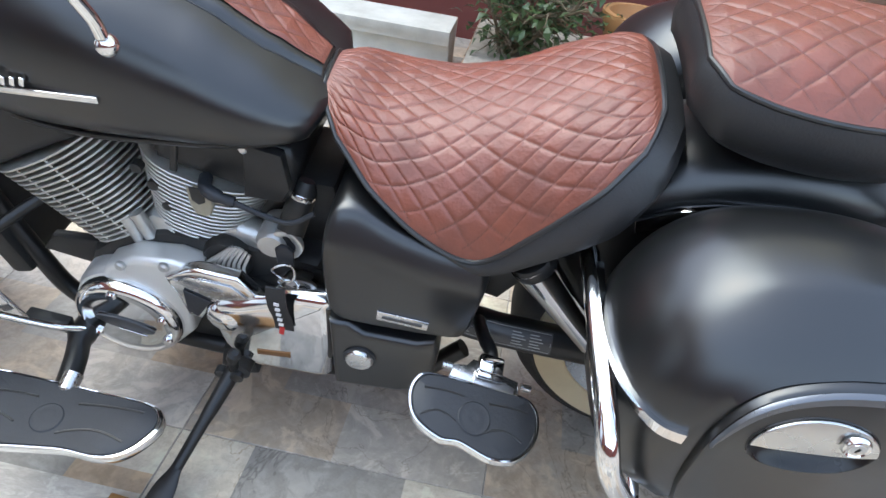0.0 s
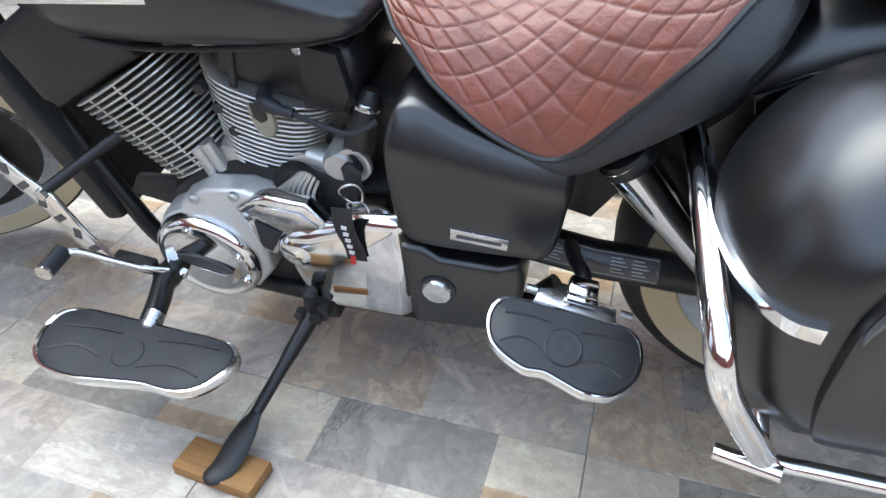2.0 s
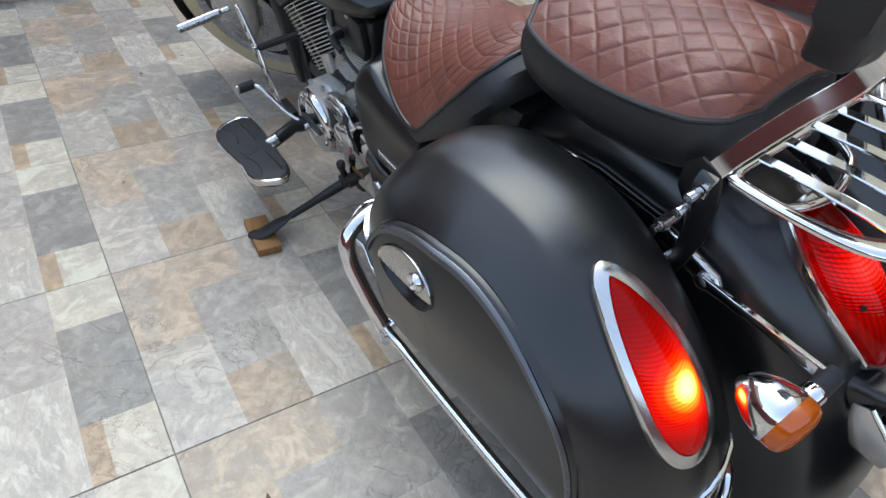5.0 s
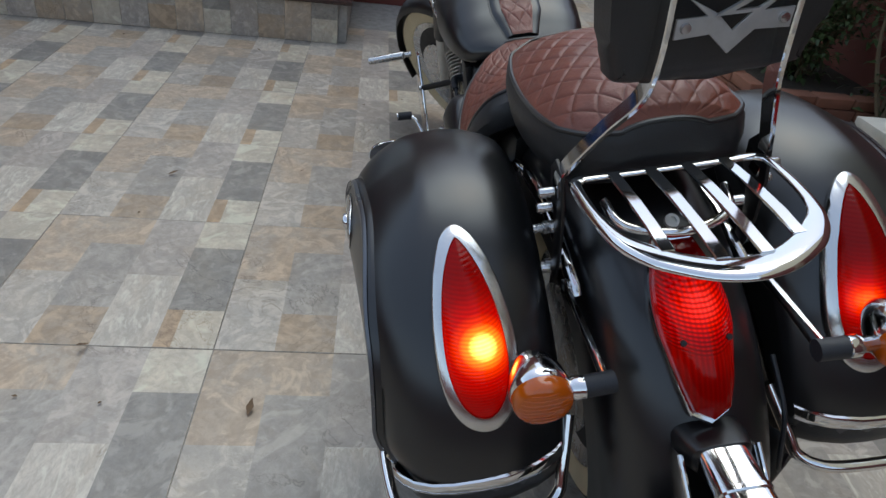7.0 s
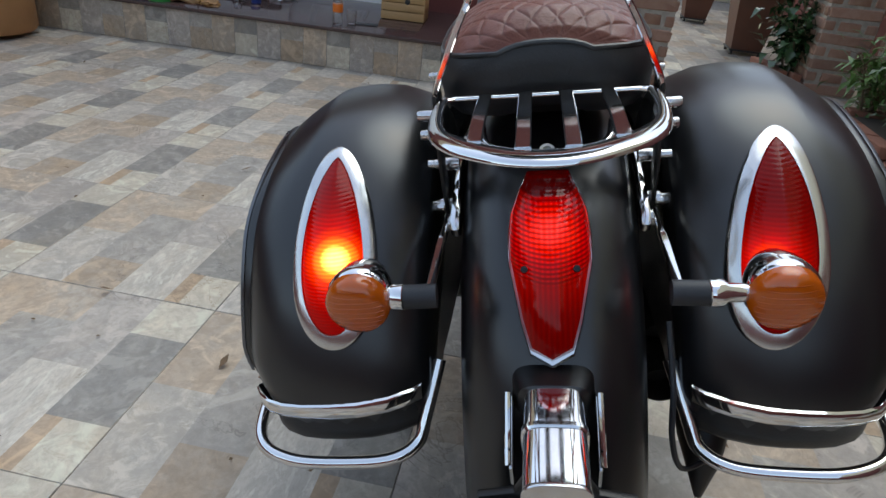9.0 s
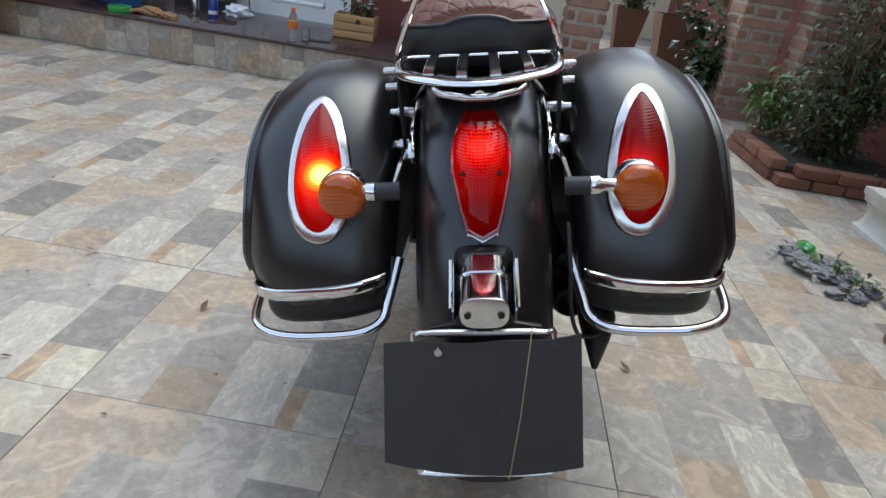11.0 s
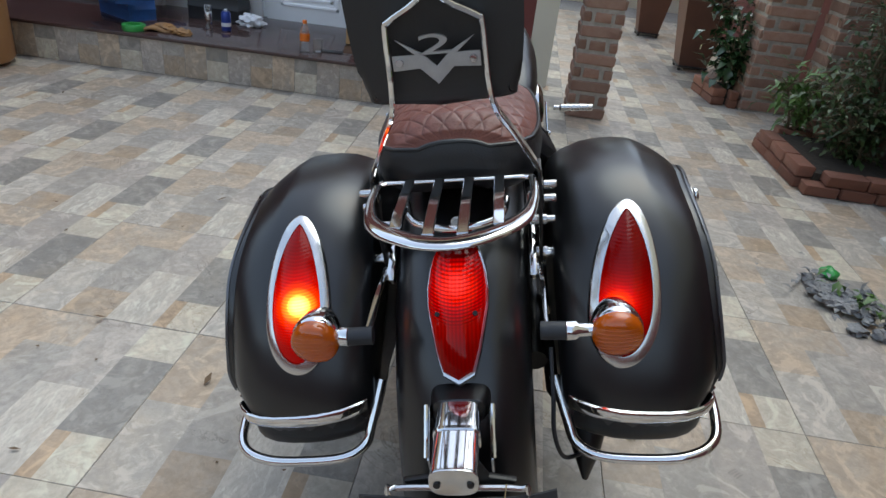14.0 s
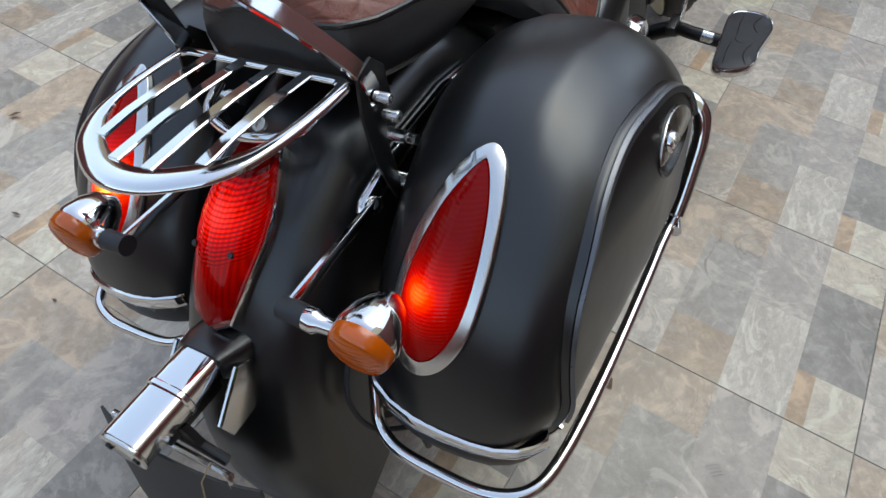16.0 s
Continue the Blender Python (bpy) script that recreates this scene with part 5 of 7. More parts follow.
g.loft([[(-0.404 + 0.001 * k - 0.016, -0.213 - 0.006 * math.sin(k * 0.9), 0.488 - 0.018 * k), (-0.404 + 0.001 * k + 0.016, -0.217 - 0.006 * math.sin(k * 0.9), 0.491 - 0.018 * k),
         (-0.404 + 0.001 * k + 0.016, -0.220 - 0.006 * math.sin(k * 0.9), 0.491 - 0.018 * k), (-0.404 + 0.001 * k - 0.016, -0.217 - 0.006 * math.sin(k * 0.9), 0.488 - 0.018 * k)] for k in range(7)], True, True)
tag = part("key_strap", g, M_TAG, key, "black woven key strap with red and white print")
part("strap_print", Geo().box((-0.398, -0.2255, 0.395), (0.008, 0.0015, 0.018), pose(0, 0, 0, 0, 9, 0)), M_REDMARK, tag)
for k in range(5):
    part("strap_letter", Geo().box((-0.398 - 0.001 * k, -0.2255, 0.411 + 0.0125 * k), (0.008, 0.0012, 0.007), pose(0, 0, 0, 0, 9, 0)), M_WHITEMARK, tag)

# -- side covers, lower cover, frame --
SCO = [(-0.315, 0.652), (-0.326, 0.63), (-0.331, 0.58), (-0.328, 0.50), (-0.318, 0.455), (-0.29, 0.440), (-0.20, 0.437), (-0.125, 0.440), (-0.105, 0.458), (-0.094, 0.52), (-0.088, 0.578), (-0.100, 0.600), (-0.16, 0.612), (-0.23, 0.632), (-0.285, 0.655)]
for s in (-1, 1):
    LC = catmull([(x, 0, z) for x, z in SCO], 5, True)
    c = Vector((-0.215, 0, 0.545))
    rings = []
    for f, y in ((1.0, 0.12), (1.005, 0.17), (1.0, 0.202), (0.985, 0.213), (0.955, 0.2185), (0.88, 0.221), (0.80, 0.222), (0.7, 0.2225), (0.6, 0.223), (0.45, 0.2235), (0.2, 0.224)):
        rg = []
        for p in LC:
            x, z = c.x + (p.x - c.x) * f, c.z + (p.z - c.z) * f
            fold = z - (0.607 - 0.19 * (x + 0.33))
            rg.append((x, s * (y - 0.55 * (fold + math.sqrt(fold * fold + 0.00003)) / 2), z))
        rings.append(rg)
    sc = part("side_cover", Geo().loft(rings, True, True), M_BLACK, bike, "matte black side cover")
    if s < 0:
        bd = part("badge", Geo().prism([(-0.246, 0.468), (-0.166, 0.460), (-0.164, 0.480), (-0.244, 0.488)], xz(-0.2225, -1), 0.004, 0.0015), M_STEEL, sc, "small steel maker's badge")
        part("badge_mark", Geo().box((-0.205, -0.2270, 0.474), (0.062, 0.001, 0.0055), pose(0, 0, 0, 0, 5, 0)), M_STICKER, bd, "dark bar of raised print")
    lc = part("lower_cover", Geo().prism([(-0.322, 0.437), (-0.29, 0.438), (-0.265, 0.418), (-0.18, 0.415), (-0.15, 0.432), (-0.142, 0.40), (-0.145, 0.345), (-0.165, 0.285), (-0.20, 0.268), (-0.315, 0.262)], xz(s * 0.12, s), 0.105, 0.012, 3), M_BLACK, bike, "black frame cover")
    part("cap_ring", Geo().lathe([(0.028, 0.0), (0.028, 0.004), (0.022, 0.005)], (-0.270, s * 0.2245, 0.357), (0, s, 0), 28), M_RUBBER, lc)
    part("cap", Geo().lathe([(0.0235, 0.0), (0.0235, 0.007), (0.021, 0.010), (0.010, 0.0105), (0.001, 0.011)], (-0.270, s * 0.2255, 0.357), (0, s, 0), 28), M_STEEL, lc, "round steel cap")
    part("swingarm", Geo().tube([(-0.20, s * 0.115, 0.385), (-0.05, s * 0.125, 0.365), (0.15, s * 0.128, 0.355), (0.32, s * 0.128, 0.32)], 0.030, 18), M_BLACK2, bike, "black tubular swingarm")
    part("lower_frame_tube", Geo().tube(catmull([(-0.10, s * 0.13, 0.30), (-0.20, s * 0.15, 0.225), (-0.40, s * 0.15, 0.20), (-0.70, s * 0.13, 0.195), (-0.84, s * 0.11, 0.23), (-0.90, s * 0.10, 0.33), (-1.0, s * 0.07, 0.58), (-1.06, s * 0.04, 0.76)], 6), 0.0175, 14), M_BLACK2, bike, "black frame tube")
    part("shock_cover", Geo().tube([(-0.035, s * 0.18, 0.605), (-0.02, s * 0.179, 0.585), (0.095, s * 0.174, 0.435)], [0.033, 0.031, 0.021], 20), M_CHROME, bike, "chrome shock absorber cover")
    part("shock_body", Geo().tube([(0.09, s * 0.174, 0.44), (0.17, s * 0.17, 0.34)], [0.018, 0.02], 16), M_ENGINE, bike)
    part("shock_cap", Geo().lathe([(0.033, 0), (0.035, 0.008), (0.030, 0.02), (0.012, 0.024), (0.001, 0.024)], (-0.025, s * 0.18, 0.593), (-0.45, 0, 0.7), 22), M_BLACK2, bike)


def arm_pt(x, a, r=0.0312):
    """On the left swingarm tube: x along it, a degrees up from its outer side."""
    f = max(0.0, min(1.0, (x + 0.20) / 0.15))
    q = max(0.0, min(1.0, (x + 0.05) / 0.20))
    yc, zc = -0.115 - 0.010 * f - 0.003 * q, 0.385 - 0.020 * f - 0.010 * q
    return (x, yc - r * math.cos(radians(a)), zc + r * math.sin(radians(a)))


stk = part("warning_sticker", Geo().loft([[arm_pt(x, a) for a in range(-5, 76, 10)] for x in (-0.125, -0.08, -0.04, 0.0, 0.045)], False, False), M_STICKER, bike, "worn grey warning sticker")
part("sticker_border", Geo().tube([arm_pt(x, 4, 0.0315) for x in (-0.122, -0.05, 0.042)] + [arm_pt(0.042, a, 0.0315) for a in (35, 68)] + [arm_pt(x, 68, 0.0315) for x in (-0.05, -0.122)], 0.0005, 5), M_GREYMARK, stk)
for k in range(5):
    for a in (16, 26, 36, 46, 56):
        if (k * 3 + a) % 5 == 2:
            continue
        x = -0.118 + 0.031 * k
        part("sticker_line", Geo().tube([arm_pt(x, a, 0.0313), arm_pt(x + 0.024 - 0.004 * (a % 3), a, 0.0313)], 0.0009, 5), M_GREYMARK, stk)
# under-seat frame and battery area, kept dark
part("seat_frame", Geo().box((-0.11, 0, 0.56), (0.30, 0.20, 0.16), None, 0.02), M_ENGINE, bike, "dark frame parts under the seat")
part("inner_fender", Geo().prism([(-0.13, 0.46), (-0.115, 0.60), (-0.09, 0.72), (0.13, 0.73), (0.09, 0.64), (0.02, 0.56), (-0.03, 0.49), (-0.06, 0.44)], xz(0.13, -1), 0.26, 0.02), M_PLASTIC, bike, "black inner fender")
part("backbone", Geo().tube([(-1.0, 0, 0.80), (-0.6, 0, 0.74), (-0.25, 0, 0.70)], 0.035, 14), M_BLACK2, bike)
part("radiator", Geo().box((-0.965, 0, 0.46), (0.045, 0.26, 0.34), pose(0, 0, 0, 0, -16, 0), 0.01), M_ENGINE, bike, "dark radiator")
part("horn_plate", Geo().prism([(-0.87, 0.36), (-0.84, 0.40), (-0.76, 0.405), (-0.70, 0.385), (-0.705, 0.36), (-0.78, 0.34)], xz(-0.095, -1), 0.02, 0.006), M_PLASTIC, bike, "black plastic engine bracket")
part("bracket_bolt", Geo().lathe([(0.010, 0), (0.010, 0.006), (0.001, 0.008)], (-0.715, -0.117, 0.385), (0, -1, 0), 12), M_STEEL, bike)

# -- floorboards --
def board(name, pts, z, tilt, label, parent, slope=0.0, rim=0.02):
    """Chrome-edged footboard with a moulded rubber pad; pts in plan."""
    LC = [Vector((p.x, p.y)) for p in catmull([(x, y, 0) for x, y in pts], 6, True)]
    c = sum((p for p in LC), Vector((0, 0))) / len(LC)

    def ring(f, h):
        return [(c.x + (p.x - c.x) * f, c.y + (p.y - c.y) * f, z + h + tilt * (p.y - c.y) * f + slope * (p.x - c.x) * f) for p in LC]
    b = part(name, Geo().loft([ring(0.93, -rim), ring(0.98, -rim * 0.9), ring(1.0, -rim * 0.6), ring(1.0, -0.001), ring(0.988, 0.004), ring(0.955, 0.0045), ring(0.935, 0.002), ring(0.9, -0.001)], True, True), M_CHROME, parent, label)
    pad = part("rubber_pad", Geo().loft([ring(0.935, -0.001), ring(0.93, 0.004), ring(0.91, 0.0055), ring(0.6, 0.0055), ring(0.2, 0.0055)], True, True), M_RUBBER, b, "black moulded rubber pad")
    xs = [p.x for p in LC]
    L = max(xs) - min(xs)
    sg = 1 if c.y > 0 else -1
    W = max(p.y for p in LC) - min(p.y for p in LC)
    for fx, fy, ln, bend in ((-0.24, -0.20, 0.30, 0.02), (0.25, -0.22, 0.30, 0.02), (-0.26, 0.17, 0.26, 0.10), (0.22, 0.20, 0.30, 0.10)):
        x0, y0 = c.x + fx * L, c.y + sg * fy * W
        line = catmull([(x0 + (k / 4 - 0.5) * ln * L, y0 - sg * bend * W * math.sin(math.pi * k / 4) + 0.03 * W * (k / 4), z + 0.0055 + tilt * (y0 - c.y - sg * bend * W * math.sin(math.pi * k / 4)) + slope * (x0 + (k / 4 - 0.5) * ln * L - c.x)) for k in range(5)], 4)
        part("pad_groove", Geo().tube(line, 0.0022, 6, flat=0.7), M_PIPING, pad)
    part("pad_emblem", Geo().lathe([(0.026, 0.0), (0.024, 0.0014), (0.018, 0.0006), (0.013, 0.0016), (0.006, 0.0008), (0.001, 0.0008)], (c.x, c.y + sg * 0.004, z + 0.0055), (-slope, -tilt, 1), 20), M_RUBBER, pad, "worn round emblem")
    return b


FB = [(-0.915, -0.345), (-0.895, -0.320), (-0.84, -0.314), (-0.70, -0.322), (-0.60, -0.328), (-0.568, -0.342), (-0.562, -0.372), (-0.590, -0.415), (-0.63, -0.432), (-0.69, -0.430), (-0.75, -0.436), (-0.82, -0.442), (-0.88, -0.428), (-0.91, -0.395)]
RB = [(-0.177, -0.314), (-0.164, -0.284), (-0.132, -0.277), (-0.099, -0.276), (-0.031, -0.272), (0.010, -0.277), (0.027, -0.300), (0.023, -0.340), (-0.005, -0.372), (-0.04, -0.380), (-0.069, -0.374), (-0.095, -0.368), (-0.125, -0.370), (-0.165, -0.350)]
for s in (-1, 1):
    dx, dy = (0.0, 0.0) if s < 0 else (-0.08, 0.028)
    m = board("front_floorboard", [(x + dx, -s * y + dy) for x, y in FB], 0.272, 0.0, "chrome-edged rider floorboard with rubber pad", bike)
    part("board_mount", Geo().tube(catmull([(-0.79 + dx, s * 0.15, 0.235), (-0.772 + dx, s * 0.22, 0.266), (-0.757 + dx, s * 0.27, 0.266), (-0.748 + dx, s * 0.335 + dy, 0.255)], 4), [0.024] * 5 + [0.019] * 8, 14), M_BLACK2, m, "black hinge arm")
    part("hinge_pin", Geo().lathe([(0.016, 0), (0.016, 0.03), (0.012, 0.034), (0.001, 0.034)], (-0.742 + dx, s * 0.298, 0.272), (0, s, -0.2), 14), M_STEEL, m)
    r = board("passenger_floorboard", [(x, -s * y) for x, y in RB], 0.401, -s * 0.22, "chrome-edged passenger floorboard with rubber pad", bike, -0.22, 0.013)
    HM = Matrix.Translation((-0.067, s * 0.262, 0.418)) @ pose(0, 0, 0, -s * 12, 12, 0)
    part("hinge_block", Geo().prism([(HM @ Vector((a, s * b, 0)))[:2] for a, b in ((-0.055, 0.016), (0.058, 0.016), (0.055, -0.006), (0.030, -0.010), (0.026, -0.022), (-0.022, -0.022), (-0.030, -0.010), (-0.05, -0.006))], lambda a, b, d: (a, b, 0.413 + d - 0.21 * (a + 0.067) - s * 0.21 * (b - s * 0.262)), 0.008, 0.002), M_STEEL, r, "bright folding hinge")
    part("hinge_lug", Geo().box((-0.060, s * 0.250, 0.432), (0.040, 0.030, 0.020), pose(0, 0, 0, -s * 12, 12, 0), 0.005), M_CHROME, r)
    part("hinge_tongue", Geo().box((-0.060, s * 0.268, 0.431), (0.040, 0.012, 0.012), pose(0, 0, 0, -s * 12, 12, 0), 0.003), M_CHROME, r)
    part("hinge_arm", Geo().tube(catmull([(-0.085, s * 0.14, 0.40), (-0.075, s * 0.19, 0.422), (-0.062, s * 0.225, 0.434), (-0.060, s * 0.245, 0.430)], 4), 0.011, 12), M_BLACK2, r)
    for dx2 in (-0.052, 0.058):
        part("hinge_screw", Geo().tube([(-0.067 + dx2, s * 0.262, 0.420 - 0.21 * dx2), (-0.067 + dx2 * 1.28, s * 0.262, 0.420 - 0.27 * dx2)], 0.006, 10), M_STEEL, r)
    # highway peg on its bracket
    hx, hy, hz = (-1.008, 0.40, 0.536) if s < 0 else (-0.955, 0.403, 0.53)
    pg = part("highway_peg", Geo().lathe([(0.006, 0), (0.0125, 0.003), (0.0135, 0.12), (0.0125, 0.125), (0.009, 0.128), (0.009, 0.15)], (hx, s * hy, hz), (0.10, -s, 0.09), 20), M_STEEL, bike, "bright round highway foot peg")
    br = part("peg_bracket", Geo().prism([(-0.99, 0.555), (-0.965, 0.55), (-0.93, 0.49), (-0.895, 0.45), (-0.875, 0.37), (-0.845, 0.30), (-0.87, 0.285), (-0.905, 0.34), (-0.935, 0.42), (-0.975, 0.49), (-1.0, 0.53)], xz(s * 0.225, s), 0.008, 0.002), M_CHROME, bike, "cut-out chrome peg bracket")
    for k in range(6):
        part("cutout", Geo().box((-0.955 + 0.016 * k, s * 0.2337, 0.50 - 0.033 * k), (0.012, 0.0015, 0.022), pose(0, 0, 0, 0, 20 + 40 * (k % 2), 0)), M_STICKER, br)
    part("bracket_arm", Geo().tube([(-0.91, s * 0.228, 0.455), (-0.82, s * 0.12, 0.50)], 0.010, 10), M_BLACK2, br)
    part("bracket_bolt", Geo().lathe([(0.010, 0), (0.010, 0.008), (0.001, 0.01)], (-0.91, s * 0.233, 0.455), (0, s, 0), 12), M_STEEL, br)
    part("bracket_foot", Geo().box((-0.825, s * 0.215, 0.292), (0.075, 0.025, 0.022), pose(0, 0, 0, 0, 8, 0), 0.004), M_PLASTIC, br)
# gear lever
lv = part("gear_lever", Geo().tube(catmull([(-0.885, -0.285, 0.372), (-0.865, -0.268, 0.365), (-0.83, -0.252, 0.335), (-0.79, -0.235, 0.305), (-0.765, -0.215, 0.280)], 6), 0.0065, 12), M_CHROME, bike, "chrome gear lever")
part("toe_rubber", Geo().tube([(-0.882, -0.325, 0.375), (-0.885, -0.278, 0.372)], 0.014, 14), M_RUBBER, lv, "ribbed black toe rubber")
part("toe_cap", Geo().tube([(-0.8815, -0.330, 0.3755), (-0.882, -0.324, 0.375)], 0.0135, 14), M_STEEL, lv)

# -- side stand --
foot = LEANING.inverted() @ Vector((-0.555, 0.392, 0.030))
pv = Vector((-0.505, -0.205, 0.222))
ss = part("side_stand", Geo().tube([pv, pv.lerp(foot, 0.3), pv.lerp(foot, 0.38), pv.lerp(foot, 0.62), pv.lerp(foot, 0.68)], [0.016, 0.013, 0.011, 0.010, 0.010], 12), M_BLACK2, bike, "black side stand resting on a wood block")
dn = (foot - pv).normalized()
ax = Vector((-0.95, -0.30, 0.0)).normalized()
q0 = pv.lerp(foot, 0.66)
part("stand_foot", Geo().tube(catmull([q0, pv.lerp(foot, 0.82) + Vector((0, -0.004, 0)), foot + Vector((-0.002, -0.01, 0.0)), foot + Vector((-0.025, -0.035, -0.001))], 5), [0.010, 0.011, 0.013, 0.017, 0.020, 0.022, 0.023, 0.024, 0.024, 0.024, 0.023, 0.022, 0.02, 0.017, 0.013, 0.006], 14, flat=0.35, up=(0, 0.0, 1)), M_PLASTIC, ss, "flat black stand foot")
part("stand_pivot", Geo().lathe([(0.020, 0), (0.020, 0.03), (0.014, 0.034), (0.012, 0.034), (0.012, 0.044), (0.001, 0.045)], pv + Vector((0.012, 0.018, 0.008)), (0, -1, 0), 18), M_ENGINE, ss)
part("stand_bolt", Geo().lathe([(0.012, 0), (0.012, 0.014), (0.008, 0.017), (0.001, 0.017)], pv + Vector((-0.022, -0.002, -0.004)), (0, -1, 0), 14), M_ENGINE, ss)
part("stand_bracket", Geo().prism([(-0.54, 0.20), (-0.53, 0.25), (-0.50, 0.275), (-0.475, 0.25), (-0.47, 0.19), (-0.50, 0.18)], xz(-0.15, -1), 0.04, 0.006), M_ENGINE, ss)
part("stand_lug", Geo().tube(catmull([(-0.50, -0.215, 0.24), (-0.497, -0.222, 0.275), (-0.487, -0.225, 0.305)], 4), [0.009] * 5 + [0.012] * 3 + [0.006], 10), M_PLASTIC, ss)


# ---- the courtyard: floor, step, walls ----
def patch_mat(name, base, second, vein, scale=5.0, stretch=(1, 1, 1)):
    """Printed stone: clouded body, warm stains, fine mottling and a few thin cracks."""
    m = mat(name, base, 0.34, var=0.9, second=second, scale=scale, bump=0.0009, bscale=26, rvar=0.18, rnd=0.10, detail=9, stretch=stretch, hard=(0.36, 0.64))
    N, L = m.node_tree.nodes, m.node_tree.links
    b = N["Principled BSDF"]
    col = b.inputs["Base Color"].links[0].from_socket
    vec = [n for n in N if n.type == "VECT_MATH"][0].outputs[0]
    for n in N:
        if n.type == "TEX_NOISE" and abs(n.inputs["Scale"].default_value - scale) < 1e-4:
            n.inputs["Distortion"].default_value = 1.4

    def cloud(sc, det, rough, dist, a, b_, lo, hi):
        nz = N.new("ShaderNodeTexNoise")
        for k, v in (("Scale", sc), ("Detail", det), ("Roughness", rough), ("Distortion", dist)):
            nz.inputs[k].default_value = v
        L.new(vec, nz.inputs["Vector"])
        mr = N.new("ShaderNodeMapRange")
        for k, v in enumerate((a, b_, lo, hi)):
            mr.inputs[k + 1].default_value = v
        L.new(nz.outputs["Fac"], mr.inputs[0])
        return nz, mr.outputs[0]

    def mixed(fac, c1, c2, mode="MIX"):
        mx = N.new("ShaderNodeMix")
        mx.data_type, mx.blend_type = "RGBA", mode
        L.new(fac, mx.inputs[0])
        L.new(c1, mx.inputs[6])
        mx.inputs[7].default_value = (*c2, 1)
        return mx.outputs[2]
    col = mixed(cloud(2.6, 5, 0.6, 0.8, 0.52, 0.72, 0.0, 0.55)[1], col, (base[0] * 0.96, base[1] * 0.83, base[2] * 0.68))
    col = mixed(cloud(38, 9, 0.78, 0.3, 0.42, 0.66, 0.0, 0.58)[1], col, tuple(c * 0.52 for c in base))
    col = mixed(cloud(17, 8, 0.7, 0.8, 0.52, 0.68, 0.0, 0.52)[1], col, tuple(min(0.7, c * 1.35) for c in base))
    col = mixed(cloud(8, 6, 0.55, 3.2, 0.50, 0.60, 0.0, 0.46)[1], col, tuple(c * 0.68 for c in base))
    col = mixed(cloud(6, 7, 0.6, 2.6, 0.54, 0.62, 0.0, 0.58)[1], col, tuple(min(0.66, c * 1.28) for c in base))
    nz, _ = cloud(3.4, 5, 0.6, 1.6, 0, 1, 0, 1)
    s1 = N.new("ShaderNodeMath")
    s1.operation = "SUBTRACT"
    s1.inputs[1].default_value = 0.5
    L.new(nz.outputs["Fac"], s1.inputs[0])
    s2 = N.new("ShaderNodeMath")
    s2.operation = "ABSOLUTE"
    L.new(s1.outputs[0], s2.inputs[0])
    mr = N.new("ShaderNodeMapRange")
    mr.inputs[1].default_value, mr.inputs[2].default_value, mr.inputs[3].default_value, mr.inputs[4].default_value = 0.0, 0.010, 0.75, 0.0
    L.new(s2.outputs[0], mr.inputs[0])
    gate = cloud(2.1, 2, 0.5, 0.0, 0.50, 0.62, 0.0, 1.0)[1]
    mu = N.new("ShaderNodeMath")
    mu.operation = "MULTIPLY"
    L.new(mr.outputs[0], mu.inputs[0])
    L.new(gate, mu.inputs[1])
    L.new(mixed(mu.outputs[0], col, vein), b.inputs["Base Color"])
    return m


P_TAN = patch_mat("tile_tan", (0.479, 0.358, 0.257), (0.382, 0.330, 0.275), (0.218, 0.160, 0.117))
P_GREY = patch_mat("tile_grey", (0.378, 0.331, 0.283), (0.327, 0.295, 0.257), (0.164, 0.140, 0.117), 6)
P_LIGHT = patch_mat("tile_light_grey", (0.500, 0.433, 0.360), (0.360, 0.320, 0.279), (0.207, 0.170, 0.135), 6)
P_BROWN = patch_mat("tile_brown", (0.411, 0.294, 0.198), (0.360, 0.300, 0.243), (0.185, 0.130, 0.090))
P_LAV = patch_mat("tile_lavender_grey", (0.439, 0.373, 0.317), (0.349, 0.310, 0.270), (0.185, 0.155, 0.135), 5)
P_WHITE = patch_mat("tile_white_marble", (0.561, 0.483, 0.400), (0.403, 0.355, 0.302), (0.218, 0.165, 0.122), 4, (1.0, 2.2, 1))
P_DARK = patch_mat("tile_dark_grey", (0.302, 0.269, 0.231), (0.213, 0.195, 0.176), (0.120, 0.105, 0.090), 5)
P_CREAM = patch_mat("tile_cream", (0.584, 0.493, 0.383), (0.458, 0.395, 0.320), (0.305, 0.220, 0.144), 5)
M_GROUT = mat("grout", (0.34, 0.315, 0.285), 0.9, var=0.6, scale=20)
P_RUST = patch_mat("tile_rust_strip", (0.467, 0.313, 0.195), (0.392, 0.290, 0.207), (0.240, 0.160, 0.108), 5)
PATCHES = [P_TAN, P_GREY, P_LIGHT, P_BROWN, P_LAV, P_WHITE, P_DARK, P_CREAM, P_RUST]
# printed patches of one tile: y from, y to, x from, x to, material
PRINT = [(0, .15, 0, .30, 0), (0, .15, .30, .60, 2), (.15, .30, 0, .15, 0), (.15, .30, .15, .45, 1), (.15, .30, .45, .60, 3), (.30, .45, 0, .30, 4),
         (.30, .45, .30, .60, 5), (.45, .60, 0, .15, 7), (.45, .60, .15, .45, 6), (.45, .492, .45, .60, 8), (.492, .60, .45, .60, 7)]
TILE = 0.60


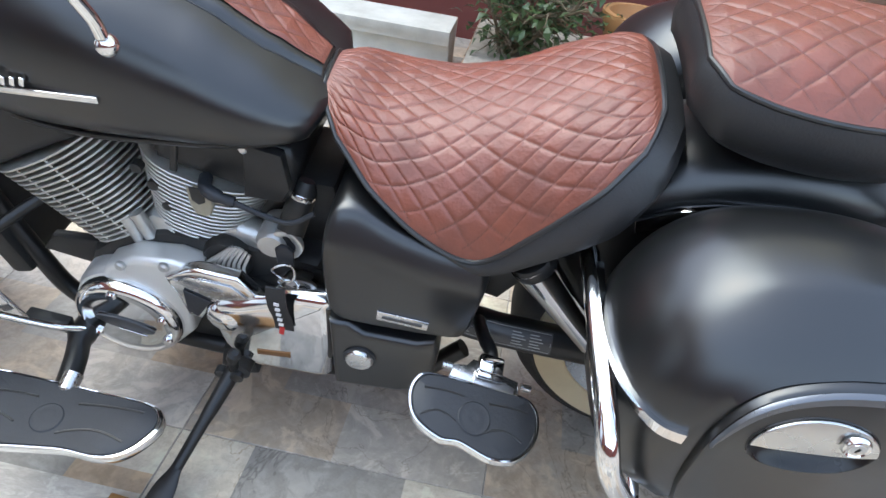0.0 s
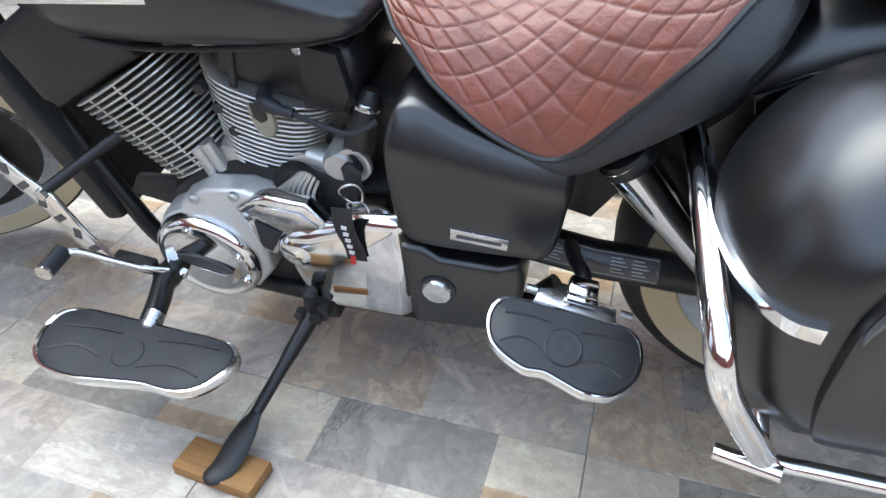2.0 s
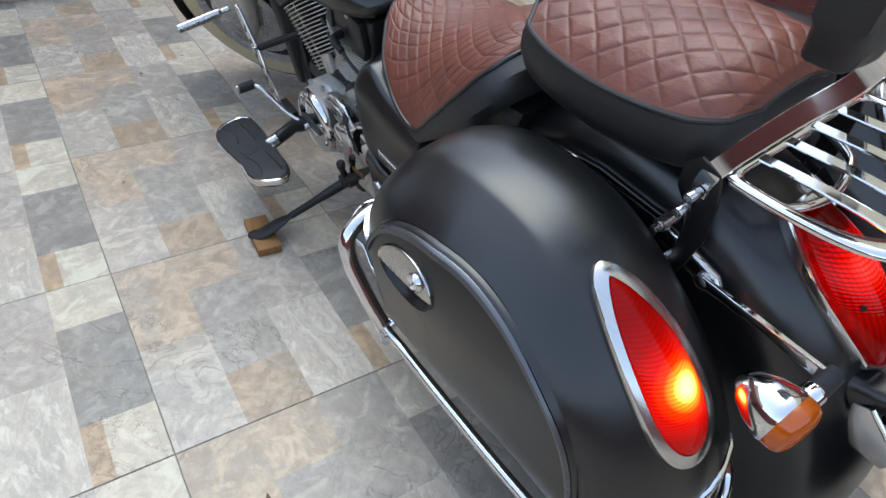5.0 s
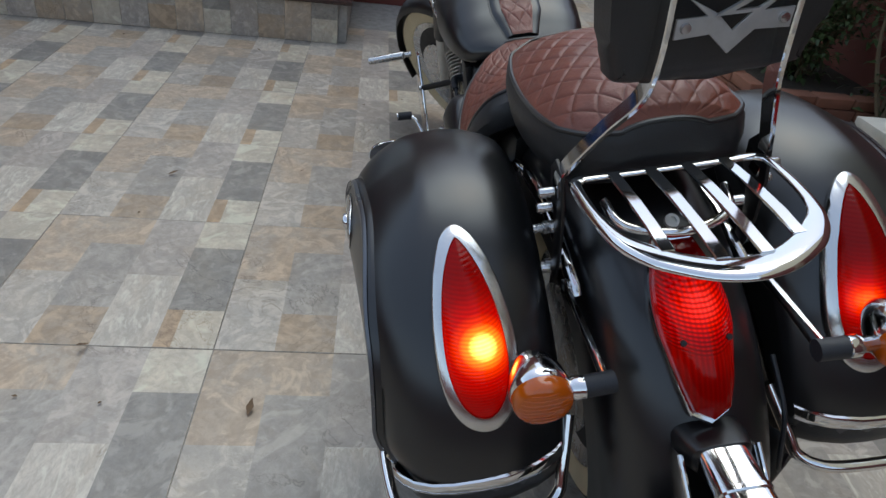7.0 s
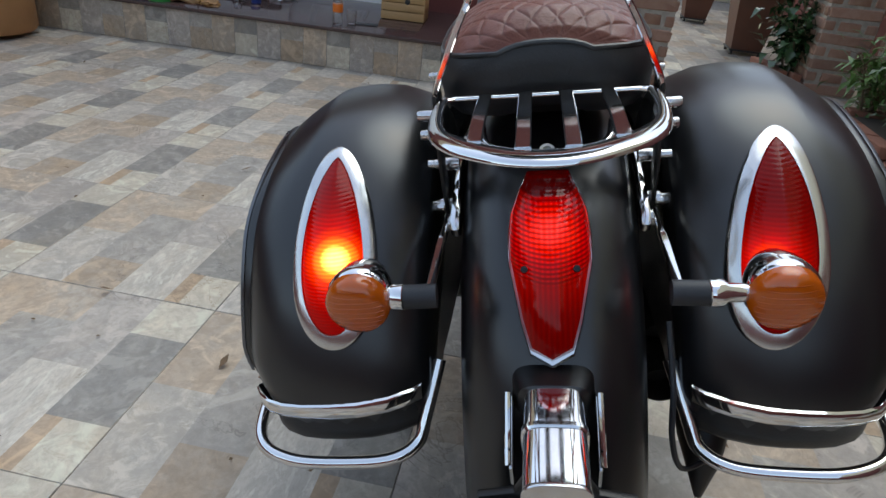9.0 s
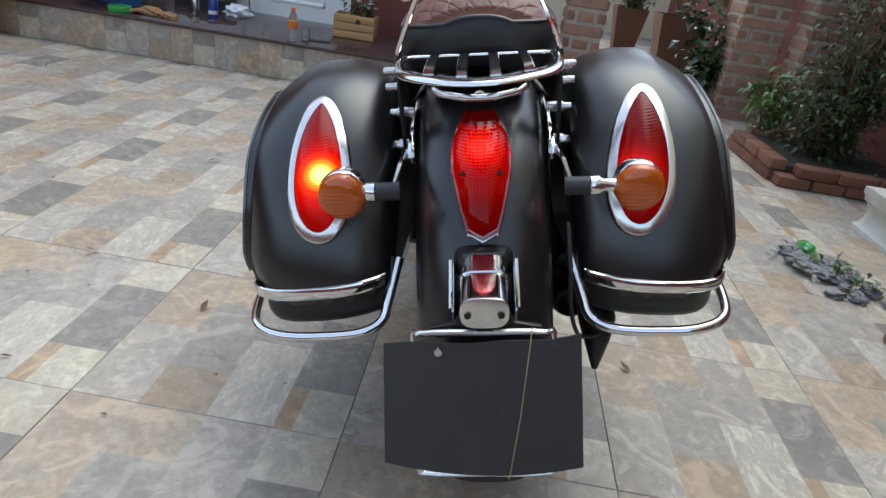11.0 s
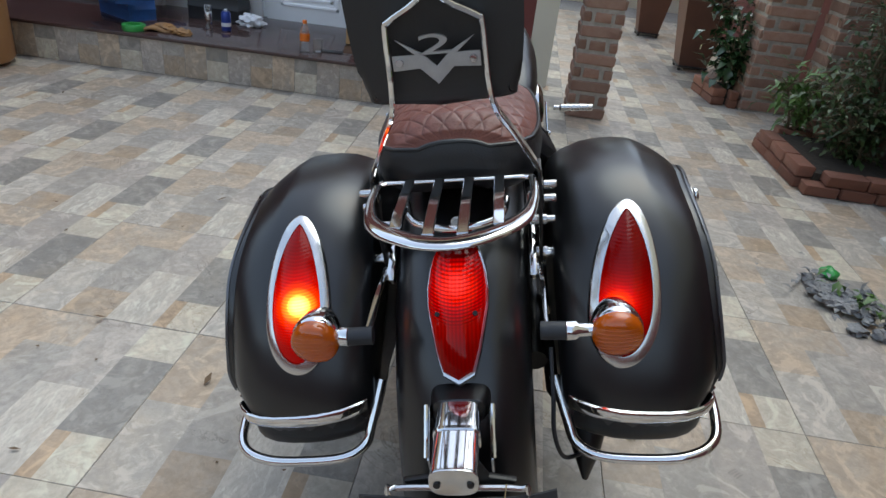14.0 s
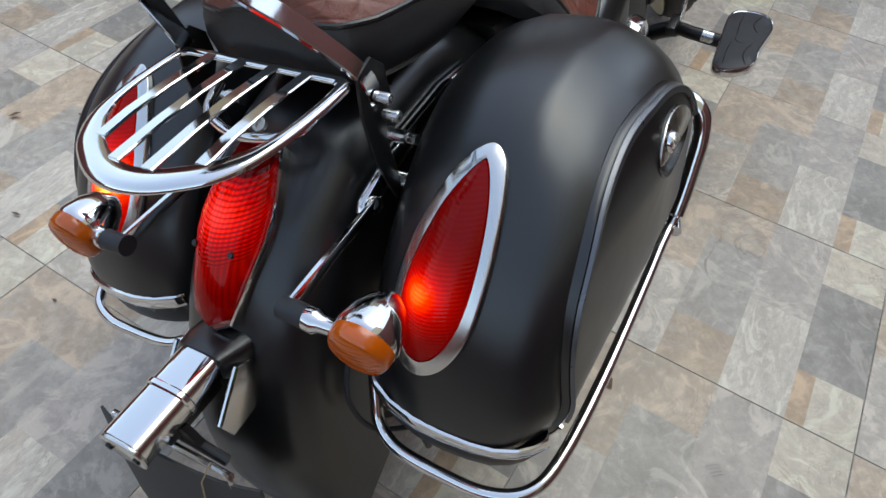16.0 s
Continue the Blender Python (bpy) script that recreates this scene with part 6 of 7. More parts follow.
def tile_mesh(prints, w, d, gap=0.0008):
    """A tile lying in x (0..d) and y (0..w), its top at z = 0, printed in patches, with a worn arris."""
    g = Geo()
    lo, hx, hy = gap, d - gap, w - gap
    for y0, y1, x0, x1, mi in prints:
        xa, xb, ya, yb = max(x0, lo + 0.0012), min(x1, hx - 0.0012), max(y0, lo + 0.0012), min(y1, hy - 0.0012)
        g.add([(xa, ya, 0), (xb, ya, 0), (xb, yb, 0), (xa, yb, 0)], [(0, 1, 2, 3)], mi)
    a, b = 0.0012, 0.0015
    o = [(lo + a, lo + a), (hx - a, lo + a), (hx - a, hy - a), (lo + a, hy - a)]
    q = [(lo, lo), (hx, lo), (hx, hy), (lo, hy)]
    g.add([(x, y, 0) for x, y in o] + [(x, y, -b) for x, y in q] + [(x, y, -0.009) for x, y in q],
          [(i, (i + 1) % 4, 4 + (i + 1) % 4, 4 + i) for i in range(4)] + [(4 + i, 4 + (i + 1) % 4, 8 + (i + 1) % 4, 8 + i) for i in range(4)], 2)
    return g.mesh("tile", PATCHES, flat=True)


floor = tagged(new("floor", Geo().box((-2.5, 0, -0.0535), (16, 16, 0.1)).mesh("floor", M_GROUT, flat=True)), "courtyard floor of printed stone-look tiles with dark joints", "floor", kind="structure")
TM = tile_mesh(PRINT, TILE, TILE)
for i in range(-14, 5):
    for j in range(-7, 8):
        x, y = TILE * i, TILE * j
        if x < -2.64 - 0.5 and y < 0.6:
            continue
        t = new("tile", TM)
        t.parent = floor
        t.matrix_world = pose(x, y, random.uniform(-0.0006, 0.0006), random.uniform(-0.05, 0.05), random.uniform(-0.05, 0.05), 0)

M_REDWALL = mat("red_plaster", (0.165, 0.036, 0.028), 0.72, var=0.5, second=(0.11, 0.028, 0.024), scale=2.5, bump=0.003, bscale=25)
M_CREAMWALL = mat("cream_plaster", (0.62, 0.56, 0.44), 0.75, var=0.4, second=(0.50, 0.45, 0.36), scale=2, bump=0.002, bscale=25)
M_TANWALL = mat("tan_plaster", (0.46, 0.36, 0.25), 0.75, var=0.4, second=(0.38, 0.30, 0.21), scale=2, bump=0.002, bscale=25)
M_GRANITE = mat("dark_red_granite", (0.045, 0.026, 0.024), 0.07, var=0.8, second=(0.10, 0.055, 0.048), scale=90, detail=6, rvar=0.06)
M_DOOR = mat("white_door_paint", (0.86, 0.87, 0.88), 0.35, var=0.25, second=(0.78, 0.79, 0.80), scale=3, bump=0.0006)
M_BRICK = mat("brick", (0.25, 0.125, 0.085), 0.85, var=0.8, second=(0.33, 0.20, 0.145), scale=11, bump=0.003, bscale=45, rnd=0.28, detail=7)
M_BRICK2 = mat("terracotta_brick", (0.235, 0.085, 0.05), 0.85, var=0.8, second=(0.17, 0.07, 0.045), scale=11, bump=0.003, bscale=45, rnd=0.2, detail=7)
M_MORTAR = mat("mortar", (0.37, 0.32, 0.265), 0.9, var=0.6, scale=25, bump=0.003, bscale=60)
M_SOIL = mat("soil", (0.045, 0.032, 0.022), 0.95, var=0.6, scale=25, bump=0.01, bscale=30)

STEP_X, STEP_H = -2.635, 0.25
platform = tagged(new("step_platform", Geo().box((STEP_X - 0.92, -2.9, STEP_H / 2 - 0.01), (1.80, 6.2, STEP_H - 0.03)).mesh("step_platform", M_GROUT, flat=True)), "raised doorstep faced with tiles under dark granite", "step", kind="structure")
part("granite_top", Geo().box((STEP_X - 0.9, -2.9, STEP_H - 0.013), (1.84, 6.26, 0.022), None, 0.004), M_GRANITE, platform, "polished dark red granite slab")
RH = STEP_H - 0.026
RP = [[(0, .15, 0, .09, 6), (0, .15, .09, RH, 7)], [(0, .15, 0, RH, 4)], [(0, .15, 0, .09, 1), (0, .15, .09, RH, 3)], [(0, .15, 0, RH, 0)]]
rmesh = [(tile_mesh(q, 0.15, RH, 0.0006), 0.15) for q in RP]
y, k = -6.0, 0
while y < 0.15:
    me, w = rmesh[k % 4]
    t = new("riser_tile", me)
    t.parent = platform
    t.matrix_world = Matrix.Translation((STEP_X, y, 0.001)) @ Matrix(((0, 0, 1, 0), (0, 1, 0, 0), (-1, 0, 0, 0), (0, 0, 0, 1))) @ Matrix.Translation((-RH, 0, 0))
    y += w
    k += 1

WX = STEP_X - 1.05


def wall_box(name, label, x0, x1, y0, y1, z0, z1, m):
    return tagged(new(name, Geo().box(((x0 + x1) / 2, (y0 + y1) / 2, (z0 + z1) / 2), (x1 - x0, y1 - y0, z1 - z0)).mesh(name, m, flat=True)), label, "wall", kind="structure")


DY0, DY1 = -2.13, -0.40
wall_box("wall_west", "dark red plastered house wall", WX - 0.2, WX, -8, DY0, 0, 3.4, M_REDWALL)
wall_box("wall_west_2", "dark red plastered wall beside the door", WX - 0.2, WX, DY1, 0.90, 0, 3.4, M_REDWALL)
wall_box("wall_lintel", "dark red plastered wall over the door", WX - 0.2, WX, DY0, DY1, 2.35, 3.4, M_REDWALL)
wall_box("wall_corner", "cream plastered wall end at the passage", WX - 0.2, WX, 0.90, 1.07, 0, 3.4, M_CREAMWALL)
wall_box("wall_north", "dark red plastered garden wall", -9.5, 5.4, 3.30, 3.5, 0, 3.0, M_REDWALL)
wall_box("wall_end", "sunlit cream wall at the passage end", -9.8, -9.55, 0.2, 3.5, 0, 3.0, M_CREAMWALL)
# unseen, added; dark red so that the paint reflects a darker south
wall_box("wall_south", "unseen dark red wall, added to close the courtyard and shape its light", -4, 5.4, -6.2, -6.0, 0, 2.6, M_REDWALL)
# unseen, added; kept low and far to let eastern sky reach the house
wall_box("wall_east", "unseen dark red wall, added to close the courtyard and shape its light", 5.2, 5.4, -6.2, 3.5, 0, 1.7, M_REDWALL)
# unseen wall added above the house: cuts western sky, browns the reflections
wall_box("wall_upper_west", "unseen tan upper wall, added to block sky and tint reflections", WX - 0.25, WX - 0.02, -8, -0.2, 3.4, 4.3, M_TANWALL)
# unseen wall added over the garden wall to darken the floor beside it
wall_box("wall_upper_north", "unseen cream wall added above the garden wall to block northern sky", -0.9, 5.4, 3.35, 3.55, 3.0, 6.4, M_CREAMWALL)
bb = tagged(new("baseboard", Geo().box((WX + 0.01, -5.07, STEP_H + 0.05), (0.016, 5.86, 0.09), None, 0.003).mesh("baseboard", M_GRANITE)), "dark granite skirting on the red wall", "skirting", kind="structure")

# double door
door = tagged(new("door_1", Geo().box((WX - 0.10, (DY0 + DY1) / 2, (2.35 + STEP_H) / 2), (0.04, DY1 - DY0, 2.35 - STEP_H)).mesh("door_1", M_DOOR, flat=True)), "white panelled double door, closed", "door", kind="structure")
for y0, y1 in ((DY0, DY0 + 0.09), (DY1 - 0.09, DY1)):
    part("door_jamb", Geo().box((WX - 0.05, (y0 + y1) / 2, 1.26), (0.14, y1 - y0, 2.17), None, 0.008), M_DOOR, door)
for y0, y1 in ((DY0 + 0.09, DY0 + 0.90), (DY0 + 0.93, DY1 - 0.09)):
    leaf = part("door_leaf", Geo().box((WX - 0.06, (y0 + y1) / 2, 1.26), (0.05, y1 - y0 - 0.01, 2.12), None, 0.004), M_DOOR, door)
    for z0, z1 in ((0.36, 1.0), (1.12, 2.15)):
        gg = Geo()
        for a, b, c, d, hh in ((0.12, 0.14, 0.0, 0.0, 0.012), (0.17, 0.19, 0, 0, 0.008)):
            ym0, ym1, zm0, zm1 = y0 + a, y1 - a, z0 + a - 0.12, z1 - a + 0.12
            for p, q, r, t in ((ym0, ym1, zm0, zm0 + 0.025), (ym0, ym1, zm1 - 0.025, zm1), (ym0, ym0 + 0.025, zm0, zm1), (ym1 - 0.025, ym1, zm0, zm1)):
                gg.box((WX - 0.035, (p + q) / 2, (r + t) / 2), (hh * 2, q - p, t - r), None, 0.005)
        part("panel_moulding", gg, M_DOOR, leaf)


# brick pillars
def brick_mesh(lx, ly, lz, seed):
    rnd = random.Random(seed)
    g = Geo().box((0, 0, 0), (lx, ly, lz), None, 0.006, 1)
    g.v = [(x + rnd.uniform(-1, 1) * 0.0022, y + rnd.uniform(-1, 1) * 0.0022, z + rnd.uniform(-1, 1) * 0.0018) for x, y, z in g.v]
    return g


def pillar(name, cx, cy, w, h, label, course=0.088, brick=0.19):
    p = tagged(new(name, Geo().box((0, 0, h / 2), (w - 0.012, w - 0.012, h)).mesh(name, M_MORTAR, flat=True)), label, "pillar", "brick pillars", "structure")
    p.matrix_world = pose(cx, cy, 0)
    kinds = [brick_mesh(w * 0.93, 0.1, course * 0.80, 3).mesh("brick", M_BRICK), brick_mesh(w * 0.40, 0.1, course * 0.70, 5).mesh("brick", M_BRICK), brick_mesh(w * 0.20, 0.1, course * 0.70, 8).mesh("brick", M_BRICK)]
    n = int(h / course)
    for k in range(n):
        z = course * (k + 0.5)
        for face in range(4):
            order = ((0, 0.0),) if (k + face) % 2 else ((2, -w * 0.385), (1, w * 0.02), (2, w * 0.40))
            for kd, off in order:
                b = new("brick", kinds[kd])
                b.parent = p
                b.matrix_local = pose(0, 0, 0, 0, 0, 90 * face) @ pose(off + random.uniform(-0.004, 0.004), w / 2 - 0.05 + random.uniform(0, 0.005), z + random.uniform(-0.003, 0.003), random.uniform(-1, 1), random.uniform(-1, 1), random.uniform(-0.8, 0.8))
    return p


pillar("pillar_1", -3.08, 1.325, 0.26, 2.9, "weathered brick pillar at the passage mouth")
pillar("pillar_2", -3.98, 2.76, 0.36, 2.9, "weathered brick pillar by the planter")
pillar("pillar_3", -3.62, 3.12, 0.30, 2.9, "weathered brick pillar behind the shrubs")


# ---- things in the courtyard ----
M_WOOD = mat("raw_wood_block", (0.36, 0.17, 0.055), 0.7, var=0.8, second=(0.22, 0.10, 0.035), scale=9, stretch=(1, 9, 9), bump=0.0015, bscale=40)
M_PINE = mat("pine_crate_wood", (0.52, 0.30, 0.13), 0.6, var=0.7, second=(0.38, 0.20, 0.08), scale=7, stretch=(6, 1, 6), bump=0.001, bscale=50)
M_POTCLAY = mat("orange_clay", (0.40, 0.19, 0.075), 0.6, var=0.5, second=(0.30, 0.13, 0.05), scale=5, bump=0.0015, bscale=60)
M_POTRUST = mat("rust_brown_pot", (0.14, 0.055, 0.032), 0.65, var=0.6, second=(0.09, 0.038, 0.025), scale=5, bump=0.001, bscale=50)
M_BLUE = mat("blue_painted_steel", (0.014, 0.105, 0.31), 0.42, var=0.5, second=(0.02, 0.05, 0.12), scale=14, bump=0.0008, bscale=60)
M_BLACKBOX = mat("black_moulded_plastic", (0.02, 0.02, 0.022), 0.5, bump=0.0006, bscale=200, var=0.4, second=(0.035, 0.035, 0.035))
M_ORANGE = mat("orange_plastic", (0.75, 0.16, 0.02), 0.4)
M_GREENP = mat("green_plastic", (0.01, 0.32, 0.07), 0.35)
M_RAG = mat("tan_work_glove", (0.42, 0.20, 0.06), 0.85, var=0.8, second=(0.25, 0.15, 0.10), scale=18, bump=0.004, bscale=50)
M_BAG = mat("white_plastic_bag", (0.72, 0.73, 0.74), 0.35, var=0.4, second=(0.55, 0.56, 0.58), scale=25, bump=0.004, bscale=60)
M_PET = mat("clear_bottle_plastic", (0.85, 0.9, 0.9), 0.08, trans=0.9)
M_GLASS = mat("drinking_glass", (0.95, 0.97, 0.97), 0.02, trans=1.0)
M_CANBLUE = mat("blue_can_print", (0.02, 0.06, 0.28), 0.35, 0.3)
M_LEAF = mat("bush_leaf", (0.024, 0.052, 0.015), 0.45, var=0.8, second=(0.048, 0.088, 0.025), scale=6)
M_LEAF2 = mat("dark_glossy_leaf", (0.018, 0.05, 0.018), 0.22, var=0.7, second=(0.035, 0.085, 0.03), scale=8)
M_LEAF3 = mat("bright_fern_leaf", (0.065, 0.15, 0.025), 0.45, var=0.7, second=(0.035, 0.09, 0.015), scale=8)
M_PALM = mat("palm_leaf", (0.04, 0.085, 0.028), 0.4, var=0.8, second=(0.07, 0.12, 0.03), scale=5)
M_STEM = mat("bush_stem", (0.14, 0.10, 0.06), 0.8, var=0.6, scale=20, bump=0.002)
M_DRY = mat("dry_leaf", (0.16, 0.09, 0.045), 0.8, var=0.7, second=(0.07, 0.045, 0.03), scale=30)
M_WHITEPL = mat("weathered_white_plaster", (0.60, 0.58, 0.52), 0.8, var=0.7, second=(0.38, 0.36, 0.31), scale=7, bump=0.003, bscale=35, detail=8)
M_FLOWER = mat("white_petal", (0.8, 0.8, 0.75), 0.6)
M_GREYRAG = mat("grey_debris", (0.16, 0.16, 0.165), 0.85, var=0.9, second=(0.34, 0.33, 0.31), scale=22, bump=0.004, bscale=70)
M_BLACKP = mat("black_caster", (0.02, 0.02, 0.02), 0.5)


def leaf(g, p, d, up, ln, w, droop=0.3, mi=0):
    """A pointed leaf of two bent halves from p along d."""
    d = Vector(d).normalized()
    sd = d.cross(Vector(up))
    sd = sd.normalized() if sd.length > 1e-4 else Vector((1, 0, 0))
    n = sd.cross(d).normalized()
    p = Vector(p)
    m = p + d * ln * 0.5 + n * ln * 0.06
    t = p + d * ln - n * ln * droop
    g.add([p, m + sd * w / 2 + n * w * 0.12, t, m - sd * w / 2 + n * w * 0.12, m], [(0, 1, 4), (1, 2, 4), (2, 3, 4), (3, 0, 4)], mi)


def shrub(name, label, at, stems, height, spread, leaves, size, m_leaf, seed, lean=(0, 0), group="", wide=0.45, clump=0.10):
    """Bent stems with side twigs, and clumps of leaves round the twigs' ends."""
    R = random.Random(seed)
    th = thing(name, label, "plant", group, m=pose(*at))
    gs, gl = Geo(), Geo()
    ends = []
    for _ in range(stems):
        a, r = R.uniform(0, 6.283), spread * 0.25 * R.random()
        p = Vector((r * math.cos(a), r * math.sin(a), 0))
        top = Vector((spread * R.uniform(-1, 1) * 0.75 + lean[0], spread * R.uniform(-1, 1) * 0.75 + lean[1], height * R.uniform(0.45, 1.0)))
        mid = p.lerp(top, 0.5) + Vector((R.uniform(-1, 1), R.uniform(-1, 1), 0.4)) * spread * 0.18
        path = catmull([p, mid, top], 6)
        k = len(path)
        gs.tube(path, [0.011 * (1 - 0.75 * i / k) * (0.6 + height * 0.5) for i in range(k)], 6)
        for i in range(2, k):
            ends.append(path[i])
            for _q in range(2):
                tw = path[i] + Vector((R.uniform(-1, 1), R.uniform(-1, 1), R.uniform(-0.4, 0.8))) * spread * 0.38
                gs.tube([path[i], path[i].lerp(tw, 0.5) + Vector((0, 0, 0.02)), tw], [0.004, 0.003, 0.0015], 5)
                ends.append(tw)
    for _ in range(leaves):
        c = R.choice(ends)
        d = Vector((R.gauss(0, 1), R.gauss(0, 1), R.gauss(0.25, 0.7))).normalized()
        p = c + d * clump * R.random()
        if p.z < 0.02:
            p.z = 0.02 + 0.1 * R.random()
        s = size * R.uniform(0.55, 1.3)
        leaf(gl, p, d, (R.uniform(-0.4, 0.4), R.uniform(-0.4, 0.4), 1), s, s * wide, R.uniform(0.05, 0.4))
    part("stem", gs, M_STEM, th)
    part("foliage", gl, m_leaf, th)
    return th


# wood block under the stand
wb = Geo().box((0, 0, 0.012), (0.150, 0.064, 0.024), None, 0.0025)
block = tagged(new("wood_block", wb.mesh("wood_block", M_WOOD)), "small worn wooden block under the side stand", "wood block")
block.matrix_world = pose(-0.567, 0.391, 0.001, 0, 0, -4)

# barrel-shaped clay pot at the step's end
pot = tagged(new("clay_planter", Geo().lathe([(0.255, 0.03), (0.27, 0.05), (0.275, 0.30), (0.279, 0.52), (0.285, 0.525), (0.285, 0.540), (0.279, 0.545), (0.285, 0.56), (0.285, 0.575), (0.279, 0.58), (0.285, 0.595), (0.285, 0.61), (0.280, 0.615), (0.285, 0.86), (0.30, 0.87), (0.30, 0.90), (0.26, 0.90), (0.25, 0.84), (0.001, 0.83)], (0, 0, 0), (0, 0, 1), 48).mesh("clay_planter", M_POTCLAY)), "tall round orange clay planter with ribbed bands", "planter")
pot.matrix_world = pose(-2.30, -2.64, 0)
for a in (20, 140, 260):
    ft = tagged(new("tile_chip", Geo().box((0, 0, 0.015), (0.12, 0.08, 0.03), None, 0.003).mesh("tile_chip", M_WHITEPL)), "broken tile chip under the clay planter", "tile chip", "chips under the planter")
    ft.matrix_world = pose(-2.30 + 0.2 * math.cos(radians(a)), -2.64 + 0.2 * math.sin(radians(a)), 0.0005, 0, 0, a)
SH = STEP_H - 0.002


def tray(ln, w, h, t=0.004):
    """An open sheet-metal tray with a rolled rim and a pressed bead along its side."""
    def ring(o, z):
        return [(sx * (w / 2 + o), sy * (ln / 2 + o), z) for sx, sy in ((-1, -1), (1, -1), (1, 1), (-1, 1))]
    return Geo().loft([ring(0, 0), ring(0, h * 0.46), ring(0.003, h * 0.49), ring(0.003, h * 0.53), ring(0, h * 0.56), ring(0, h - 0.009), ring(0.006, h - 0.008), ring(0.006, h - 0.001), ring(0.003, h), ring(-t, h), ring(-t, t)], True, True)


tb = thing("cantilever_toolbox", "open blue steel cantilever toolbox on the doorstep", "toolbox", m=pose(-3.14, -2.02, SH, 0, 0, -32))
part("base", tray(0.42, 0.20, 0.15), M_BLUE, tb)
for s, k, lift, out in ((-1, 0, 0.12, 0.30), (1, 0, 0.13, 0.19), (-1, 1, 0.20, 0.58), (1, 1, 0.22, 0.36)):
    tr = part("tray", tray(0.42, 0.19, 0.06 if k == 0 else 0.07), M_BLUE, tb)
    tr.matrix_local = pose(s * out * 0.7, s * out * 0.45, lift, 0, -s * 7, 0)
for s in (-1, 1):
    for yy in (-0.19, 0.19):
        part("link", Geo().tube([(s * 0.09, yy, 0.10), (s * 0.22, yy + s * 0.12, 0.27)], 0.006, 8), M_STEEL, tb)
part("handle", Geo().tube(catmull([(0.05, -0.12, 0.12), (-0.08, -0.10, 0.20), (-0.08, 0.10, 0.20), (0.05, 0.12, 0.12)], 5), 0.007, 8), M_STEEL, tb)

bx = thing("plastic_toolbox", "open black plastic toolbox with an orange latch", "toolbox", m=pose(-3.46, -1.47, SH, 0, 0, -3))
g = tray(0.40, 0.20, 0.17, 0.006)
part("base", g, M_BLACKBOX, bx)
lid = part("lid", Geo().prism([(-0.20, 0.0), (0.20, 0.0), (0.21, 0.03), (0.20, 0.17), (0.17, 0.20), (-0.17, 0.20), (-0.20, 0.17), (-0.21, 0.03)], lambda a, b, d: (-0.10 - d - 0.12 * b, a, 0.18 + b), 0.05, 0.012), M_BLACKBOX, bx)
part("lid_tray", Geo().box((-0.100, 0.0, 0.265), (0.02, 0.26, 0.06), pose(0, 0, 0, 0, -7, 0), 0.006), M_BLACKBOX, bx)
part("lid_rib", Geo().box((-0.105, 0.0, 0.335), (0.02, 0.34, 0.02), pose(0, 0, 0, 0, -7, 0), 0.005), M_BLACKBOX, bx)
part("latch", Geo().box((-0.135, -0.005, 0.405), (0.02, 0.06, 0.05), pose(0, 0, 0, 0, -7, 0), 0.005), M_ORANGE, bx, "orange latch")
for k, (dx, dy) in enumerate(((0.02, -0.1), (-0.03, 0.02), (0.03, 0.12))):
    tl_ = part("tool", Geo().tube([(dx, dy - 0.06, 0.12), (dx + 0.02, dy + 0.05, 0.19)], 0.014, 8), M_RUBBER, bx)

can = thing("spray_can", "slim silver spray can with clear cap on the step", "spray can", m=pose(-3.06, -1.37, SH))
part("body", Geo().lathe([(0.024, 0), (0.026, 0.004), (0.026, 0.105), (0.022, 0.115)], (0, 0, 0), (0, 0, 1), 24), M_STEEL, can)
part("cap", Geo().lathe([(0.025, 0.105), (0.025, 0.16), (0.020, 0.165), (0.001, 0.166)], (0, 0, 0), (0, 0, 1), 24), M_PET, can, "clear cap")
can2 = thing("blue_can", "small blue and white grease can", "can", m=pose(-3.08, -1.25, SH))
part("body", Geo().lathe([(0.031, 0), (0.033, 0.004), (0.033, 0.115), (0.026, 0.13), (0.001, 0.131)], (0, 0, 0), (0, 0, 1), 24), M_CANBLUE, can2)
part("cap", Geo().lathe([(0.012, 0.13), (0.011, 0.145), (0.001, 0.146)], (0, 0, 0), (0, 0, 1), 16), M_WHITEMARK, can2)
part("label_band", Geo().lathe([(0.0335, 0.03), (0.0336, 0.035), (0.0336, 0.05), (0.0335, 0.055)], (0, 0, 0), (0, 0, 1), 24), M_WHITEMARK, can2)


def lump(g, c, r, seed, sq=(1, 1, 0.6), amp=0.35, n=14):
    R = random.Random(seed)
    o = Vector((R.uniform(0, 50), R.uniform(0, 50), R.uniform(0, 50)))
    rings = []
    for i in range(n + 1):
        a = math.pi * i / n
        rg = []
        for j in range(n * 2):
            b = math.pi * j / n
            v = Vector((math.sin(a) * math.cos(b), math.sin(a) * math.sin(b), math.cos(a)))
            k = r * (1 + amp * noise.noise(v * 2.2 + o) + 0.4 * amp * noise.noise(v * 6 + o))
            p = Vector((v.x * sq[0], v.y * sq[1], v.z * sq[2])) * k
            rg.append(Vector(c) + Vector((p.x, p.y, max(p.z, -r * sq[2] * 0.5))))
        rings.append(rg)
    g.loft(rings, True, False)


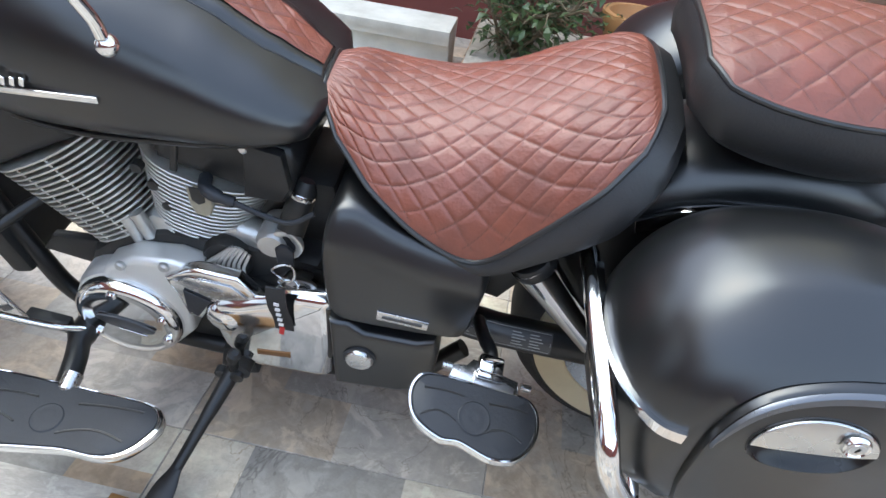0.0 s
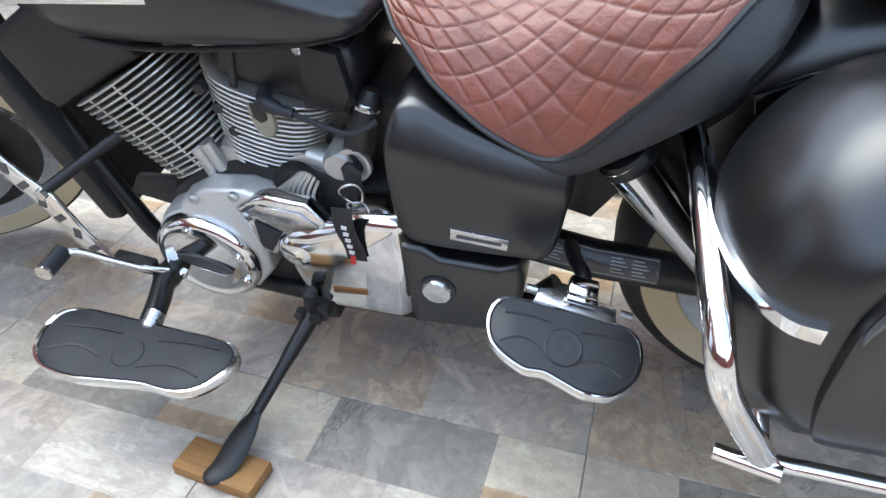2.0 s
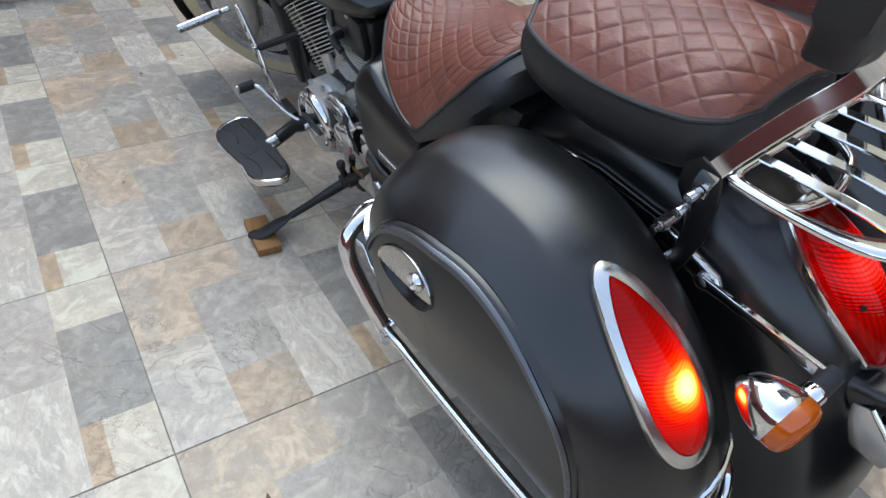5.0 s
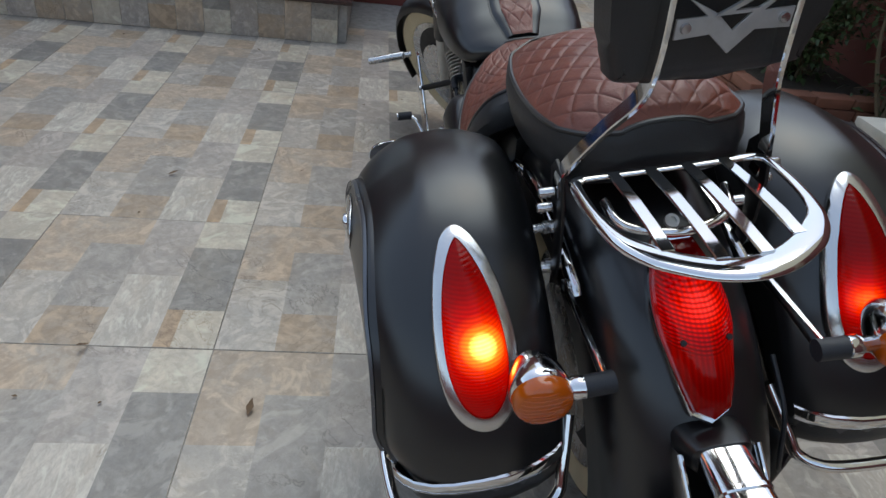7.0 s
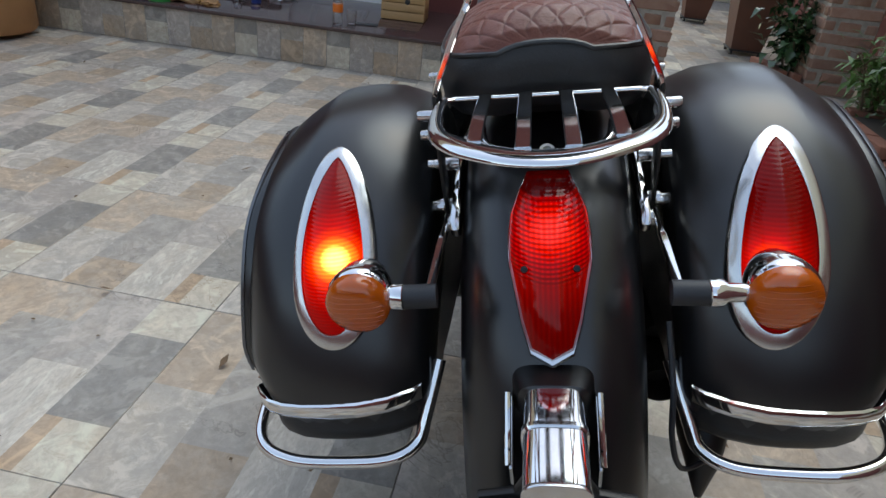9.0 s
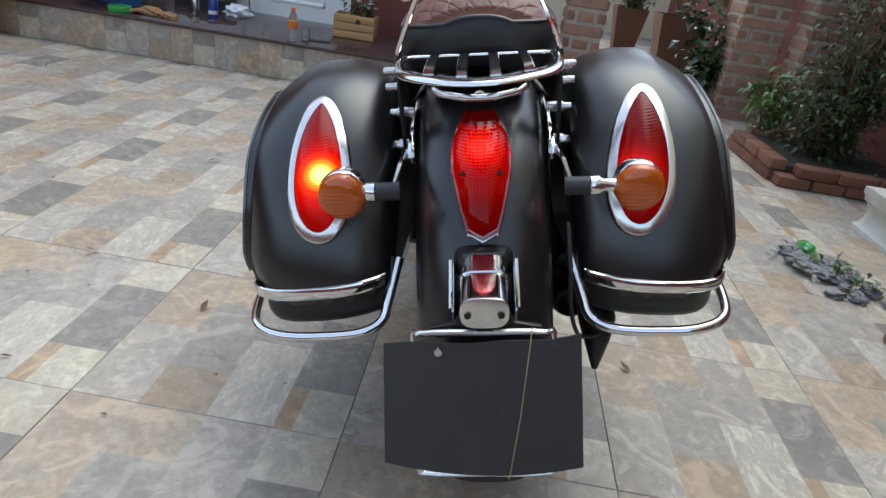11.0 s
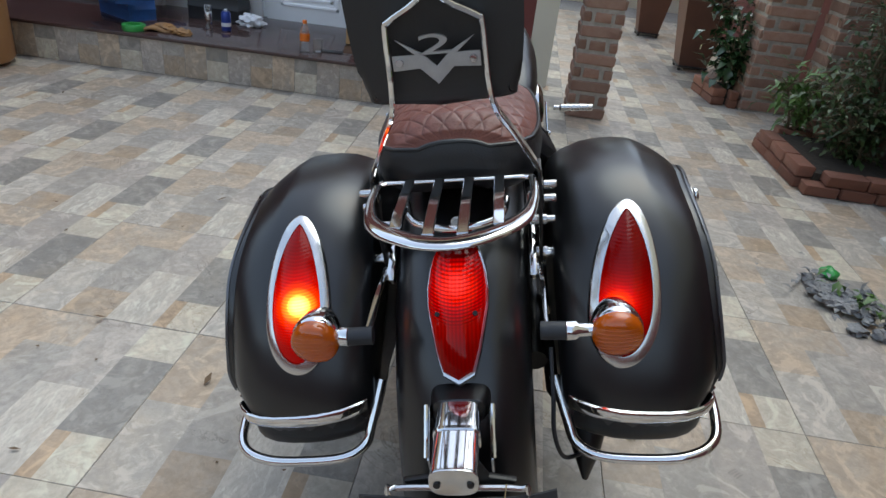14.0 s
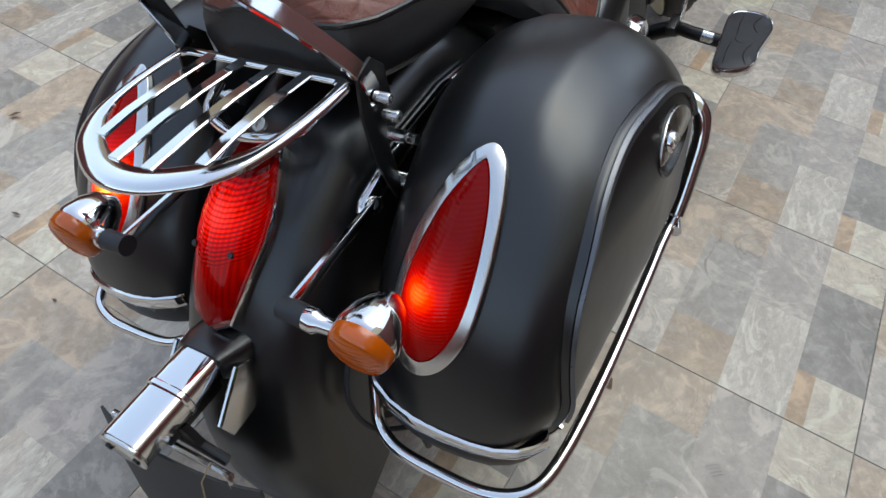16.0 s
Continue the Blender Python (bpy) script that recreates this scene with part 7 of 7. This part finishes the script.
g = Geo()
lump(g, (0, 0, 0.028), 0.085, 4, (0.8, 1.15, 0.65), 0.5, 18)
bag_ = tagged(new("plastic_bag", g.mesh("plastic_bag", M_BAG)), "crumpled white plastic bag on the step", "plastic bag")
bag_.matrix_world = pose(-3.34, -1.17, SH)
tape = tagged(new("tape_roll", Geo().lathe([(0.045, 0), (0.072, 0), (0.074, 0.004), (0.074, 0.034), (0.072, 0.038), (0.045, 0.038), (0.045, 0.0)], (0, 0, 0), (0, 0, 1), 32).mesh("tape_roll", M_GREENP)), "bright green roll of tape at the step edge", "tape roll")
tape.matrix_world = pose(-2.73, -1.74, SH)
g = Geo()
lump(g, (0, -0.05, 0.018), 0.06, 7, (0.9, 1.3, 0.55), 0.5)
lump(g, (0.03, 0.08, 0.014), 0.05, 8, (0.8, 1.2, 0.5), 0.6)
for k in range(4):
    g.tube(catmull([(-0.01 + 0.02 * k, -0.08, 0.02), (0.0 + 0.02 * k, -0.13, 0.025), (0.03 * k - 0.02, -0.17, 0.012)], 4), 0.012, 8)
glove = tagged(new("work_gloves", g.mesh("work_gloves", M_RAG)), "crumpled tan leather work gloves on the step", "gloves")
glove.matrix_world = pose(-2.80, -1.50, SH)

bt = thing("water_bottle", "clear plastic drink bottle with an orange label", "bottle", m=pose(-2.735, -0.565, SH))
part("body", Geo().lathe([(0.024, 0.0), (0.030, 0.004), (0.031, 0.03), (0.029, 0.06), (0.031, 0.09), (0.031, 0.125), (0.026, 0.15), (0.014, 0.172), (0.012, 0.188), (0.001, 0.189)], (0, 0, 0), (0, 0, 1), 24), M_PET, bt)
part("label_band", Geo().lathe([(0.0312, 0.075), (0.0318, 0.078), (0.0318, 0.118), (0.0312, 0.121)], (0, 0, 0), (0, 0, 1), 24), M_ORANGE, bt, "orange label with illegible print")
part("cap", Geo().lathe([(0.014, 0.184), (0.014, 0.203), (0.001, 0.204)], (0, 0, 0), (0, 0, 1), 16), M_ORANGE, bt)
gl_ = tagged(new("drinking_glass", Geo().lathe([(0.001, 0.0), (0.026, 0.0), (0.033, 0.09), (0.030, 0.09), (0.024, 0.012), (0.001, 0.011)], (0, 0, 0), (0, 0, 1), 24).mesh("drinking_glass", M_GLASS)), "empty clear drinking glass on the step", "glass")
gl_.matrix_world = pose(-2.76, -0.485, SH)
ph = tagged(new("mobile_phone", Geo().box((0, 0, 0.005), (0.07, 0.14, 0.009), None, 0.003).mesh("mobile_phone", M_BLACKBOX)), "black mobile phone lying flat on the step", "phone")
ph.matrix_world = pose(-2.83, -0.405, SH, 0, 0, 12)

cr = thing("flower_crate", "small pine crate planter with white flowers", "planter", m=pose(-3.24, -0.255, SH, 0, 0, 3))
for s in (-1, 1):
    for z in (0.03, 0.085, 0.14):
        part("board", Geo().box((s * 0.10, 0, z), (0.012, 0.29, 0.05), None, 0.002), M_PINE, cr)
    part("end_board", Geo().box((0, s * 0.139, 0.085), (0.188, 0.012, 0.16), None, 0.002), M_PINE, cr)
part("hole_rim", Geo().lathe([(0.018, 0.0), (0.018, 0.002), (0.001, 0.002)], (0.1065, 0.03, 0.125), (1, 0, 0), 18), M_BLACKP, cr, "dark round hole")
part("soil", Geo().box((0, 0, 0.13), (0.18, 0.26, 0.01)), M_SOIL, cr)
g, gf = Geo(), Geo()
R = random.Random(12)
for _ in range(16):
    x, y = R.uniform(-0.07, 0.07), R.uniform(-0.11, 0.11)
    t = (x * 1.4 + R.uniform(-0.03, 0.03), y * 1.2, 0.13 + R.uniform(0.08, 0.19))
    g.tube([(x, y, 0.13), t], 0.0025, 5)
    for _q in range(5):
        leaf(g, (x, y, 0.14 + R.random() * 0.08), (R.uniform(-1, 1), R.uniform(-1, 1), 0.6), (0, 0, 1), 0.07, 0.022)
    for a in range(6):
        leaf(gf, t, (math.cos(a * 1.05), math.sin(a * 1.05), 0.35), (0, 0, 1), 0.028, 0.016)
part("foliage", g, M_LEAF, cr)
part("blossom", gf, M_FLOWER, cr, "small white flowers")


# brick planter edging with shrubs
def brick_row(parent, a, b, z, ln, m, depth=0.10, h=0.062, seed=1):
    A, B = Vector(a), Vector(b)
    d = (B - A).normalized()
    n = max(1, int(round((B - A).length / ln)))
    step = (B - A).length / n
    me = brick_mesh(step - 0.012, depth, h, seed).mesh("brick", m)
    for k in range(n):
        o = new("brick", me)
        o.parent = parent
        o.matrix_world = Matrix.Translation(A + d * step * (k + 0.5) + Vector((0, 0, z))) @ pose(0, 0, 0, random.uniform(-0.6, 0.6), random.uniform(-0.6, 0.6), math.degrees(math.atan2(d.y, d.x)) + random.uniform(-0.7, 0.7))


pb = tagged(new("planter_bed", Geo().prism([(-2.86, 2.54), (-2.12, 2.54), (-2.12, 3.29), (-2.86, 3.29)], lambda a, b, d: (a, b, d), 0.105).mesh("planter_bed", M_SOIL, flat=True)), "garden bed edged with terracotta bricks against the red wall", "planter", kind="structure")
for k in range(2):
    z = 0.033 + 0.066 * k
    off = 0.1 * k
    brick_row(pb, (-2.93, 2.47 + off, 0), (-2.93, 3.24, 0), z, 0.22, M_BRICK2, seed=2 + k)
    brick_row(pb, (-2.87 + off * 0.5, 2.48, 0), (-2.13, 2.50, 0), z, 0.22, M_BRICK2, seed=4 + k)
    brick_row(pb, (-2.075, 2.47 + off, 0), (-2.06, 3.24, 0), z, 0.22, M_BRICK2, seed=6 + k)
shrub("vine_shrub", "tangled climbing shrub with bare twigs in the brick bed", (-2.55, 2.95, 0.10), 16, 1.5, 0.48, 2400, 0.05, M_LEAF, 21, group="shrubs in the bed", clump=0.13)
shrub("vine_shrub", "leafy green shrub in the brick bed", (-2.48, 2.82, 0.10), 8, 0.55, 0.36, 1100, 0.06, M_LEAF, 22, group="shrubs in the bed")
shrub("vine_shrub", "climbing shrub spreading up the red wall", (-1.95, 3.16, 0.0), 7, 1.7, 0.34, 700, 0.06, M_LEAF, 25, group="shrubs in the bed")
shrub("fern", "bright green fern leaning over the bed edge", (-2.98, 2.68, 0.10), 6, 0.40, 0.26, 260, 0.11, M_LEAF3, 23, group="shrubs in the bed", wide=0.28)
sp = tagged(new("small_planter", Geo().box((-4.10, 2.56, 0.05), (0.42, 0.24, 0.09)).mesh("small_planter", M_SOIL, flat=True)), "small brick-edged planter at the pillar foot", "planter", kind="structure")
for z in (0.033, 0.098):
    brick_row(sp, (-4.35, 2.37, 0), (-3.86, 2.43, 0), z, 0.24, M_BRICK2, seed=9)
    brick_row(sp, (-3.86, 2.49, 0), (-3.86, 2.57, 0), z, 0.10, M_BRICK2, seed=10)
shrub("gardenia", "dark glossy round-leaved shrub in the small planter", (-4.10, 2.55, 0.09), 7, 0.62, 0.26, 420, 0.115, M_LEAF2, 31, wide=0.55)


def tapered_pot(at, w0, w1, h, label):
    p = thing("square_planter", label, "planter", "rust planters", m=pose(*at))
    rings = []
    for z, k in ((0.05, 0), (0.06, 0.01), (h - 0.03, 0.97), (h, 1.0), (h, 0.93), (h - 0.05, 0.90)):
        w = (w0 + (w1 - w0) * k) / 2 if z < h or k == 1.0 else (w1 - 0.05) / 2
        rings.append([(w * sx, w * sy, z) for sx, sy in ((-1, -1), (1, -1), (1, 1), (-1, 1))])
    part("body", Geo().loft(rings, True, True), M_POTRUST, p, flat=True)
    part("dolly", Geo().box((0, 0, 0.042), (w0 * 1.1, w0 * 1.1, 0.016), None, 0.003), M_BLACKP, p, "black wheeled dolly")
    for sx in (-1, 1):
        for sy in (-1, 1):
            part("caster", Geo().lathe([(0.001, -0.012), (0.017, -0.011), (0.017, 0.011), (0.001, 0.012)], (sx * w0 * 0.46, sy * w0 * 0.46, 0.017), (0, 1, 0), 14), M_BLACKP, p)
    return p


tapered_pot((-5.22, 2.47, 0), 0.26, 0.42, 0.64, "tall rust-brown square planter on black casters")
tapered_pot((-7.0, 2.30, 0), 0.24, 0.38, 0.56, "rust-brown square planter on black casters")
pt = thing("palm", "feathery green palm growing in the rust planter", "plant", m=pose(-5.22, 2.47, 0.58))
R = random.Random(5)
gs, gl = Geo(), Geo()
for k in range(15):
    a = k * 2.4 + R.uniform(-0.3, 0.3)
    ln = R.uniform(0.55, 0.85)
    up = R.uniform(0.55, 1.2)
    path = catmull([(0, 0, 0), (math.cos(a) * ln * 0.3, math.sin(a) * ln * 0.3, ln * up * 0.65), (math.cos(a) * ln * 0.65, math.sin(a) * ln * 0.65, ln * up * 0.85), (math.cos(a) * ln, math.sin(a) * ln, ln * up * 0.62)], 6)
    gs.tube(path, [0.007 * (1 - 0.8 * i / len(path)) for i in range(len(path))], 5)
    for i in range(5, len(path) - 1):
        d = (path[i + 1] - path[i - 1]).normalized()
        sd = d.cross(Vector((0, 0, 1))).normalized()
        for s in (-1, 1):
            for h in (0.0, 0.5):
                leaf(gl, path[i].lerp(path[i + 1], h), (d * 0.7 + sd * s).normalized(), (0, 0, 1), 0.20 * (1 - 0.4 * i / len(path)), 0.018, 0.35)
part("stem", gs, M_STEM, pt)
part("foliage", gl, M_PALM, pt)
shrub("potted_bush", "small bushy plant in the far rust planter", (-7.0, 2.30, 0.52), 9, 0.34, 0.26, 420, 0.09, M_LEAF, 41, wide=0.3)

# white plaster moulding and tiled block by the garden wall
PED = [(0.0, 0.0), (0.0, 0.022), (0.03, 0.035), (0.045, 0.06), (0.05, 0.10), (0.03, 0.135), (0.01, 0.15), (0.01, 0.165), (-0.005, 0.185), (-0.005, 0.215), (0.25, 0.215), (0.25, 0.0)]
ped = tagged(new("plaster_moulding", Geo().prism(PED, lambda a, b, d: (-1.52 + d, 2.66 + a, b), 1.10, 0.003).mesh("plaster_moulding", M_WHITEPL)), "weathered white plaster cornice block on the floor", "moulding")
tbk = tagged(new("tiled_planter", Geo().box((0.62, 2.62, 0.10), (1.88, 0.80, 0.20)).mesh("tiled_planter", M_MORTAR, flat=True)), "low planter faced with small brown mosaic tiles", "planter", kind="structure")
M_MOSAIC = mat("brown_mosaic_tile", (0.24, 0.115, 0.06), 0.5, var=0.8, second=(0.33, 0.20, 0.13), scale=9, rnd=0.4, bump=0.001, bscale=60)
mm = brick_mesh(0.075, 0.008, 0.046, 3).mesh("mosaic_tile", M_MOSAIC)
for k in range(4):
    for j in range(10):
        o = new("mosaic_tile", mm)
        o.parent = tbk
        o.matrix_world = pose(-0.322, 2.262 + 0.082 * j, 0.027 + 0.049 * k, 0, 0, 90)
    for j in range(22):
        o = new("mosaic_tile", mm)
        o.parent = tbk
        o.matrix_world = pose(-0.27 + 0.082 * j, 2.218, 0.027 + 0.049 * k)
shrub("leafy_bush", "fresh green leafy bush by the plaster moulding", (-0.12, 2.58, 0.19), 10, 0.46, 0.34, 1000, 0.055, M_LEAF, 51)
bp_ = tagged(new("brown_pot", Geo().lathe([(0.10, 0.0), (0.14, 0.18), (0.155, 0.20), (0.155, 0.235), (0.13, 0.235), (0.12, 0.18), (0.001, 0.17)], (0, 0, 0), (0, 0, 1), 32).mesh("brown_pot", M_POTCLAY)), "brown clay pot in the tiled planter", "planter")
bp_.matrix_world = pose(0.34, 2.62, 0.20)
shrub("leafy_bush", "broad-leaved plant in the tiled planter", (1.0, 2.75, 0.19), 5, 0.40, 0.25, 60, 0.22, M_LEAF3, 52, wide=0.4)
pillar("pillar_4", 1.45, 3.08, 0.40, 2.6, "brick pillar by the garden wall")

# heap of swept debris, and bits blown over the floor
R = random.Random(77)
g = Geo()
for k in range(46):
    x, y = R.gauss(0, 0.11), R.gauss(0, 0.055)
    lump(g, (x, y, 0.012 + 0.02 * math.exp(-(x / 0.12) ** 2)), R.uniform(0.014, 0.034), k, (1.2, 1, 0.6), 0.8, 7)
for k in range(60):
    leaf(g, (R.gauss(0.02, 0.14), R.gauss(0, 0.07), R.uniform(0.01, 0.05)), (R.uniform(-1, 1), R.uniform(-1, 1), 0.2), (0, 0, 1), R.uniform(0.03, 0.07), 0.02, 0.1)
heap = tagged(new("debris_heap", g.mesh("debris_heap", M_GREYRAG)), "swept heap of grey scraps and dry leaves", "debris", kind="stuff")
heap.matrix_world = pose(-0.82, 2.22, 0, 0, 0, 28)
g = Geo()
for k in range(26):
    leaf(g, (R.gauss(0.05, 0.11), R.gauss(0, 0.05), R.uniform(0.03, 0.06)), (R.uniform(-1, 1), R.uniform(-1, 1), 0.4), (0, 0, 1), R.uniform(0.05, 0.09), 0.022, 0.1)
cut = tagged(new("green_clippings", g.mesh("green_clippings", M_LEAF3)), "fresh green leaf clippings on the debris heap", "debris", kind="stuff")
cut.matrix_world = pose(-0.82, 2.24, 0, 0, 0, 28)
g = Geo()
lump(g, (0, 0, 0.018), 0.035, 3, (1.3, 1, 0.7), 0.3, 10)
gc = tagged(new("green_wrapper", g.mesh("green_wrapper", M_GREENP)), "crumpled bright green wrapper beside the debris", "wrapper")
gc.matrix_world = pose(-1.05, 2.25, 0.001)
g = Geo()
for k in range(60):
    x, y = R.uniform(-3.2, 1.2), R.uniform(-2.4, 2.3)
    leaf(g, (x, y, 0.004), (R.uniform(-1, 1), R.uniform(-1, 1), 0.05), (0, 0, 1), R.uniform(0.008, 0.03), R.uniform(0.006, 0.012), -0.1)
for x, y in ((-0.004, -0.297), (0.30, -0.55), (-0.9, -0.35), (0.22, 0.12), (0.15, 1.30)):
    leaf(g, (x, y, 0.005), (R.uniform(-1, 1), R.uniform(-1, 1), 0.1), (0, 0, 1), 0.045, 0.018, -0.2)
dry = tagged(new("dry_leaves", g.mesh("dry_leaves", M_DRY)), "dry leaf bits scattered on the tiles", "leaves", kind="stuff")
